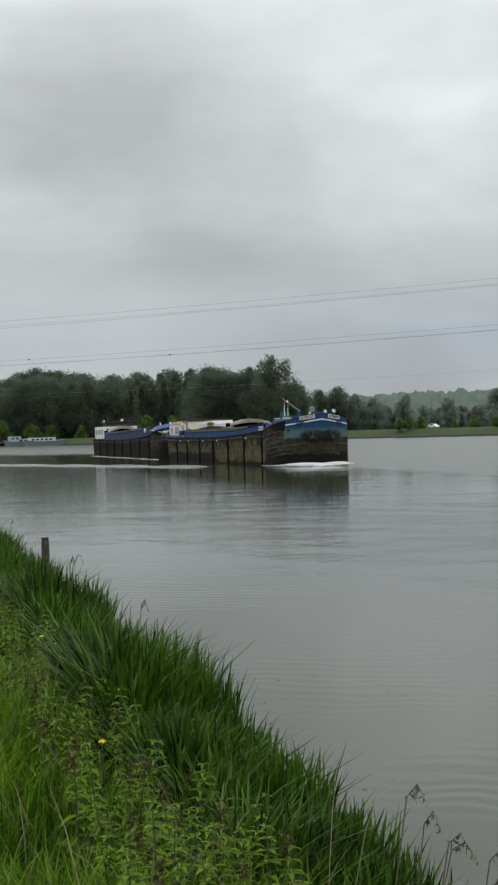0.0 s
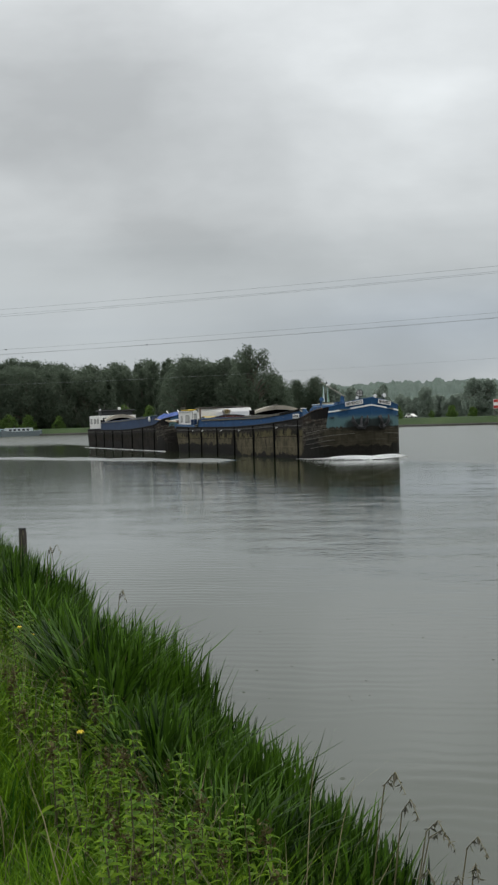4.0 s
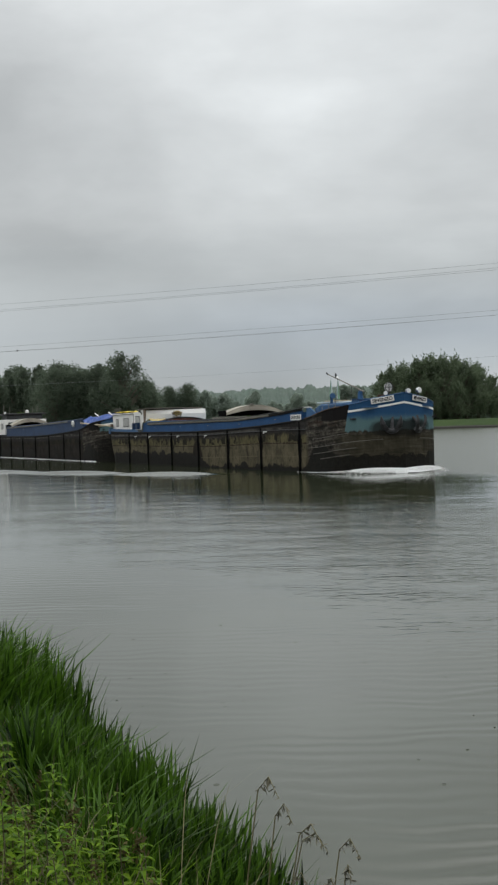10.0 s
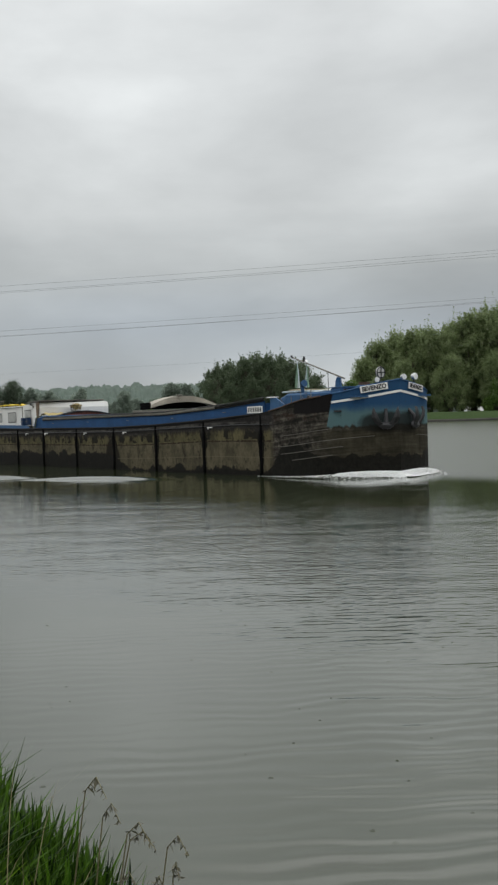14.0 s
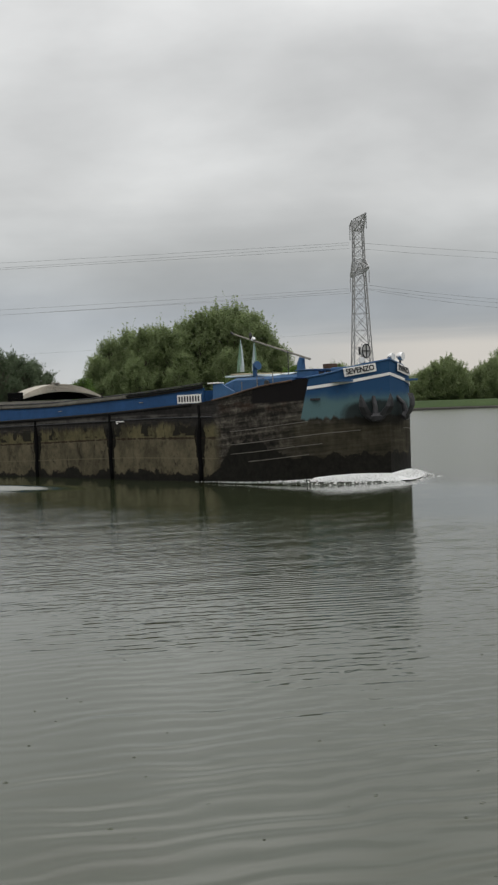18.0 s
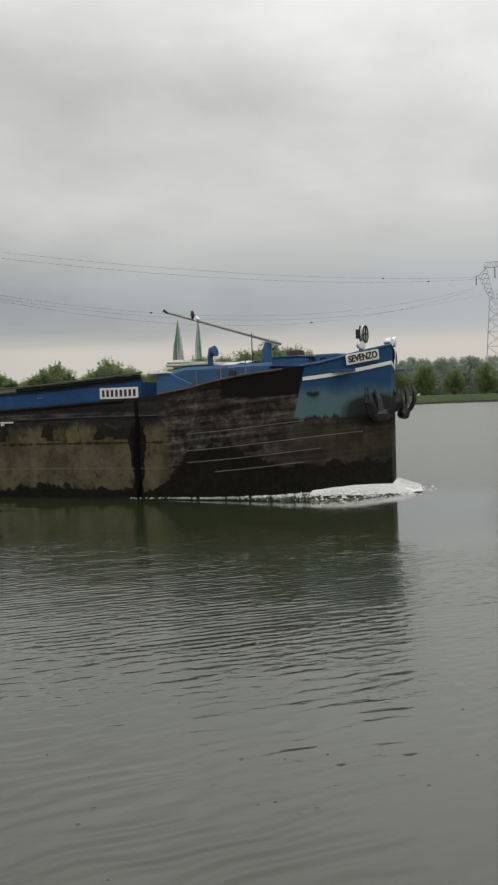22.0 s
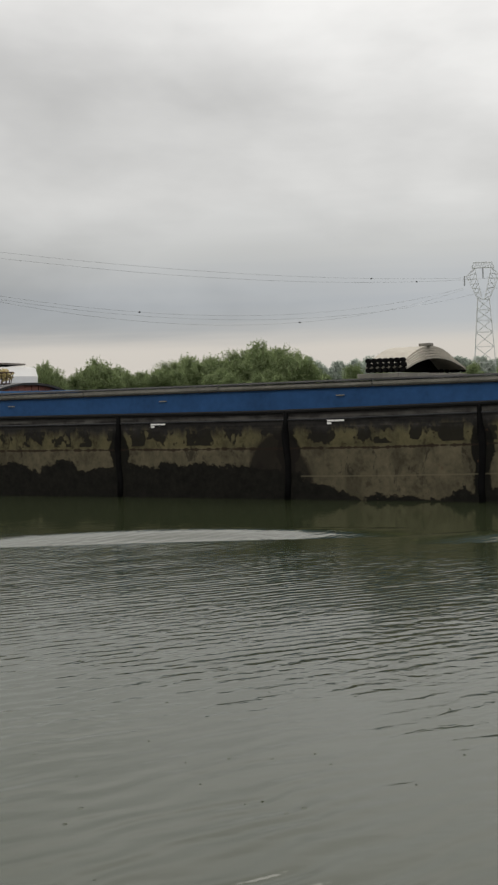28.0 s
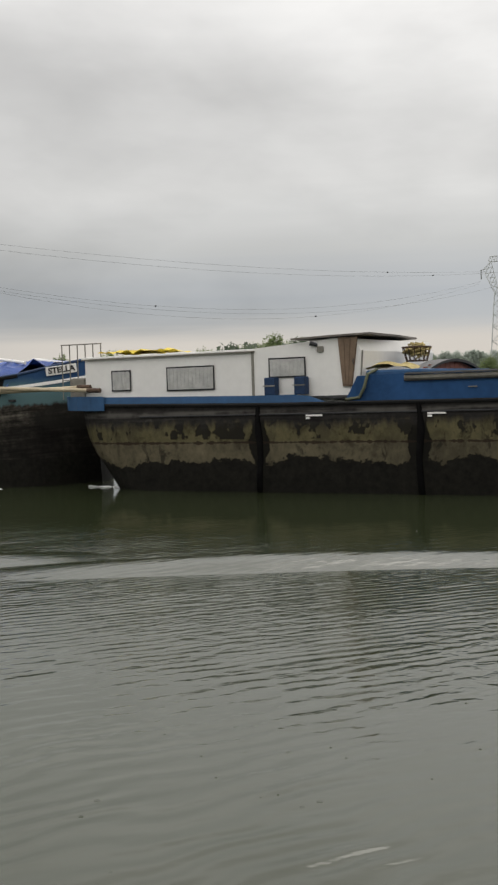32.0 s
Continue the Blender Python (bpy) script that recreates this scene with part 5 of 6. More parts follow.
        part("basket_wire", tube([(BX + 0.24 * math.cos(a), BY + 0.24 * math.sin(a), BZ), (BX + 0.33 * math.cos(a), BY + 0.33 * math.sin(a), BZ + 0.32)], 0.010, 5), RUST, basket)
    part("rope_heap", bm, STRAW, basket)
    part("aft_hatch", box(-30.2, -28.9, -2.2, 2.2, 2.58, 2.84, 0.05), BLUE, parent)
    bm = sheet([[(-30.25 + 0.14 * i, -2.1 + 0.14 * j, 2.86 + 0.10 * max(0, noise.noise((i * 0.5, j * 0.5, 2)) + 0.3) + 0.09 * math.sin(i * 0.5)) for j in range(9)] for i in range(9)])
    part("rope_pile", bm, STRAW, parent, "heap of old yellow rope and sheeting")
    part("hose", tube([(-29.95, -2.15, 2.86), (-30.05, -2.42, 2.75), (-30.12, -2.46, 2.45), (-30.25, -2.43, 2.24), (-30.6, -2.40, 2.20)], 0.035, 8), plain("old_hose", (0.09, 0.10, 0.06), 0.7), parent)
    part("coiled_hose", tube([(-30.75 + 0.16 * math.cos(a), -2.32 + 0.08 * math.sin(a), 2.21 + 0.004 * a) for a in np.linspace(0, 15, 40)], 0.02, 6), DARK_METAL, parent)
    part("thin_pole", tube([(-30.3, -2.2, 2.75), (-30.28, -2.15, 3.3)], 0.02, 6), RAIL_GREY, parent)
    # bulwark at the stern
    rows = []
    for x in list(np.linspace(-31.1, -37, 16)) + [-37.5, -38.0, -38.4, -38.7, -38.9, -39.02, -39.08, -39.1]:
        up = float(np.interp(x, [-39, -31.6, -31.1], [0.20, 0.20, 0.03]))
        p = Vector(hull_point(x, -1, sheer(x), 39.3)) + Vector((0, 0, 0.18))
        rows.append([p + Vector((0, 0.03, -0.02)), p + Vector((0, 0.06, up))])
    part("bulwark", solid(rows, (0, 0.04, 0)), BLUE, parent)
    rows = [[Vector((p[0].x, -p[0].y, p[0].z)), Vector((p[1].x, -p[1].y, p[1].z))] for p in rows]
    part("bulwark", solid(rows, (0, -0.04, 0)), BLUE, parent)
    # stern rail, tarpaulin and junk
    for i in range(6):
        x = -39.1 + i * 0.235
        part("rail_post", tube([(x, -1.55 + 0.02 * i, 3.3 if i > 2 else 2.4), (x, -1.55 + 0.02 * i, 3.84)], 0.015, 6), RAIL_GREY, parent)
    for z in (3.84, 3.62):
        part("stern_rail", tube([(-39.13, -1.55, z), (-37.9, -1.45, z)] if z > 3.7 else [(-39.1, -1.55, 2.9), (-38.5, -1.5, 2.9)], 0.015, 6), RAIL_GREY, parent)
    rows = [[Vector(hull_point(x, -1, sheer(x) - 0.14, 39.3)) + Vector((-0.03, -0.03, 0.18)), Vector(hull_point(x, -1, sheer(x), 39.3)) + Vector((-0.03, -0.03, 0.40))] for x in (-38.95, -38.8, -38.5, -38.0, -37.5, -37.05)]
    part("stern_plate", solid(rows, (0, 0.03, 0)), BLUE, parent, "blue plate at the stern corner")
    part("stern_clutter", box(-38.75, -38.3, -1.7, -1.3, 2.35, 2.95, 0.05), RAIL_GREY, parent, "grey junk heaped at the stern")
    bm = sheet([[(-37.7 + 0.12 * i, -1.9 + 0.2 * j, 3.49 + 0.13 * (0.6 + noise.noise((i * 0.6, j * 0.7, 5)))) for j in range(8)] for i in range(17)])
    part("yellow_tarpaulin", bm, YELLOW, parent, "crumpled yellow tarpaulin on the roof")
    for i in range(3):
        part("stacked_crate", box(-38.62 + 0.05 * i, -38.2 + 0.04 * i, -1.2, -0.7, 2.40 + 0.24 * i, 2.60 + 0.24 * i, 0.02), RAIL_GREY, parent)
    # pot plants on the roof edge
    rng = np.random.default_rng(4)
    for x in (-34.9, -34.4, -33.0, -32.75):
        n = 60
        p = np.array([x, -0.2, 3.55]) + rng.normal(size=(n, 3)) * np.array([0.18, 0.18, 0.07])
        q = p[:, None] + rng.normal(size=(n, 4, 3)) * 0.05
        tagged(quads_ob("pot_plant", q, LEAF_DARK, parent), kind="stuff")


def cargo_barge():
    L = 39.5
    ob = thing("cargo_barge", berth(0), "long worn blue and black cargo barge under way", "barge", "pushed barge convoy")
    hm = hull_material("hull_worn", (0.023, 0.065, 0.138), (0.094, 0.084, 0.055), 0.82, 1.74)
    part("hull", hull_mesh(L), hm, ob, "worn black hull with flaking ochre paint", smooth=False)
    for side in (-1, 1):
        part("gunwale", edge_bar(L, -0.02, 0.045, -5.2, -38.4, side), BLACK, ob)
        part("bow_rail", edge_bar(L, 0.0, 0.03, 0.0, -1.2, side), BLUE, ob)
        part("scraped_edge", edge_bar(L, -0.01, 0.028, -1.3, -5.2, side), RUST, ob, "scraped rusty upper edge")
        part("lower_fender", tube([Vector(hull_point(x, side, 1.92 - drop(x), L)) + Vector((0, side * 0.012, 0)) for x in hull_stations(L) if -37 <= x <= -5], 0.022, 6), DARK_METAL, ob, "dark rubbing strip")
        part("bow_stripe", stripe(L, side, -1.2, 3.0, 2.66, 0.085), WHITE, ob, "white band round the bow")
        for z, xa, xb in ((0.55, -3.6, -1.2), (0.82, -4.3, -0.9), (1.10, -4.6, -0.3), (1.50, -4.3, -1.2)):
            pts = [Vector(hull_point(x, side, z - 0.08 + 0.42 * max(0, 1 + x / 5) ** 1.4, L)) for x in hull_stations(L) if xa <= x <= xb]
            part("plate_edge", tube(pts, 0.013, 5), plain("plate_edge", (0.11, 0.10, 0.085), 0.8, var=0.5), ob)
        anchor(ob, side)
        a, b = Vector(hull_point(-0.52, side, 3.06, L)), Vector(hull_point(-0.14, side, 3.20, L))
        mid = (a + b) / 2 + Vector((0.06, side * 0.05, 0))
        right = (b - a) if side < 0 else (a - b)
        name_board(ob, facing(mid, right, (0, 0, 1)), "SEVENZO", 1.02, 0.24)
    part("deck", box(-38.0, -30.2, -2.3, 2.3, 2.06, 2.12), DARK_METAL, ob)
    part("deck", box(-5.2, -0.9, -2.1, 2.1, 2.3, 2.36), DARK_METAL, ob)
    rubbing_strakes(ob, RIBS, L)
    coaming(ob, -29.5, -5.55, COAMING_BLUE, L)
    for side in (-1, 1):
        part("coaming_end", solid([[(x, side * 2.40, sheer(x) - 0.05), (x, side * 2.385, z)] for x, z in ((-30.95, 2.02), (-30.65, 2.54), (-29.5, 2.56))], (0, -side * 0.05, 0)), COAMING_BLUE, ob)
    for side in (-1, 1):
        rows = [[(x, side * 2.40, sheer(x) - 0.1), (x, side * 2.37, z)] for x, z in ((-5.1, 2.93), (-4.7, 2.93), (-4.45, 2.80), (-4.1, 2.66))]
        part("coaming_end", solid(rows, (0, -side * 0.05, 0)), BLUE, ob)
    part("coaming_cap", box(-5.3, -4.75, -2.42, -2.2, 2.93, 2.97, 0.01), WHITE, ob)
    paint_bars(ob, (-6.21, 2.50), 1.17, 0.27, 8, -2.43)
    paint_bars(ob, (-6.21, 2.50), 1.17, 0.27, 8, 2.43, 1)
    hatch_pile(ob, -17.95, -16.95, 1.85, 2.74, 3.34, 5, "folded pale arched metal hatch sections", HATCH)
    part("stack_bracket", box(-17.3, -17.0, -0.30, -0.10, 3.33, 3.40, 0.02), RAIL_GREY, ob)
    part("white_plank", box(-17.95, -16.95, -2.28, -1.92, 2.58, 2.70, 0.01), RAIL_GREY, ob)
    for x in (-10.0, -18.6, -23.4, -28.9, -31.9):
        d = drop(x)
        part("draught_mark", box(x, x + 0.42, -2.55, -2.53, 1.86 - d, 1.90 - d), WHITE, ob)
        part("draught_mark", box(x, x + 0.10, -2.55, -2.53, 1.80 - d, 1.845 - d), WHITE, ob)
    bow_fittings(ob, BLUE, L)
    before = set(ob.children)
    stern_cabin(ob)
    for o in ob.children:
        if o not in before:
            o.location.z -= 0.18
            for p in (o, *o.children_recursive):
                for v in p.data.vertices:
                    v.co.x = -31.05 + (v.co.x + 30.70) * 1.04
    part("rudder", box(-38.9, -38.1, -0.05, 0.05, -0.4, 1.0, 0.02), BLACK, ob)
    return ob


def pusher_barge():
    L = 40.4
    ob = thing("cargo_barge", berth(40.2, -0.1, 0, -YAW), "dark blue cargo barge pushing from behind", "barge", "pushed barge convoy")
    hm = hull_material("hull_dark", (0.022, 0.055, 0.125), (0.022, 0.020, 0.017), 0.9, 2.16)
    part("hull", hull_mesh(L), hm, ob, "dark worn hull of the second barge")
    for side in (-1, 1):
        part("gunwale", edge_bar(L, -0.02, 0.055, -0.9, -38.4, side), BLACK, ob)
        part("bow_rail", edge_bar(L, 0.01, 0.04, 0.0, -1.2, side), DARK_BLUE, ob)
        part("bow_stripe", stripe(L, side, -1.2, 2.95, 2.66, 0.085), WHITE, ob)
        a, b = Vector(hull_point(-0.5, side, 3.08, L)), Vector(hull_point(-0.12, side, 3.2, L))
        mid = (a + b) / 2 + Vector((0.06, side * 0.05, 0))
        name_board(ob, facing(mid, (b - a) if side < 0 else (a - b), (0, 0, 1)), "STELLA", 0.95, 0.24)
    rubbing_strakes(ob, (-5.6, -10.2, -14.8, -19.4, -24.0, -28.6, -33.2), L)
    coaming(ob, -31.0, -5.0, DARK_BLUE, L, (2.68, 2.78, 2.90, 2.98, 3.05), DARK_BLUE)
    part("deck", box(-39.4, -30.9, -2.3, 2.3, 2.06, 2.12), DARK_METAL, ob)
    part("deck", box(-5.2, -0.9, -2.1, 2.1, 2.3, 2.36), DARK_METAL, ob)
    # foredeck with tarpaulins
    part("foredeck_locker", box(-4.6, -2.6, -1.5, 1.5, 2.6, 3.25, 0.08), DARK_BLUE, ob)
    for x0, n, z0, seed in ((-8.2, 17, 3.22, 7), (-4.3, 14, 3.36, 9)):
        bm = sheet([[(x0 + 0.25 * i, -2.2 + 0.3 * j, z0 + 0.22 * noise.noise((i * 0.7, j * 0.6, seed)) - 0.045 * max(0, abs(j - 7) - 3) ** 2) for j in range(15)] for i in range(n)])
        part("blue_tarpaulin", bm, BLUE_TARP, ob, "crumpled blue tarpaulin over the foredeck")
    for k, (x, y, z) in enumerate(((-3.2, -1.9, 3.42), (-2.0, -1.2, 3.46), (-1.5, 0.4, 3.40))):
        part("white_pipe", tube([(x - 0.9, y + 0.2, z + 0.12), (x + 0.9, y - 0.1, z - 0.10)], 0.045, 8), WHITE, ob)
    part("fender_ball", tube([(-7.6, -2.45, 2.62), (-7.6, -2.45, 2.75), (-7.6, -2.45, 2.98), (-7.6, -2.45, 3.08)], [0.06, 0.15, 0.15, 0.05], 10), WHITE, ob, "white hanging fender")
    # stern: white deckhouse, raised dark wheelhouse, aerials, arched hatches
    part("deckhouse", box(-39.4, -33.3, -2.05, 2.05, 2.1, 3.56, 0.06), WHITE, ob)
    for x0, x1 in ((-38.6, -37.6), (-36.6, -35.4), (-34.7, -33.8)):
        window(ob, x0, x1, -2.06, 2.65, 3.2)
    for y0, y1 in ((-1.7, -0.3), (0.3, 1.7)):
        part("front_window", box(-33.31, -33.27, y0, y1, 2.75, 3.3, 0.01), GLASS_DARK, ob)
    w = part("raised_wheelhouse", box(-35.6, -33.6, -1.75, 1.75, 3.55, 4.02, 0.05), DARK_METAL, ob, "low dark wheelhouse top with windows all round")
    for k in range(5):
        part("wheelhouse_window", box(-33.61, -33.57, -1.62 + 0.66 * k, -1.05 + 0.66 * k, 3.68, 3.94, 0.01), GLASS_DARK, w)
    part("canopy", box(-35.9, -33.2, -2.0, 2.0, 4.02, 4.16, 0.05), DARK_METAL, ob, "dark flat wheelhouse roof")
    for y, h, r in ((-1.95, 4.95, 0.03), (-1.35, 4.80, 0.025), (0.9, 4.70, 0.03), (1.35, 4.85, 0.03), (0.1, 4.5, 0.02)):
        part("aerial", tube([(-34.2, y, 4.1), (-34.1, y + 0.05, h)], r, 6), RAIL_GREY, ob)
    part("radar_dome", tube([(-34.0, 0.35, 4.16), (-34.0, 0.35, 4.38), (-34.0, 0.35, 4.46)], [0.16, 0.17, 0.06], 10), WHITE, ob)
    part("deck_lamp", tube([(-33.3, -2.0, 4.2), (-33.15, -2.0, 4.2)], [0.10, 0.12], 10), LAMP_GLASS, ob)
    hatch_pile(ob, -32.9, -30.9, 2.0, 2.76, 3.62, 6, "grey arched hatch sections", HATCH)
    # timbers that couple the two vessels
    for p, q in (((-5.6, -2.42, 2.86), (2.1, -2.30, 2.52)), ((-5.2, -2.30, 2.50), (1.7, -2.18, 2.62)), ((-3.2, 2.3, 2.62), (1.6, 2.2, 2.5))):
        beam = part("coupling_beam", tube([p, q], [0.055, 0.05], 8), PALE_WOOD, ob, "pale timber beam lashed between the barges")
        part("beam_shoe", tube([Vector(q) - Vector((0.35, 0, -0.01)), Vector(q) + Vector((0.05, 0, 0))], 0.062, 8), RUST, beam)
    return ob


BARGE_A = cargo_barge()
BARGE_B = pusher_barge()


# ---- bow waves and wake, which go with the barges ----
FOAM = plain("foam", (0.78, 0.79, 0.78), 0.75, var=0.12, scale=4, bump=0.8, dist=0.05)
WAKES = []


def bow_wave(big):
    """Water heaped round the bow, with lumps of white foam along its crest."""
    ob = thing("bow_wave", berth(0, WATER_Z), "white foaming bow wave round the barge's stem", "bow wave")
    path = [(0.14, 0.0)]
    path += [(0.12 - q, -half_beam(-q, 39.1) - 0.06) for q in (0.10, 0.25, 0.45, 0.75, 1.15, 1.8, 2.8, 4.0, 5.6, 7.5)]
    high = [0.20, 0.22, 0.24, 0.25, 0.23, 0.19, 0.14, 0.09, 0.05, 0.025, 0.0]
    for side in (1, -1):
        rows = []
        for (x, y), h in zip(path, high):
            row = []
            n = Vector((1.6 * max(0, 1 + x / 1.3), -1, 0)).normalized() if y else Vector((1, 0, 0))
            for off, k in ((-0.75, 0.9), (-0.25, 1.0), (0.0, 0.85), (0.25, 0.45), (0.6, 0.12), (1.1, -0.06)):
                row.append((x + n.x * off, side * (y + n.y * off), h * big * k - (0.012 if k < 0.2 else 0)))
            rows.append(row)
        part("swell", sheet(rows), WATER, ob, "smooth dark heaped water", smooth=True)
        rows = []
        for i, ((x, y), h) in enumerate(zip(path, high)):
            n = Vector((1.6 * max(0, 1 + x / 1.3), -1, 0)).normalized() if y else Vector((1, 0, 0))
            w = float(np.interp(i, [0, 4, 6, 8, 10], [0.62, 0.34, 0.12, 0.04, 0.02]))
            rows.append([(x + n.x * w * k, side * (y + n.y * w * k), h * big * max(0, 1 - 1.15 * w * k) * (1 - 0.55 * max(0, k)) + 0.012) for k in np.linspace(-0.5, 1, 7)])
        part("foam_sheet", sheet(rows[:6]), FOAM, ob, "white foam", smooth=True)
    rng = np.random.default_rng(12)
    lumps = 3200
    t = rng.uniform(0, 1, lumps) ** 1.5 * 9.2
    xs = np.interp(t, range(len(path)), [p[0] for p in path])
    ys = np.interp(t, range(len(path)), [p[1] for p in path])
    hs = np.interp(t, range(len(path)), high) * big
    spread = np.interp(t, [0, 3, 5, 8, 9.2], [0.36, 0.36, 0.24, 0.10, 0.04])
    off = np.abs(rng.normal(size=lumps)) * spread * 0.8
    keep = rng.uniform(0, 1, lumps) < np.interp(t, [0, 5, 7, 9.2], [1, 0.75, 0.4, 0.15])
    bm = bmesh.new()
    for i in np.nonzero(keep)[0]:
        nx = 1.6 * max(0, 1 + xs[i] / 1.3)
        k = 1 / math.hypot(nx, 1)
        r = rng.uniform(0.014, 0.042) * (1.0 if t[i] < 5 else 0.6)
        z = max(0.0, hs[i] * (1 - off[i] / 0.65)) + rng.uniform(-0.4, 0.35) * r
        side = -1 if i % 4 == 0 else 1
        m = Matrix.Translation((xs[i] + nx * k * off[i], side * (ys[i] - k * off[i]), z)) @ Matrix.Diagonal((r * rng.uniform(0.9, 1.9), r * rng.uniform(0.8, 1.3), r * rng.uniform(0.5, 0.9), 1)) 
        verts = [m @ Vector(c) for c in ((1, 0, 0), (0.3, 0.9, 0.1), (-0.8, 0.5, 0), (-0.8, -0.55, 0.05), (0.35, -0.9, 0), (0.05, 0.05, 1), (0, 0, -0.8))]
        vs = [bm.verts.new(q) for q in verts]
        for a in range(5):
            bm.faces.new((vs[a], vs[(a + 1) % 5], vs[5]))
            bm.faces.new((vs[(a + 1) % 5], vs[a], vs[6]))
    tagged(part("foam", bm, FOAM, ob, "white foam"), kind="stuff")
    WAKES.append((ob, 0.0))
    return ob


bow_wave(0.85)


def wake_crest(start, length, height, width, name="wake_wave"):
    """A long low wave that leaves the hull at an angle."""
    d = Vector((-0.83, -0.56, 0))
    n = Vector((-0.56, 0.83, 0))
    rows = []
    for i in range(41):
        u = i / 40
        c = Vector((start[0], start[1], 0)) + d * (length * u) + n * (0.9 * math.sin(u * 2.2))
        a = height * math.sin(math.pi * u) ** 0.9
        rows.append([tuple(c + n * (width * w)) [:2] + (a * math.cos(w * math.pi / 2) ** 1.5 - 0.012,) for w in np.linspace(-1, 1, 15)])
    ob = mesh_ob(name, sheet(rows), WATER_SMOOTH, True)
    ob.matrix_basis = berth(0, WATER_Z)
    tagged(ob, "long smooth wake wave spreading from the hull", "wake wave", "wake waves")
    WAKES.append((ob, 0.0))


# short crests stand one behind the other along the wake's edge
for k in range(5):
    wake_crest((-6.1 - 7.6 * k, -5.3 - 2.75 * k), 9.0 + 0.5 * k, 0.15 - 0.006 * k, 1.05 + 0.05 * k)


def wash(back, name, x_a, x_b, y, n, label):
    """Thin broken foam along the waterline."""
    rng = np.random.default_rng(int(abs(x_a) * 10))
    bm = bmesh.new()
    for i in range(n):
        x = rng.uniform(x_b, x_a)
        yy = y - abs(rng.normal()) * 0.09
        l, w = rng.uniform(0.04, 0.30), rng.uniform(0.012, 0.035)
        z = 0.006 + rng.uniform(0, 0.02)
        vs = [bm.verts.new((x + l * math.cos(a), yy + w * math.sin(a), z * (1 if k % 2 else 0.4))) for k, a in enumerate(np.linspace(0, math.tau, 8)[:-1])]
        top = bm.verts.new((x, yy, z + 0.02))
        for k in range(7):
            bm.faces.new((vs[k], vs[(k + 1) % 7], top))
    ob = mesh_ob(name, bm, FOAM)
    ob.matrix_basis = berth(back, WATER_Z, 0, -YAW if back else YAW)
    tagged(ob, label, "foam", kind="stuff")
    WAKES.append((ob, back))


wash(0.0, "churned_foam", -37.6, -39.4, -1.6, 12, "white churned foam between the two barges")
# white flecks here are foam and also stand in for bright wake reflections
wash(40.2, "foam_line", -1.0, -39.0, -2.66, 260, "thin broken white foam and painted wake reflections along the hull's waterline")


# ---- near bank: sedge, meadow grass, weeds ----
SEDGE = leafy("sedge_blades", (0.005, 0.016, 0.002), (0.078, 0.165, 0.014), 0.45, 0.25, spec=0.12)
MEADOW = leafy("meadow_grass", (0.016, 0.056, 0.003), (0.140, 0.255, 0.010), 0.5, 0.30, spec=0.06)
NETTLE = leafy("weed_leaves", (0.042, 0.100, 0.006), (0.185, 0.290, 0.020), 0.5, 0.3, spec=0.08)
DRY = leafy("dry_stalks", (0.10, 0.095, 0.05), (0.24, 0.21, 0.12), 0.7, 0.2)
STEM = plain("weed_stem", (0.07, 0.06, 0.03), 0.7, var=0.4, scale=8)


def bank_z(y):
    return float(np.interp(y, [-3, -1, 0, 0.5, 0.9, 1.3, 1.6, 1.9, 2.2], [0.52, 0.5, 0.48, 0.46, 0.43, 0.33, 0.18, 0.02, -0.22]))


def blades(name, n, xr, yr, h, w, lean, mat, label, seed, power=1.0, hx=None, patch=0.0):
    """Curved tapering blades of grass over a strip of the bank."""
    rng = np.random.default_rng(seed)
    u = rng.uniform(0, 1, n) ** power
    x = xr[0] + (xr[1] - xr[0]) * u
    y = rng.uniform(yr[0], yr[1], n)
    if patch:
        # tufts
        cx = rng.choice(x, n // 14)
        cy = rng.choice(y, n // 14)
        k = rng.integers(0, len(cx), n)
        tuft = rng.uniform(0, 1, n) < patch
        x = np.where(tuft, cx[k] + rng.normal(size=n) * 0.045, x)
        y = np.where(tuft, cy[k] + rng.normal(size=n) * 0.045, y)
    z = np.interp(y, [-3, -1, 0, 0.5, 0.9, 1.3, 1.6, 1.9, 2.2], [0.52, 0.5, 0.48, 0.46, 0.43, 0.33, 0.18, 0.02, -0.22]) - 0.03
    wave = 0.85 + 0.16 * np.sin(x * 1.7 + 1.3 * y) + 0.12 * np.sin(x * 4.3 + 0.5) + 0.09 * np.sin(x * 11.3 + 7 * y)
    H = rng.uniform(h[0], h[1], n) * wave
    if hx is not None:
        H *= np.interp(x, hx[0], hx[1])
    a = rng.uniform(0, math.tau, n)
    bend = rng.uniform(lean[0], lean[1], n) * H
    dx, dy = np.cos(a) * bend, np.sin(a) * bend + 0.10 * bend
    s = a + rng.uniform(0.8, 2.2, n)
    W = rng.uniform(w[0], w[1], n) * 0.5
    sx, sy = np.cos(s) * W, np.sin(s) * W
    out = np.zeros((n, 8, 3))
    for i, (k, cw) in enumerate(((0.0, 0.8), (0.45, 1.0), (0.78, 0.75), (1.0, 0.06))):
        cx_, cy_ = x + dx * k ** 2.2, y + dy * k ** 2.2
        cz = z + H * (k - 0.22 * (np.hypot(dx, dy) / H) * k ** 3)
        out[:, 2 * i] = np.stack([cx_ - sx * cw, cy_ - sy * cw, cz], 1)
        out[:, 2 * i + 1] = np.stack([cx_ + sx * cw, cy_ + sy * cw, cz], 1)
    return tagged(quads_ob(name, out, mat, per=8), label, "grass", kind="stuff")


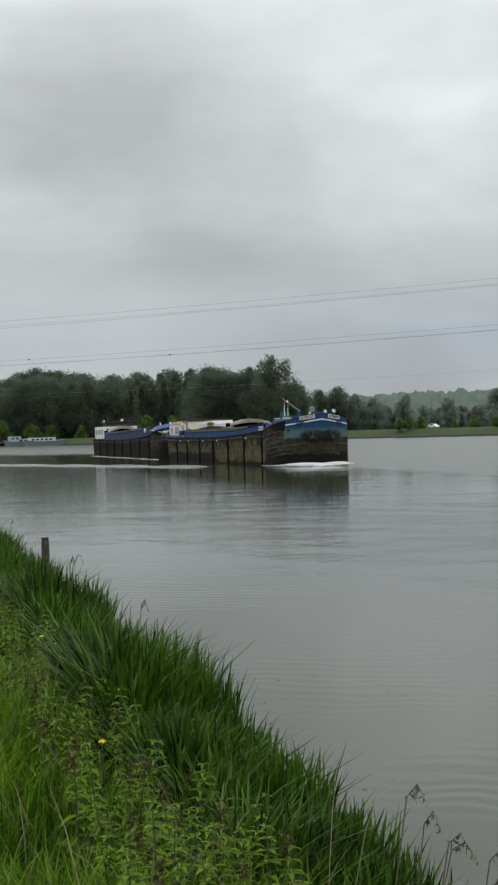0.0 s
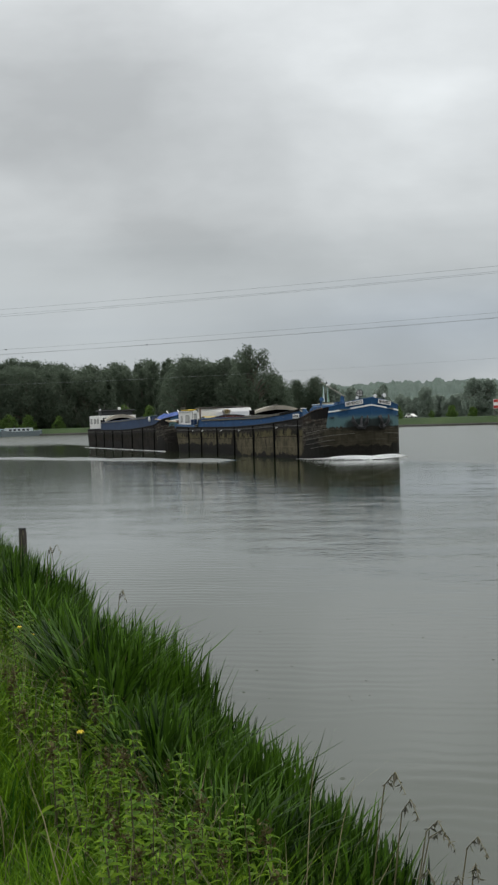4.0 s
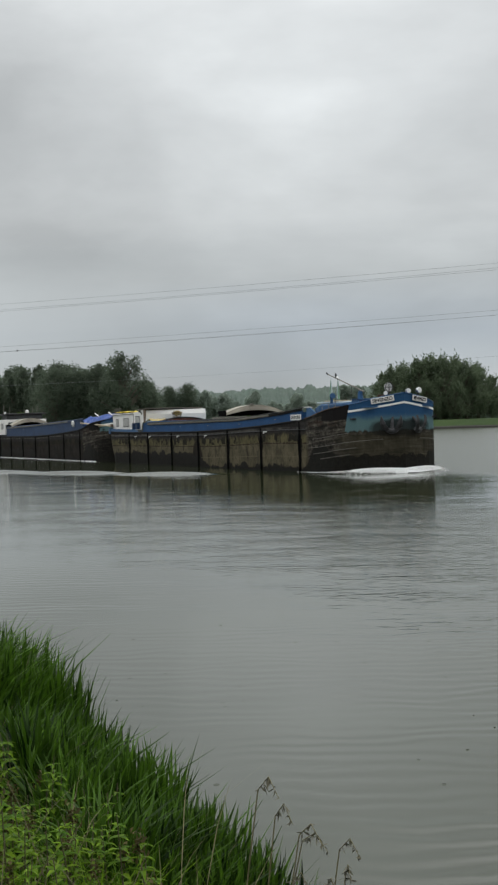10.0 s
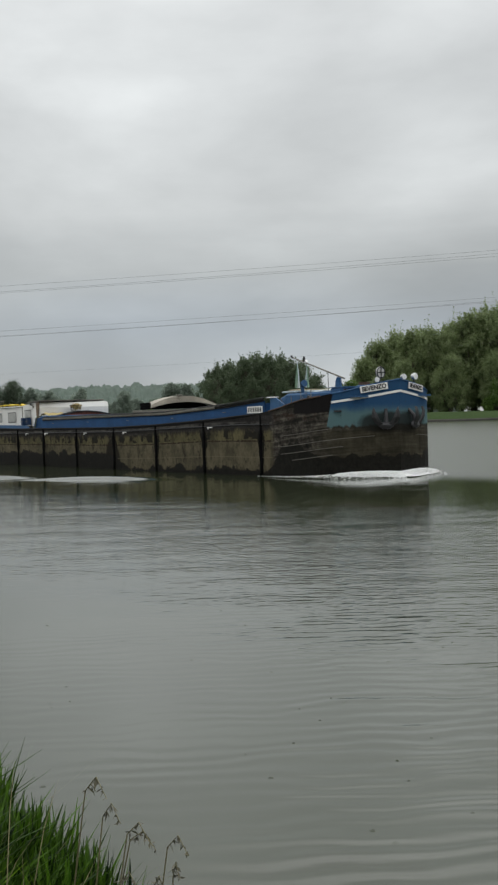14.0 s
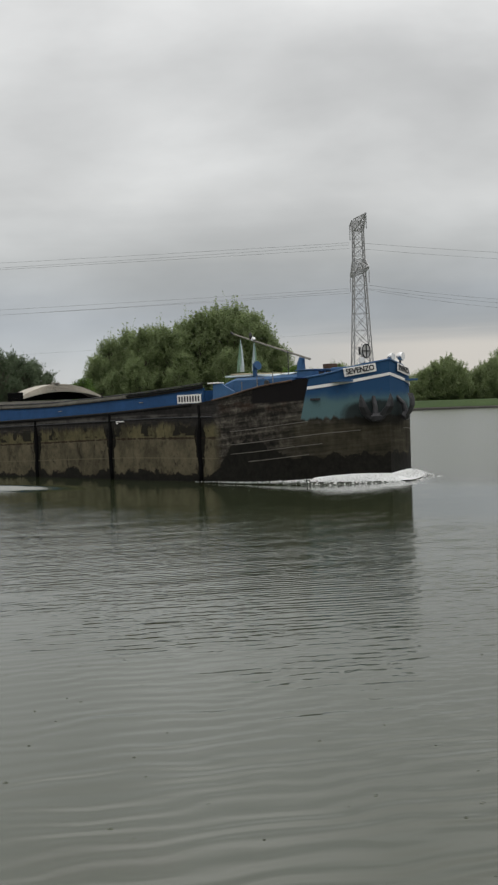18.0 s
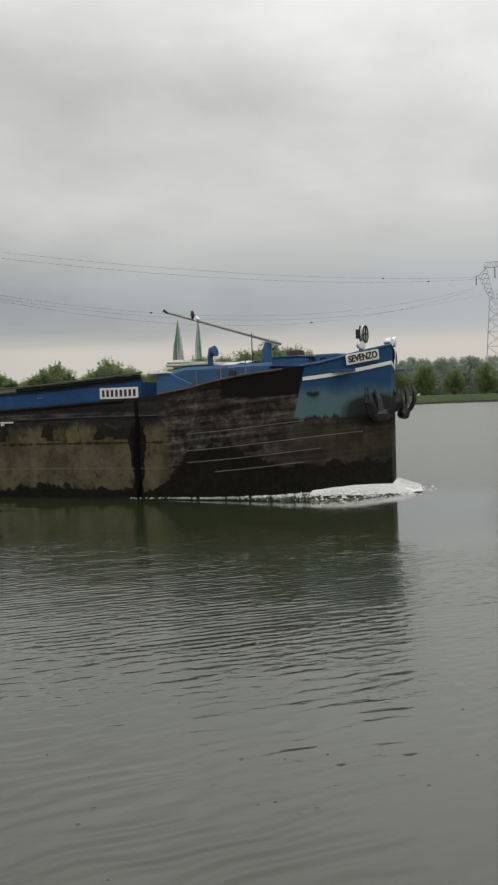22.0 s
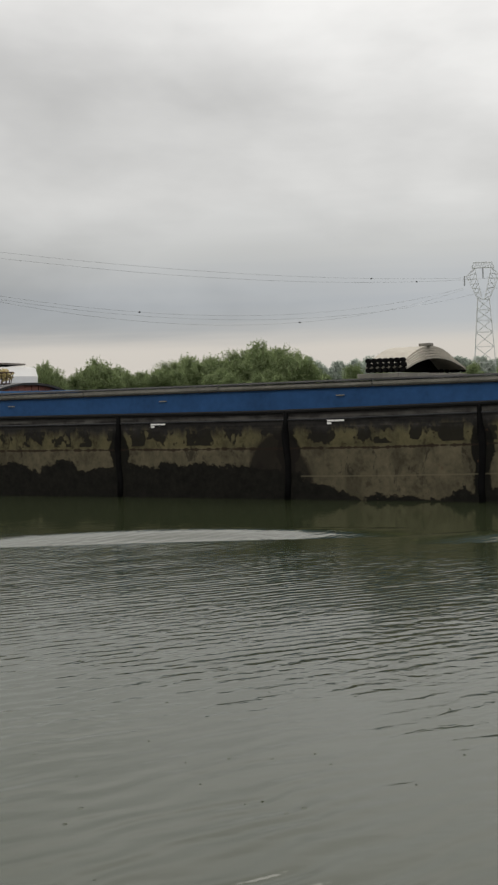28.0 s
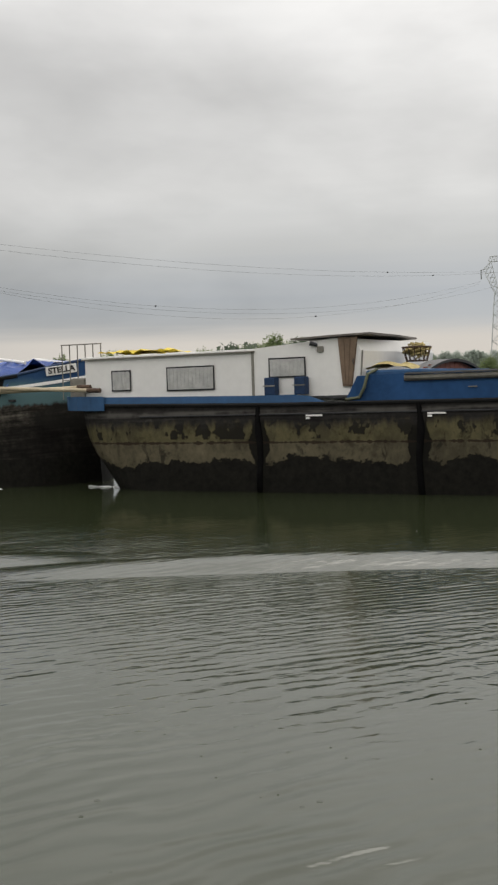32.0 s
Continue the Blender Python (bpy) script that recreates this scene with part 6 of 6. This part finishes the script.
SHORE = ((-30, -14, -9, -6, -5.2, -4.9, -4.6, -4.3, -4.0, 3), (0.95, 1.00, 1.08, 1.10, 1.08, 1.02, 0.88, 0.62, 0.36, 0.30))
blades("sedge", 17000, (-3.6, -27), (1.24, 1.84), (0.48, 0.78), (0.015, 0.030), (0.03, 0.28), SEDGE, "dense dark green sedge along the water's edge", 1, 1.4, SHORE, 0.55)
blades("sedge", 9500, (-3.9, -27), (1.16, 1.66), (0.52, 0.80), (0.012, 0.024), (0.32, 0.72), SEDGE, "arching dark green sedge along the water's edge", 2, 1.4, SHORE, 0.4)
blades("sedge", 5200, (-4.2, -20), (1.66, 1.96), (0.56, 0.80), (0.014, 0.028), (0.04, 0.28), SEDGE, "dark green sedge standing in the shallow water", 9, 1.4, SHORE, 0.6)
blades("meadow_grass", 52000, (-2.4, -27), (0.0, 1.28), (0.16, 0.46), (0.004, 0.010), (0.15, 0.8), MEADOW, "lush bright green meadow grass on the bank", 3, 1.6, None, 0.3)
blades("meadow_grass", 40000, (8, -16), (-2.6, 0.1), (0.15, 0.38), (0.004, 0.009), (0.15, 0.8), MEADOW, "lush bright green meadow grass on the bank", 4, 1.0, None, 0.3)
blades("sedge", 9000, (9, -2.6), (1.2, 1.72), (0.25, 0.5), (0.005, 0.011), (0.1, 0.6), SEDGE, "short sedge at the water's edge", 5, 1.0, None, 0.4)
blades("meadow_grass", 26000, (9, -2.4), (0.1, 1.3), (0.15, 0.32), (0.004, 0.009), (0.15, 0.8), MEADOW, "lush bright green meadow grass on the bank", 6, 1.0, None, 0.3)
blades("water_grass", 300, (-3.1, -4.5), (1.62, 2.0), (0.30, 0.55), (0.005, 0.010), (0.1, 0.5), MEADOW, "thin bright grass standing in the shallow water", 7, 1.0, None, 0.2)
blades("dry_grass", 420, (-2.8, -20), (0.5, 1.6), (0.45, 0.8), (0.003, 0.006), (0.2, 0.8), DRY, "pale dry grass stalks among the green", 8, 1.5)
blades("flowering_grass", 500, (-3.6, -16), (0.1, 1.2), (0.42, 0.66), (0.0025, 0.005), (0.15, 0.6), DRY, "thin grass stalks gone to seed above the meadow", 10, 1.5, None, 0.5)


def weed(seed, height, leaf, broad, label):
    """A leafy weed: a stem and crossed pairs of pointed, folded leaves, smaller towards the tip, with a tuft of buds."""
    rng = np.random.default_rng(seed)
    ob = thing("weed", pose(0, 0, -300), label, "weed", "leafy weeds")
    top = Vector((rng.uniform(-0.06, 0.06), rng.uniform(-0.06, 0.06), height))
    pts = [Vector((0, 0, -0.05)), top * 0.5 + Vector((0.02, 0.01, 0)), top]
    part("stem", tube(pts, [0.005, 0.004, 0.0015], 5), STEM, ob)
    q = []
    n = int(height / 0.040)
    for i in range(3, n):
        u = i / n
        c = pts[0].lerp(pts[1], u * 2) if u < 0.5 else pts[1].lerp(pts[2], u * 2 - 1)
        size = leaf * (1.15 - u * 0.80) * rng.uniform(0.8, 1.2)
        for k in range(4 if u > 0.7 else 2):
            a = i * 1.57 + k * (math.pi if u <= 0.7 else math.pi / 2) + rng.uniform(-0.3, 0.3)
            d = Vector((math.cos(a), math.sin(a), rng.uniform(-0.15, 0.30)))
            s = Vector((-math.sin(a), math.cos(a), 0)) * broad
            fall = Vector((0, 0, -0.35 * size))
            w1, w2 = c + d * size * 0.45, c + d * size * 1.05 + fall * 0.4
            tip = c + d * size * 1.7 + fall * 1.4
            up = Vector((0, 0, 0.10 * size))
            q.append([c, w1 - s * size + up, w2 - s * size * 0.62 + up, w2])
            q.append([c, w2, w2 + s * size * 0.62 + up, w1 + s * size + up])
            q.append([w2 - s * size * 0.62 + up, tip, tip, w2])
            q.append([w2, tip, tip, w2 + s * size * 0.62 + up])
    quads_ob("leaves", np.array([[tuple(v) for v in f] for f in q]), NETTLE, ob)
    buds = []
    for i in range(46 if broad < 0.3 else 0):
        c = pts[1].lerp(pts[2], rng.uniform(0.72, 1.0)) + Vector(rng.normal(size=3)) * 0.012
        r = rng.normal(size=(4, 3)) * 0.006
        buds.append([tuple(c + Vector(w)) for w in r])
    if buds:
        tagged(quads_ob("buds", np.array(buds), BUDS, ob), kind="stuff")
    return ob


BUDS = leafy("brown_buds", (0.055, 0.050, 0.018), (0.120, 0.095, 0.040), 0.7, 0.2)


def weeds():
    rng = random.Random(8)
    nettle = [weed(100 + i, h, 0.062, 0.36, "leafy green nettle with toothed leaves on the bank") for i, h in enumerate((0.56, 0.64, 0.50, 0.60))]
    dock = [weed(120 + i, h, 0.075, 0.24, "green weed with long pointed leaves and brown buds") for i, h in enumerate((0.48, 0.58))]
    for i in range(240):
        x = -3.8 - 11.0 * rng.random() ** 1.5
        y = rng.uniform(0.70, 1.36)
        k = rng.uniform(0.75, 1.0)
        ob = copy_thing(rng.choice(nettle if rng.random() < 0.75 else dock), pose(x, y, bank_z(y) - 0.02))
        ob.matrix_basis = pose(x, y, bank_z(y) - 0.02, rng.uniform(-8, 8), rng.uniform(-8, 8), rng.uniform(0, 360)) @ Matrix.Diagonal((k, k, k, 1))
    for p in nettle + dock:
        drop_proto(p)


weeds()


def seed_grass(x, y, height, reach, seed):
    """A thin stalk that droops over the water, with a loose brown seed head."""
    rng = np.random.default_rng(seed)
    ob = thing("seed_grass", pose(x, y, bank_z(y)), "thin grass stalk with a drooping brown seed head", "grass", "drooping seed grasses")
    pts = [Vector((0, 0, -0.05)), Vector((reach * 0.15, reach * 0.05, height * 0.55)), Vector((reach * 0.5, reach * 0.15, height * 0.93)), Vector((reach * 0.85, reach * 0.2, height)), Vector((reach * 1.15, reach * 0.25, height * 0.93))]
    part("stalk", tube(pts, [0.0035, 0.003, 0.0022, 0.0015, 0.001], 5), DRY, ob)
    q = []
    for i in range(34):
        u = rng.uniform(0.3, 1)
        c = pts[2].lerp(pts[3], (u - 0.3) / 0.4) if u < 0.7 else pts[3].lerp(pts[4], (u - 0.7) / 0.3)
        d = Vector(rng.normal(size=3)) * 0.008 - Vector((0, 0, 0.012))
        s = Vector(rng.normal(size=3)) * 0.002
        q.append([c, c + d * 0.5 + s, c + d * 1.3, c + d * 0.5 - s])
    quads_ob("seed_head", np.array([[tuple(v) for v in f] for f in q]), plain("seed_husk_%d" % seed, (0.085, 0.078, 0.050), 0.8, var=0.4) if seed == 1 else bpy.data.materials["seed_husk_1"], ob)


for i, (x, y, hh, rr) in enumerate(((-4.05, 1.62, 0.86, 0.20), (-3.97, 1.66, 0.80, 0.16), (-3.86, 1.68, 0.78, 0.20), (-3.78, 1.64, 0.62, 0.14), (-3.64, 1.70, 0.66, 0.10), (-3.50, 1.72, 0.74, 0.05), (-3.44, 1.70, 0.52, 0.22), (-4.22, 1.84, 0.72, 0.24), (-3.92, 1.86, 0.78, 0.18), (-3.72, 1.88, 0.56, 0.08))):
    seed_grass(x, y, hh, rr, i + 1)
for i, (x, y, hh, rr) in enumerate(((-16.0, 1.5, 1.0, 0.25), (-11.2, 1.55, 1.0, 0.35), (-10.9, 1.5, 0.98, 0.2), (-13.0, 1.55, 0.98, 0.15), (-8.4, 1.6, 0.95, 0.2))):
    seed_grass(x, y, hh, rr, i + 21)


def mooring_post():
    ob = thing("wooden_post", pose(-16.35, 2.0, -0.4), "weathered dark wooden post standing at the water's edge", "post")
    bm = tube([(0, 0, -0.3), (0.005, 0, 0.6), (0, 0.004, 1.28), (0.0, 0.0, 1.33)], [0.055, 0.054, 0.050, 0.042], 10)
    part("shaft", bm, plain("old_post", (0.055, 0.048, 0.040), 0.9, var=0.5, scale=6, bump=0.6), ob)
    part("cap", tube([(0, 0, 1.325), (0, 0, 1.345)], [0.052, 0.048], 10), DARK_METAL, ob)


mooring_post()


def buttercup(x, y):
    z = bank_z(y)
    ob = thing("buttercup", pose(x, y, z), "small yellow buttercup in the grass", "flower", "yellow flowers")
    part("stalk", tube([(0, 0, 0), (0.01, 0, 0.2), (0, 0.01, 0.42)], 0.002, 5), STEM, ob)
    for k in range(5):
        a = k * math.tau / 5
        part("petal", tube([(0.004 * math.cos(a), 0.01 + 0.004 * math.sin(a), 0.42), (0.014 * math.cos(a), 0.01 + 0.014 * math.sin(a), 0.426)], [0.004, 0.007], 6), YELLOW, ob)


for p in ((-9.0, 1.05), (-8.7, 1.1), (-5.6, 0.9)):
    buttercup(*p)


def rain_rings():
    """Small rings where rain falls on the water."""
    rng = np.random.default_rng(77)
    rows = []
    verts, n = [], 12
    for _ in range(200):
        d, a = rng.uniform(4.5, 24), radians(rng.uniform(-74, -20))
        cx, cy = d * math.sin(a), d * math.cos(a)
        if cy < 2.1:
            continue
        r, hgt = rng.uniform(0.006, 0.017), rng.uniform(0.001, 0.003)
        ang = np.linspace(0, math.tau, n + 1)
        for k in range(n):
            c0, s0, c1, s1 = math.cos(ang[k]), math.sin(ang[k]), math.cos(ang[k + 1]), math.sin(ang[k + 1])
            for r0, r1, z0, z1 in ((r * 0.55, r, -0.002, hgt), (r, r * 1.5, hgt, -0.002)):
                verts.append([(cx + r0 * c0, cy + r0 * s0, z0), (cx + r0 * c1, cy + r0 * s1, z0), (cx + r1 * c1, cy + r1 * s1, z1), (cx + r1 * c0, cy + r1 * s0, z1)])
    rings = quads_ob("rain_rings", np.array(verts), WATER)
    rings.location.z = WATER_Z
    tagged(rings, "small rings of rain drops on the water", "ripples", kind="stuff")


rain_rings()


# ---- far bank furniture ----
def direction_sign():
    """Two white boards on posts: an arrow board and a plain one."""
    az, d = -42.2, 293
    right = Vector((math.cos(radians(az)), -math.sin(radians(az)), 0))
    base = Vector((d * math.sin(radians(az)), d * math.cos(radians(az)), 1.6))
    m = facing(base, right, (0, 0, 1))
    ob = thing("direction_sign", m, "white arrow-shaped waterway direction sign on posts", "sign")
    bm = bmesh.new()
    pr = [(-4.6, 1.9), (-3.7, 1.0), (2.1, 1.0), (2.1, 2.9), (-3.7, 2.9)]
    a = [bm.verts.new((x, y, 0)) for x, y in pr]
    b = [bm.verts.new((x, y, -0.12)) for x, y in pr]
    bm.faces.new(a)
    bm.faces.new(b[::-1])
    for i in range(5):
        bm.faces.new((a[(i + 1) % 5], a[i], b[i], b[(i + 1) % 5]))
    bmesh.ops.recalc_face_normals(bm, faces=bm.faces[:])
    board = part("arrow_board", bm, WHITE, ob)
    for body, y, w in (("VALENCIENNES", 2.38, 5.2), ("BELGIQUE", 1.50, 4.2)):
        me = text_mesh(body, 0.95, "lettering")
        xs = [v.co.x for v in me.vertices]
        k = w / (max(xs) - min(xs))
        for v in me.vertices:
            v.co = Vector((v.co.x * k - 0.7, v.co.y + y, v.co.z + 0.02))
        me.materials.append(INK)
        t = new("lettering", me)
        t.parent = board
    for x in (-3.0, 1.6):
        part("sign_post", tube([(x, -0.6, -0.2), (x, 2.6, -0.2)], 0.08, 8), RAIL_GREY, ob)
    m2 = facing(base + right * 4.85, right, (0, 0, 1))
    ob2 = thing("direction_sign", m2, "white waterway sign board half hidden by leaves", "sign")
    b2 = part("board", box(-2.5, 2.5, 1.05, 2.65, -0.12, 0, 0.03), WHITE, ob2)
    for x0, x1 in ((-2.1, -1.5), (-0.9, -0.3), (-0.1, 0.6), (0.8, 1.4), (1.6, 2.1)):
        part("mark", box(x0, x1, 1.4, 2.2, 0.005, 0.02), INK, b2)
    for x in (-1.9, 1.4):
        part("sign_post", tube([(x, -0.6, -0.2), (x, 2.4, -0.2)], 0.08, 8), RAIL_GREY, ob2)


direction_sign()


def warning_board():
    az, d = -62.0, 325
    right = Vector((math.cos(radians(az)), -math.sin(radians(az)), 0))
    ob = thing("warning_board", facing(Vector((d * math.sin(radians(az)), d * math.cos(radians(az)), 1.9)), right, (0, 0, 1)), "red and white waterway signal board on a post", "sign")
    red = plain("signal_red", (0.42, 0.04, 0.03), 0.5)
    part("board", box(-0.62, 0.62, 2.0, 4.3, -0.1, 0, 0.02), WHITE, ob)
    part("red_panel", box(-0.55, 0.55, 3.55, 4.22, 0.004, 0.02), red, ob)
    part("red_panel", box(-0.55, 0.55, 2.08, 2.75, 0.004, 0.02), red, ob)
    for x in (-0.4, 0.4):
        part("sign_post", tube([(x, -0.5, -0.15), (x, 4.0, -0.15)], 0.07, 8), RAIL_GREY, ob)


warning_board()


BOAT_HULL = plain("grey_boat_hull", (0.13, 0.16, 0.17), 0.6)


def moored_boat(az, d, length, cab, colour, label):
    x, y = d * math.sin(radians(az)), d * math.cos(radians(az))
    ob = thing("moored_boat", pose(x, y, 0, 0, 0, 96), label, "boat", "moored boats")
    rows = []
    for u in np.linspace(0, 1, 13):
        w = 2.1 * (1 - abs(2 * u - 1) ** 5) ** 0.5 + 0.02
        z = 1.5 + 0.5 * abs(2 * u - 1) ** 3
        rows.append([((u - 0.5) * length, -w, z), ((u - 0.5) * length * 0.98, -w * 0.9, -0.3), ((u - 0.5) * length * 0.98, w * 0.9, -0.3), ((u - 0.5) * length, w, z)])
    part("hull", sheet(rows, None, True), BOAT_HULL, ob)
    for x0, x1, z1 in cab:
        c = part("cabin", box(x0, x1, -1.6, 1.6, 1.3, z1, 0.1), colour, ob)
        for k in np.arange(x0 + 0.7, x1 - 0.9, 1.5):
            for s in (-1, 1):
                part("window", box(k, k + 0.9, *sorted((s * 1.61, s * 1.64)), z1 - 0.95, z1 - 0.35), GLASS_DARK, c)
    return ob


moored_boat(-83.9, 448, 12, ((-4.5, -0.5, 3.3), (-1.8, 3.0, 2.5)), plain("pale_blue_boat", (0.30, 0.40, 0.40), 0.6), "pale blue-green moored cabin boat at the far bank")
moored_boat(-82.9, 444, 14, ((-5.5, 3.5, 2.7),), plain("white_boat", (0.45, 0.50, 0.50), 0.6), "low pale moored boat at the far bank")


def parked_car(az, d):
    x, y = d * math.sin(radians(az)), d * math.cos(radians(az))
    ob = thing("car", pose(x, y, 2.1, 0, 0, 20), "small white car parked behind the dike", "car")
    prof = [(-2.0, 0.35), (2.0, 0.35), (2.05, 0.75), (1.2, 0.95), (0.5, 1.45), (-1.0, 1.5), (-1.8, 1.05), (-2.05, 0.85)]
    bm = bmesh.new()
    a = [bm.verts.new((u, -0.85, v)) for u, v in prof]
    b = [bm.verts.new((u, 0.85, v)) for u, v in prof]
    bm.faces.new(a)
    bm.faces.new(b[::-1])
    for i in range(len(prof)):
        j = (i + 1) % len(prof)
        bm.faces.new((a[j], a[i], b[i], b[j]))
    bmesh.ops.recalc_face_normals(bm, faces=bm.faces[:])
    part("body", bm, WHITE, ob)
    for u in (-1.3, 1.25):
        for s in (-1, 1):
            part("wheel", tube([(u, s * 0.75, 0.33), (u, s * 0.9, 0.33)], 0.33, 14), BLACK, ob)
    part("side_window", box(-0.9, 0.45, -0.87, -0.84, 0.98, 1.36), GLASS_DARK, ob)


parked_car(-65.7, 430)


def church():
    az, d = -24.1, 900
    x, y = d * math.sin(radians(az)), d * math.cos(radians(az))
    ob = thing("church_spire", pose(x, y, 2), "distant grey church spire above the trees", "church")
    m = plain("far_slate", (0.22, 0.23, 0.24), 0.8)
    part("tower", box(-2.4, 2.4, -2.4, 2.4, 0, 19), m, ob)
    part("spire", tube([(0, 0, 19), (0, 0, 30.2)], [2.4, 0.1], 8), m, ob)


church()


# ---- what moves ----
def motions():
    """The convoy goes along +X at a steady pace; its bow wave and wake go with it."""
    for ob, back in MOVERS:
        z = ob.location.z
        walk(ob, [(t, berth(back, z, t, -YAW if back else YAW)) for t in range(-2, 35, 2)])
    # wind ripples drift slowly with the breeze
    walk(CANAL, [(t, pose(0.16 * t, -0.07 * t, WATER_Z)) for t in range(-2, 35, 2)])


MOVERS = [(BARGE_A, 0.0), (BARGE_B, 40.2)] + WAKES
motions()
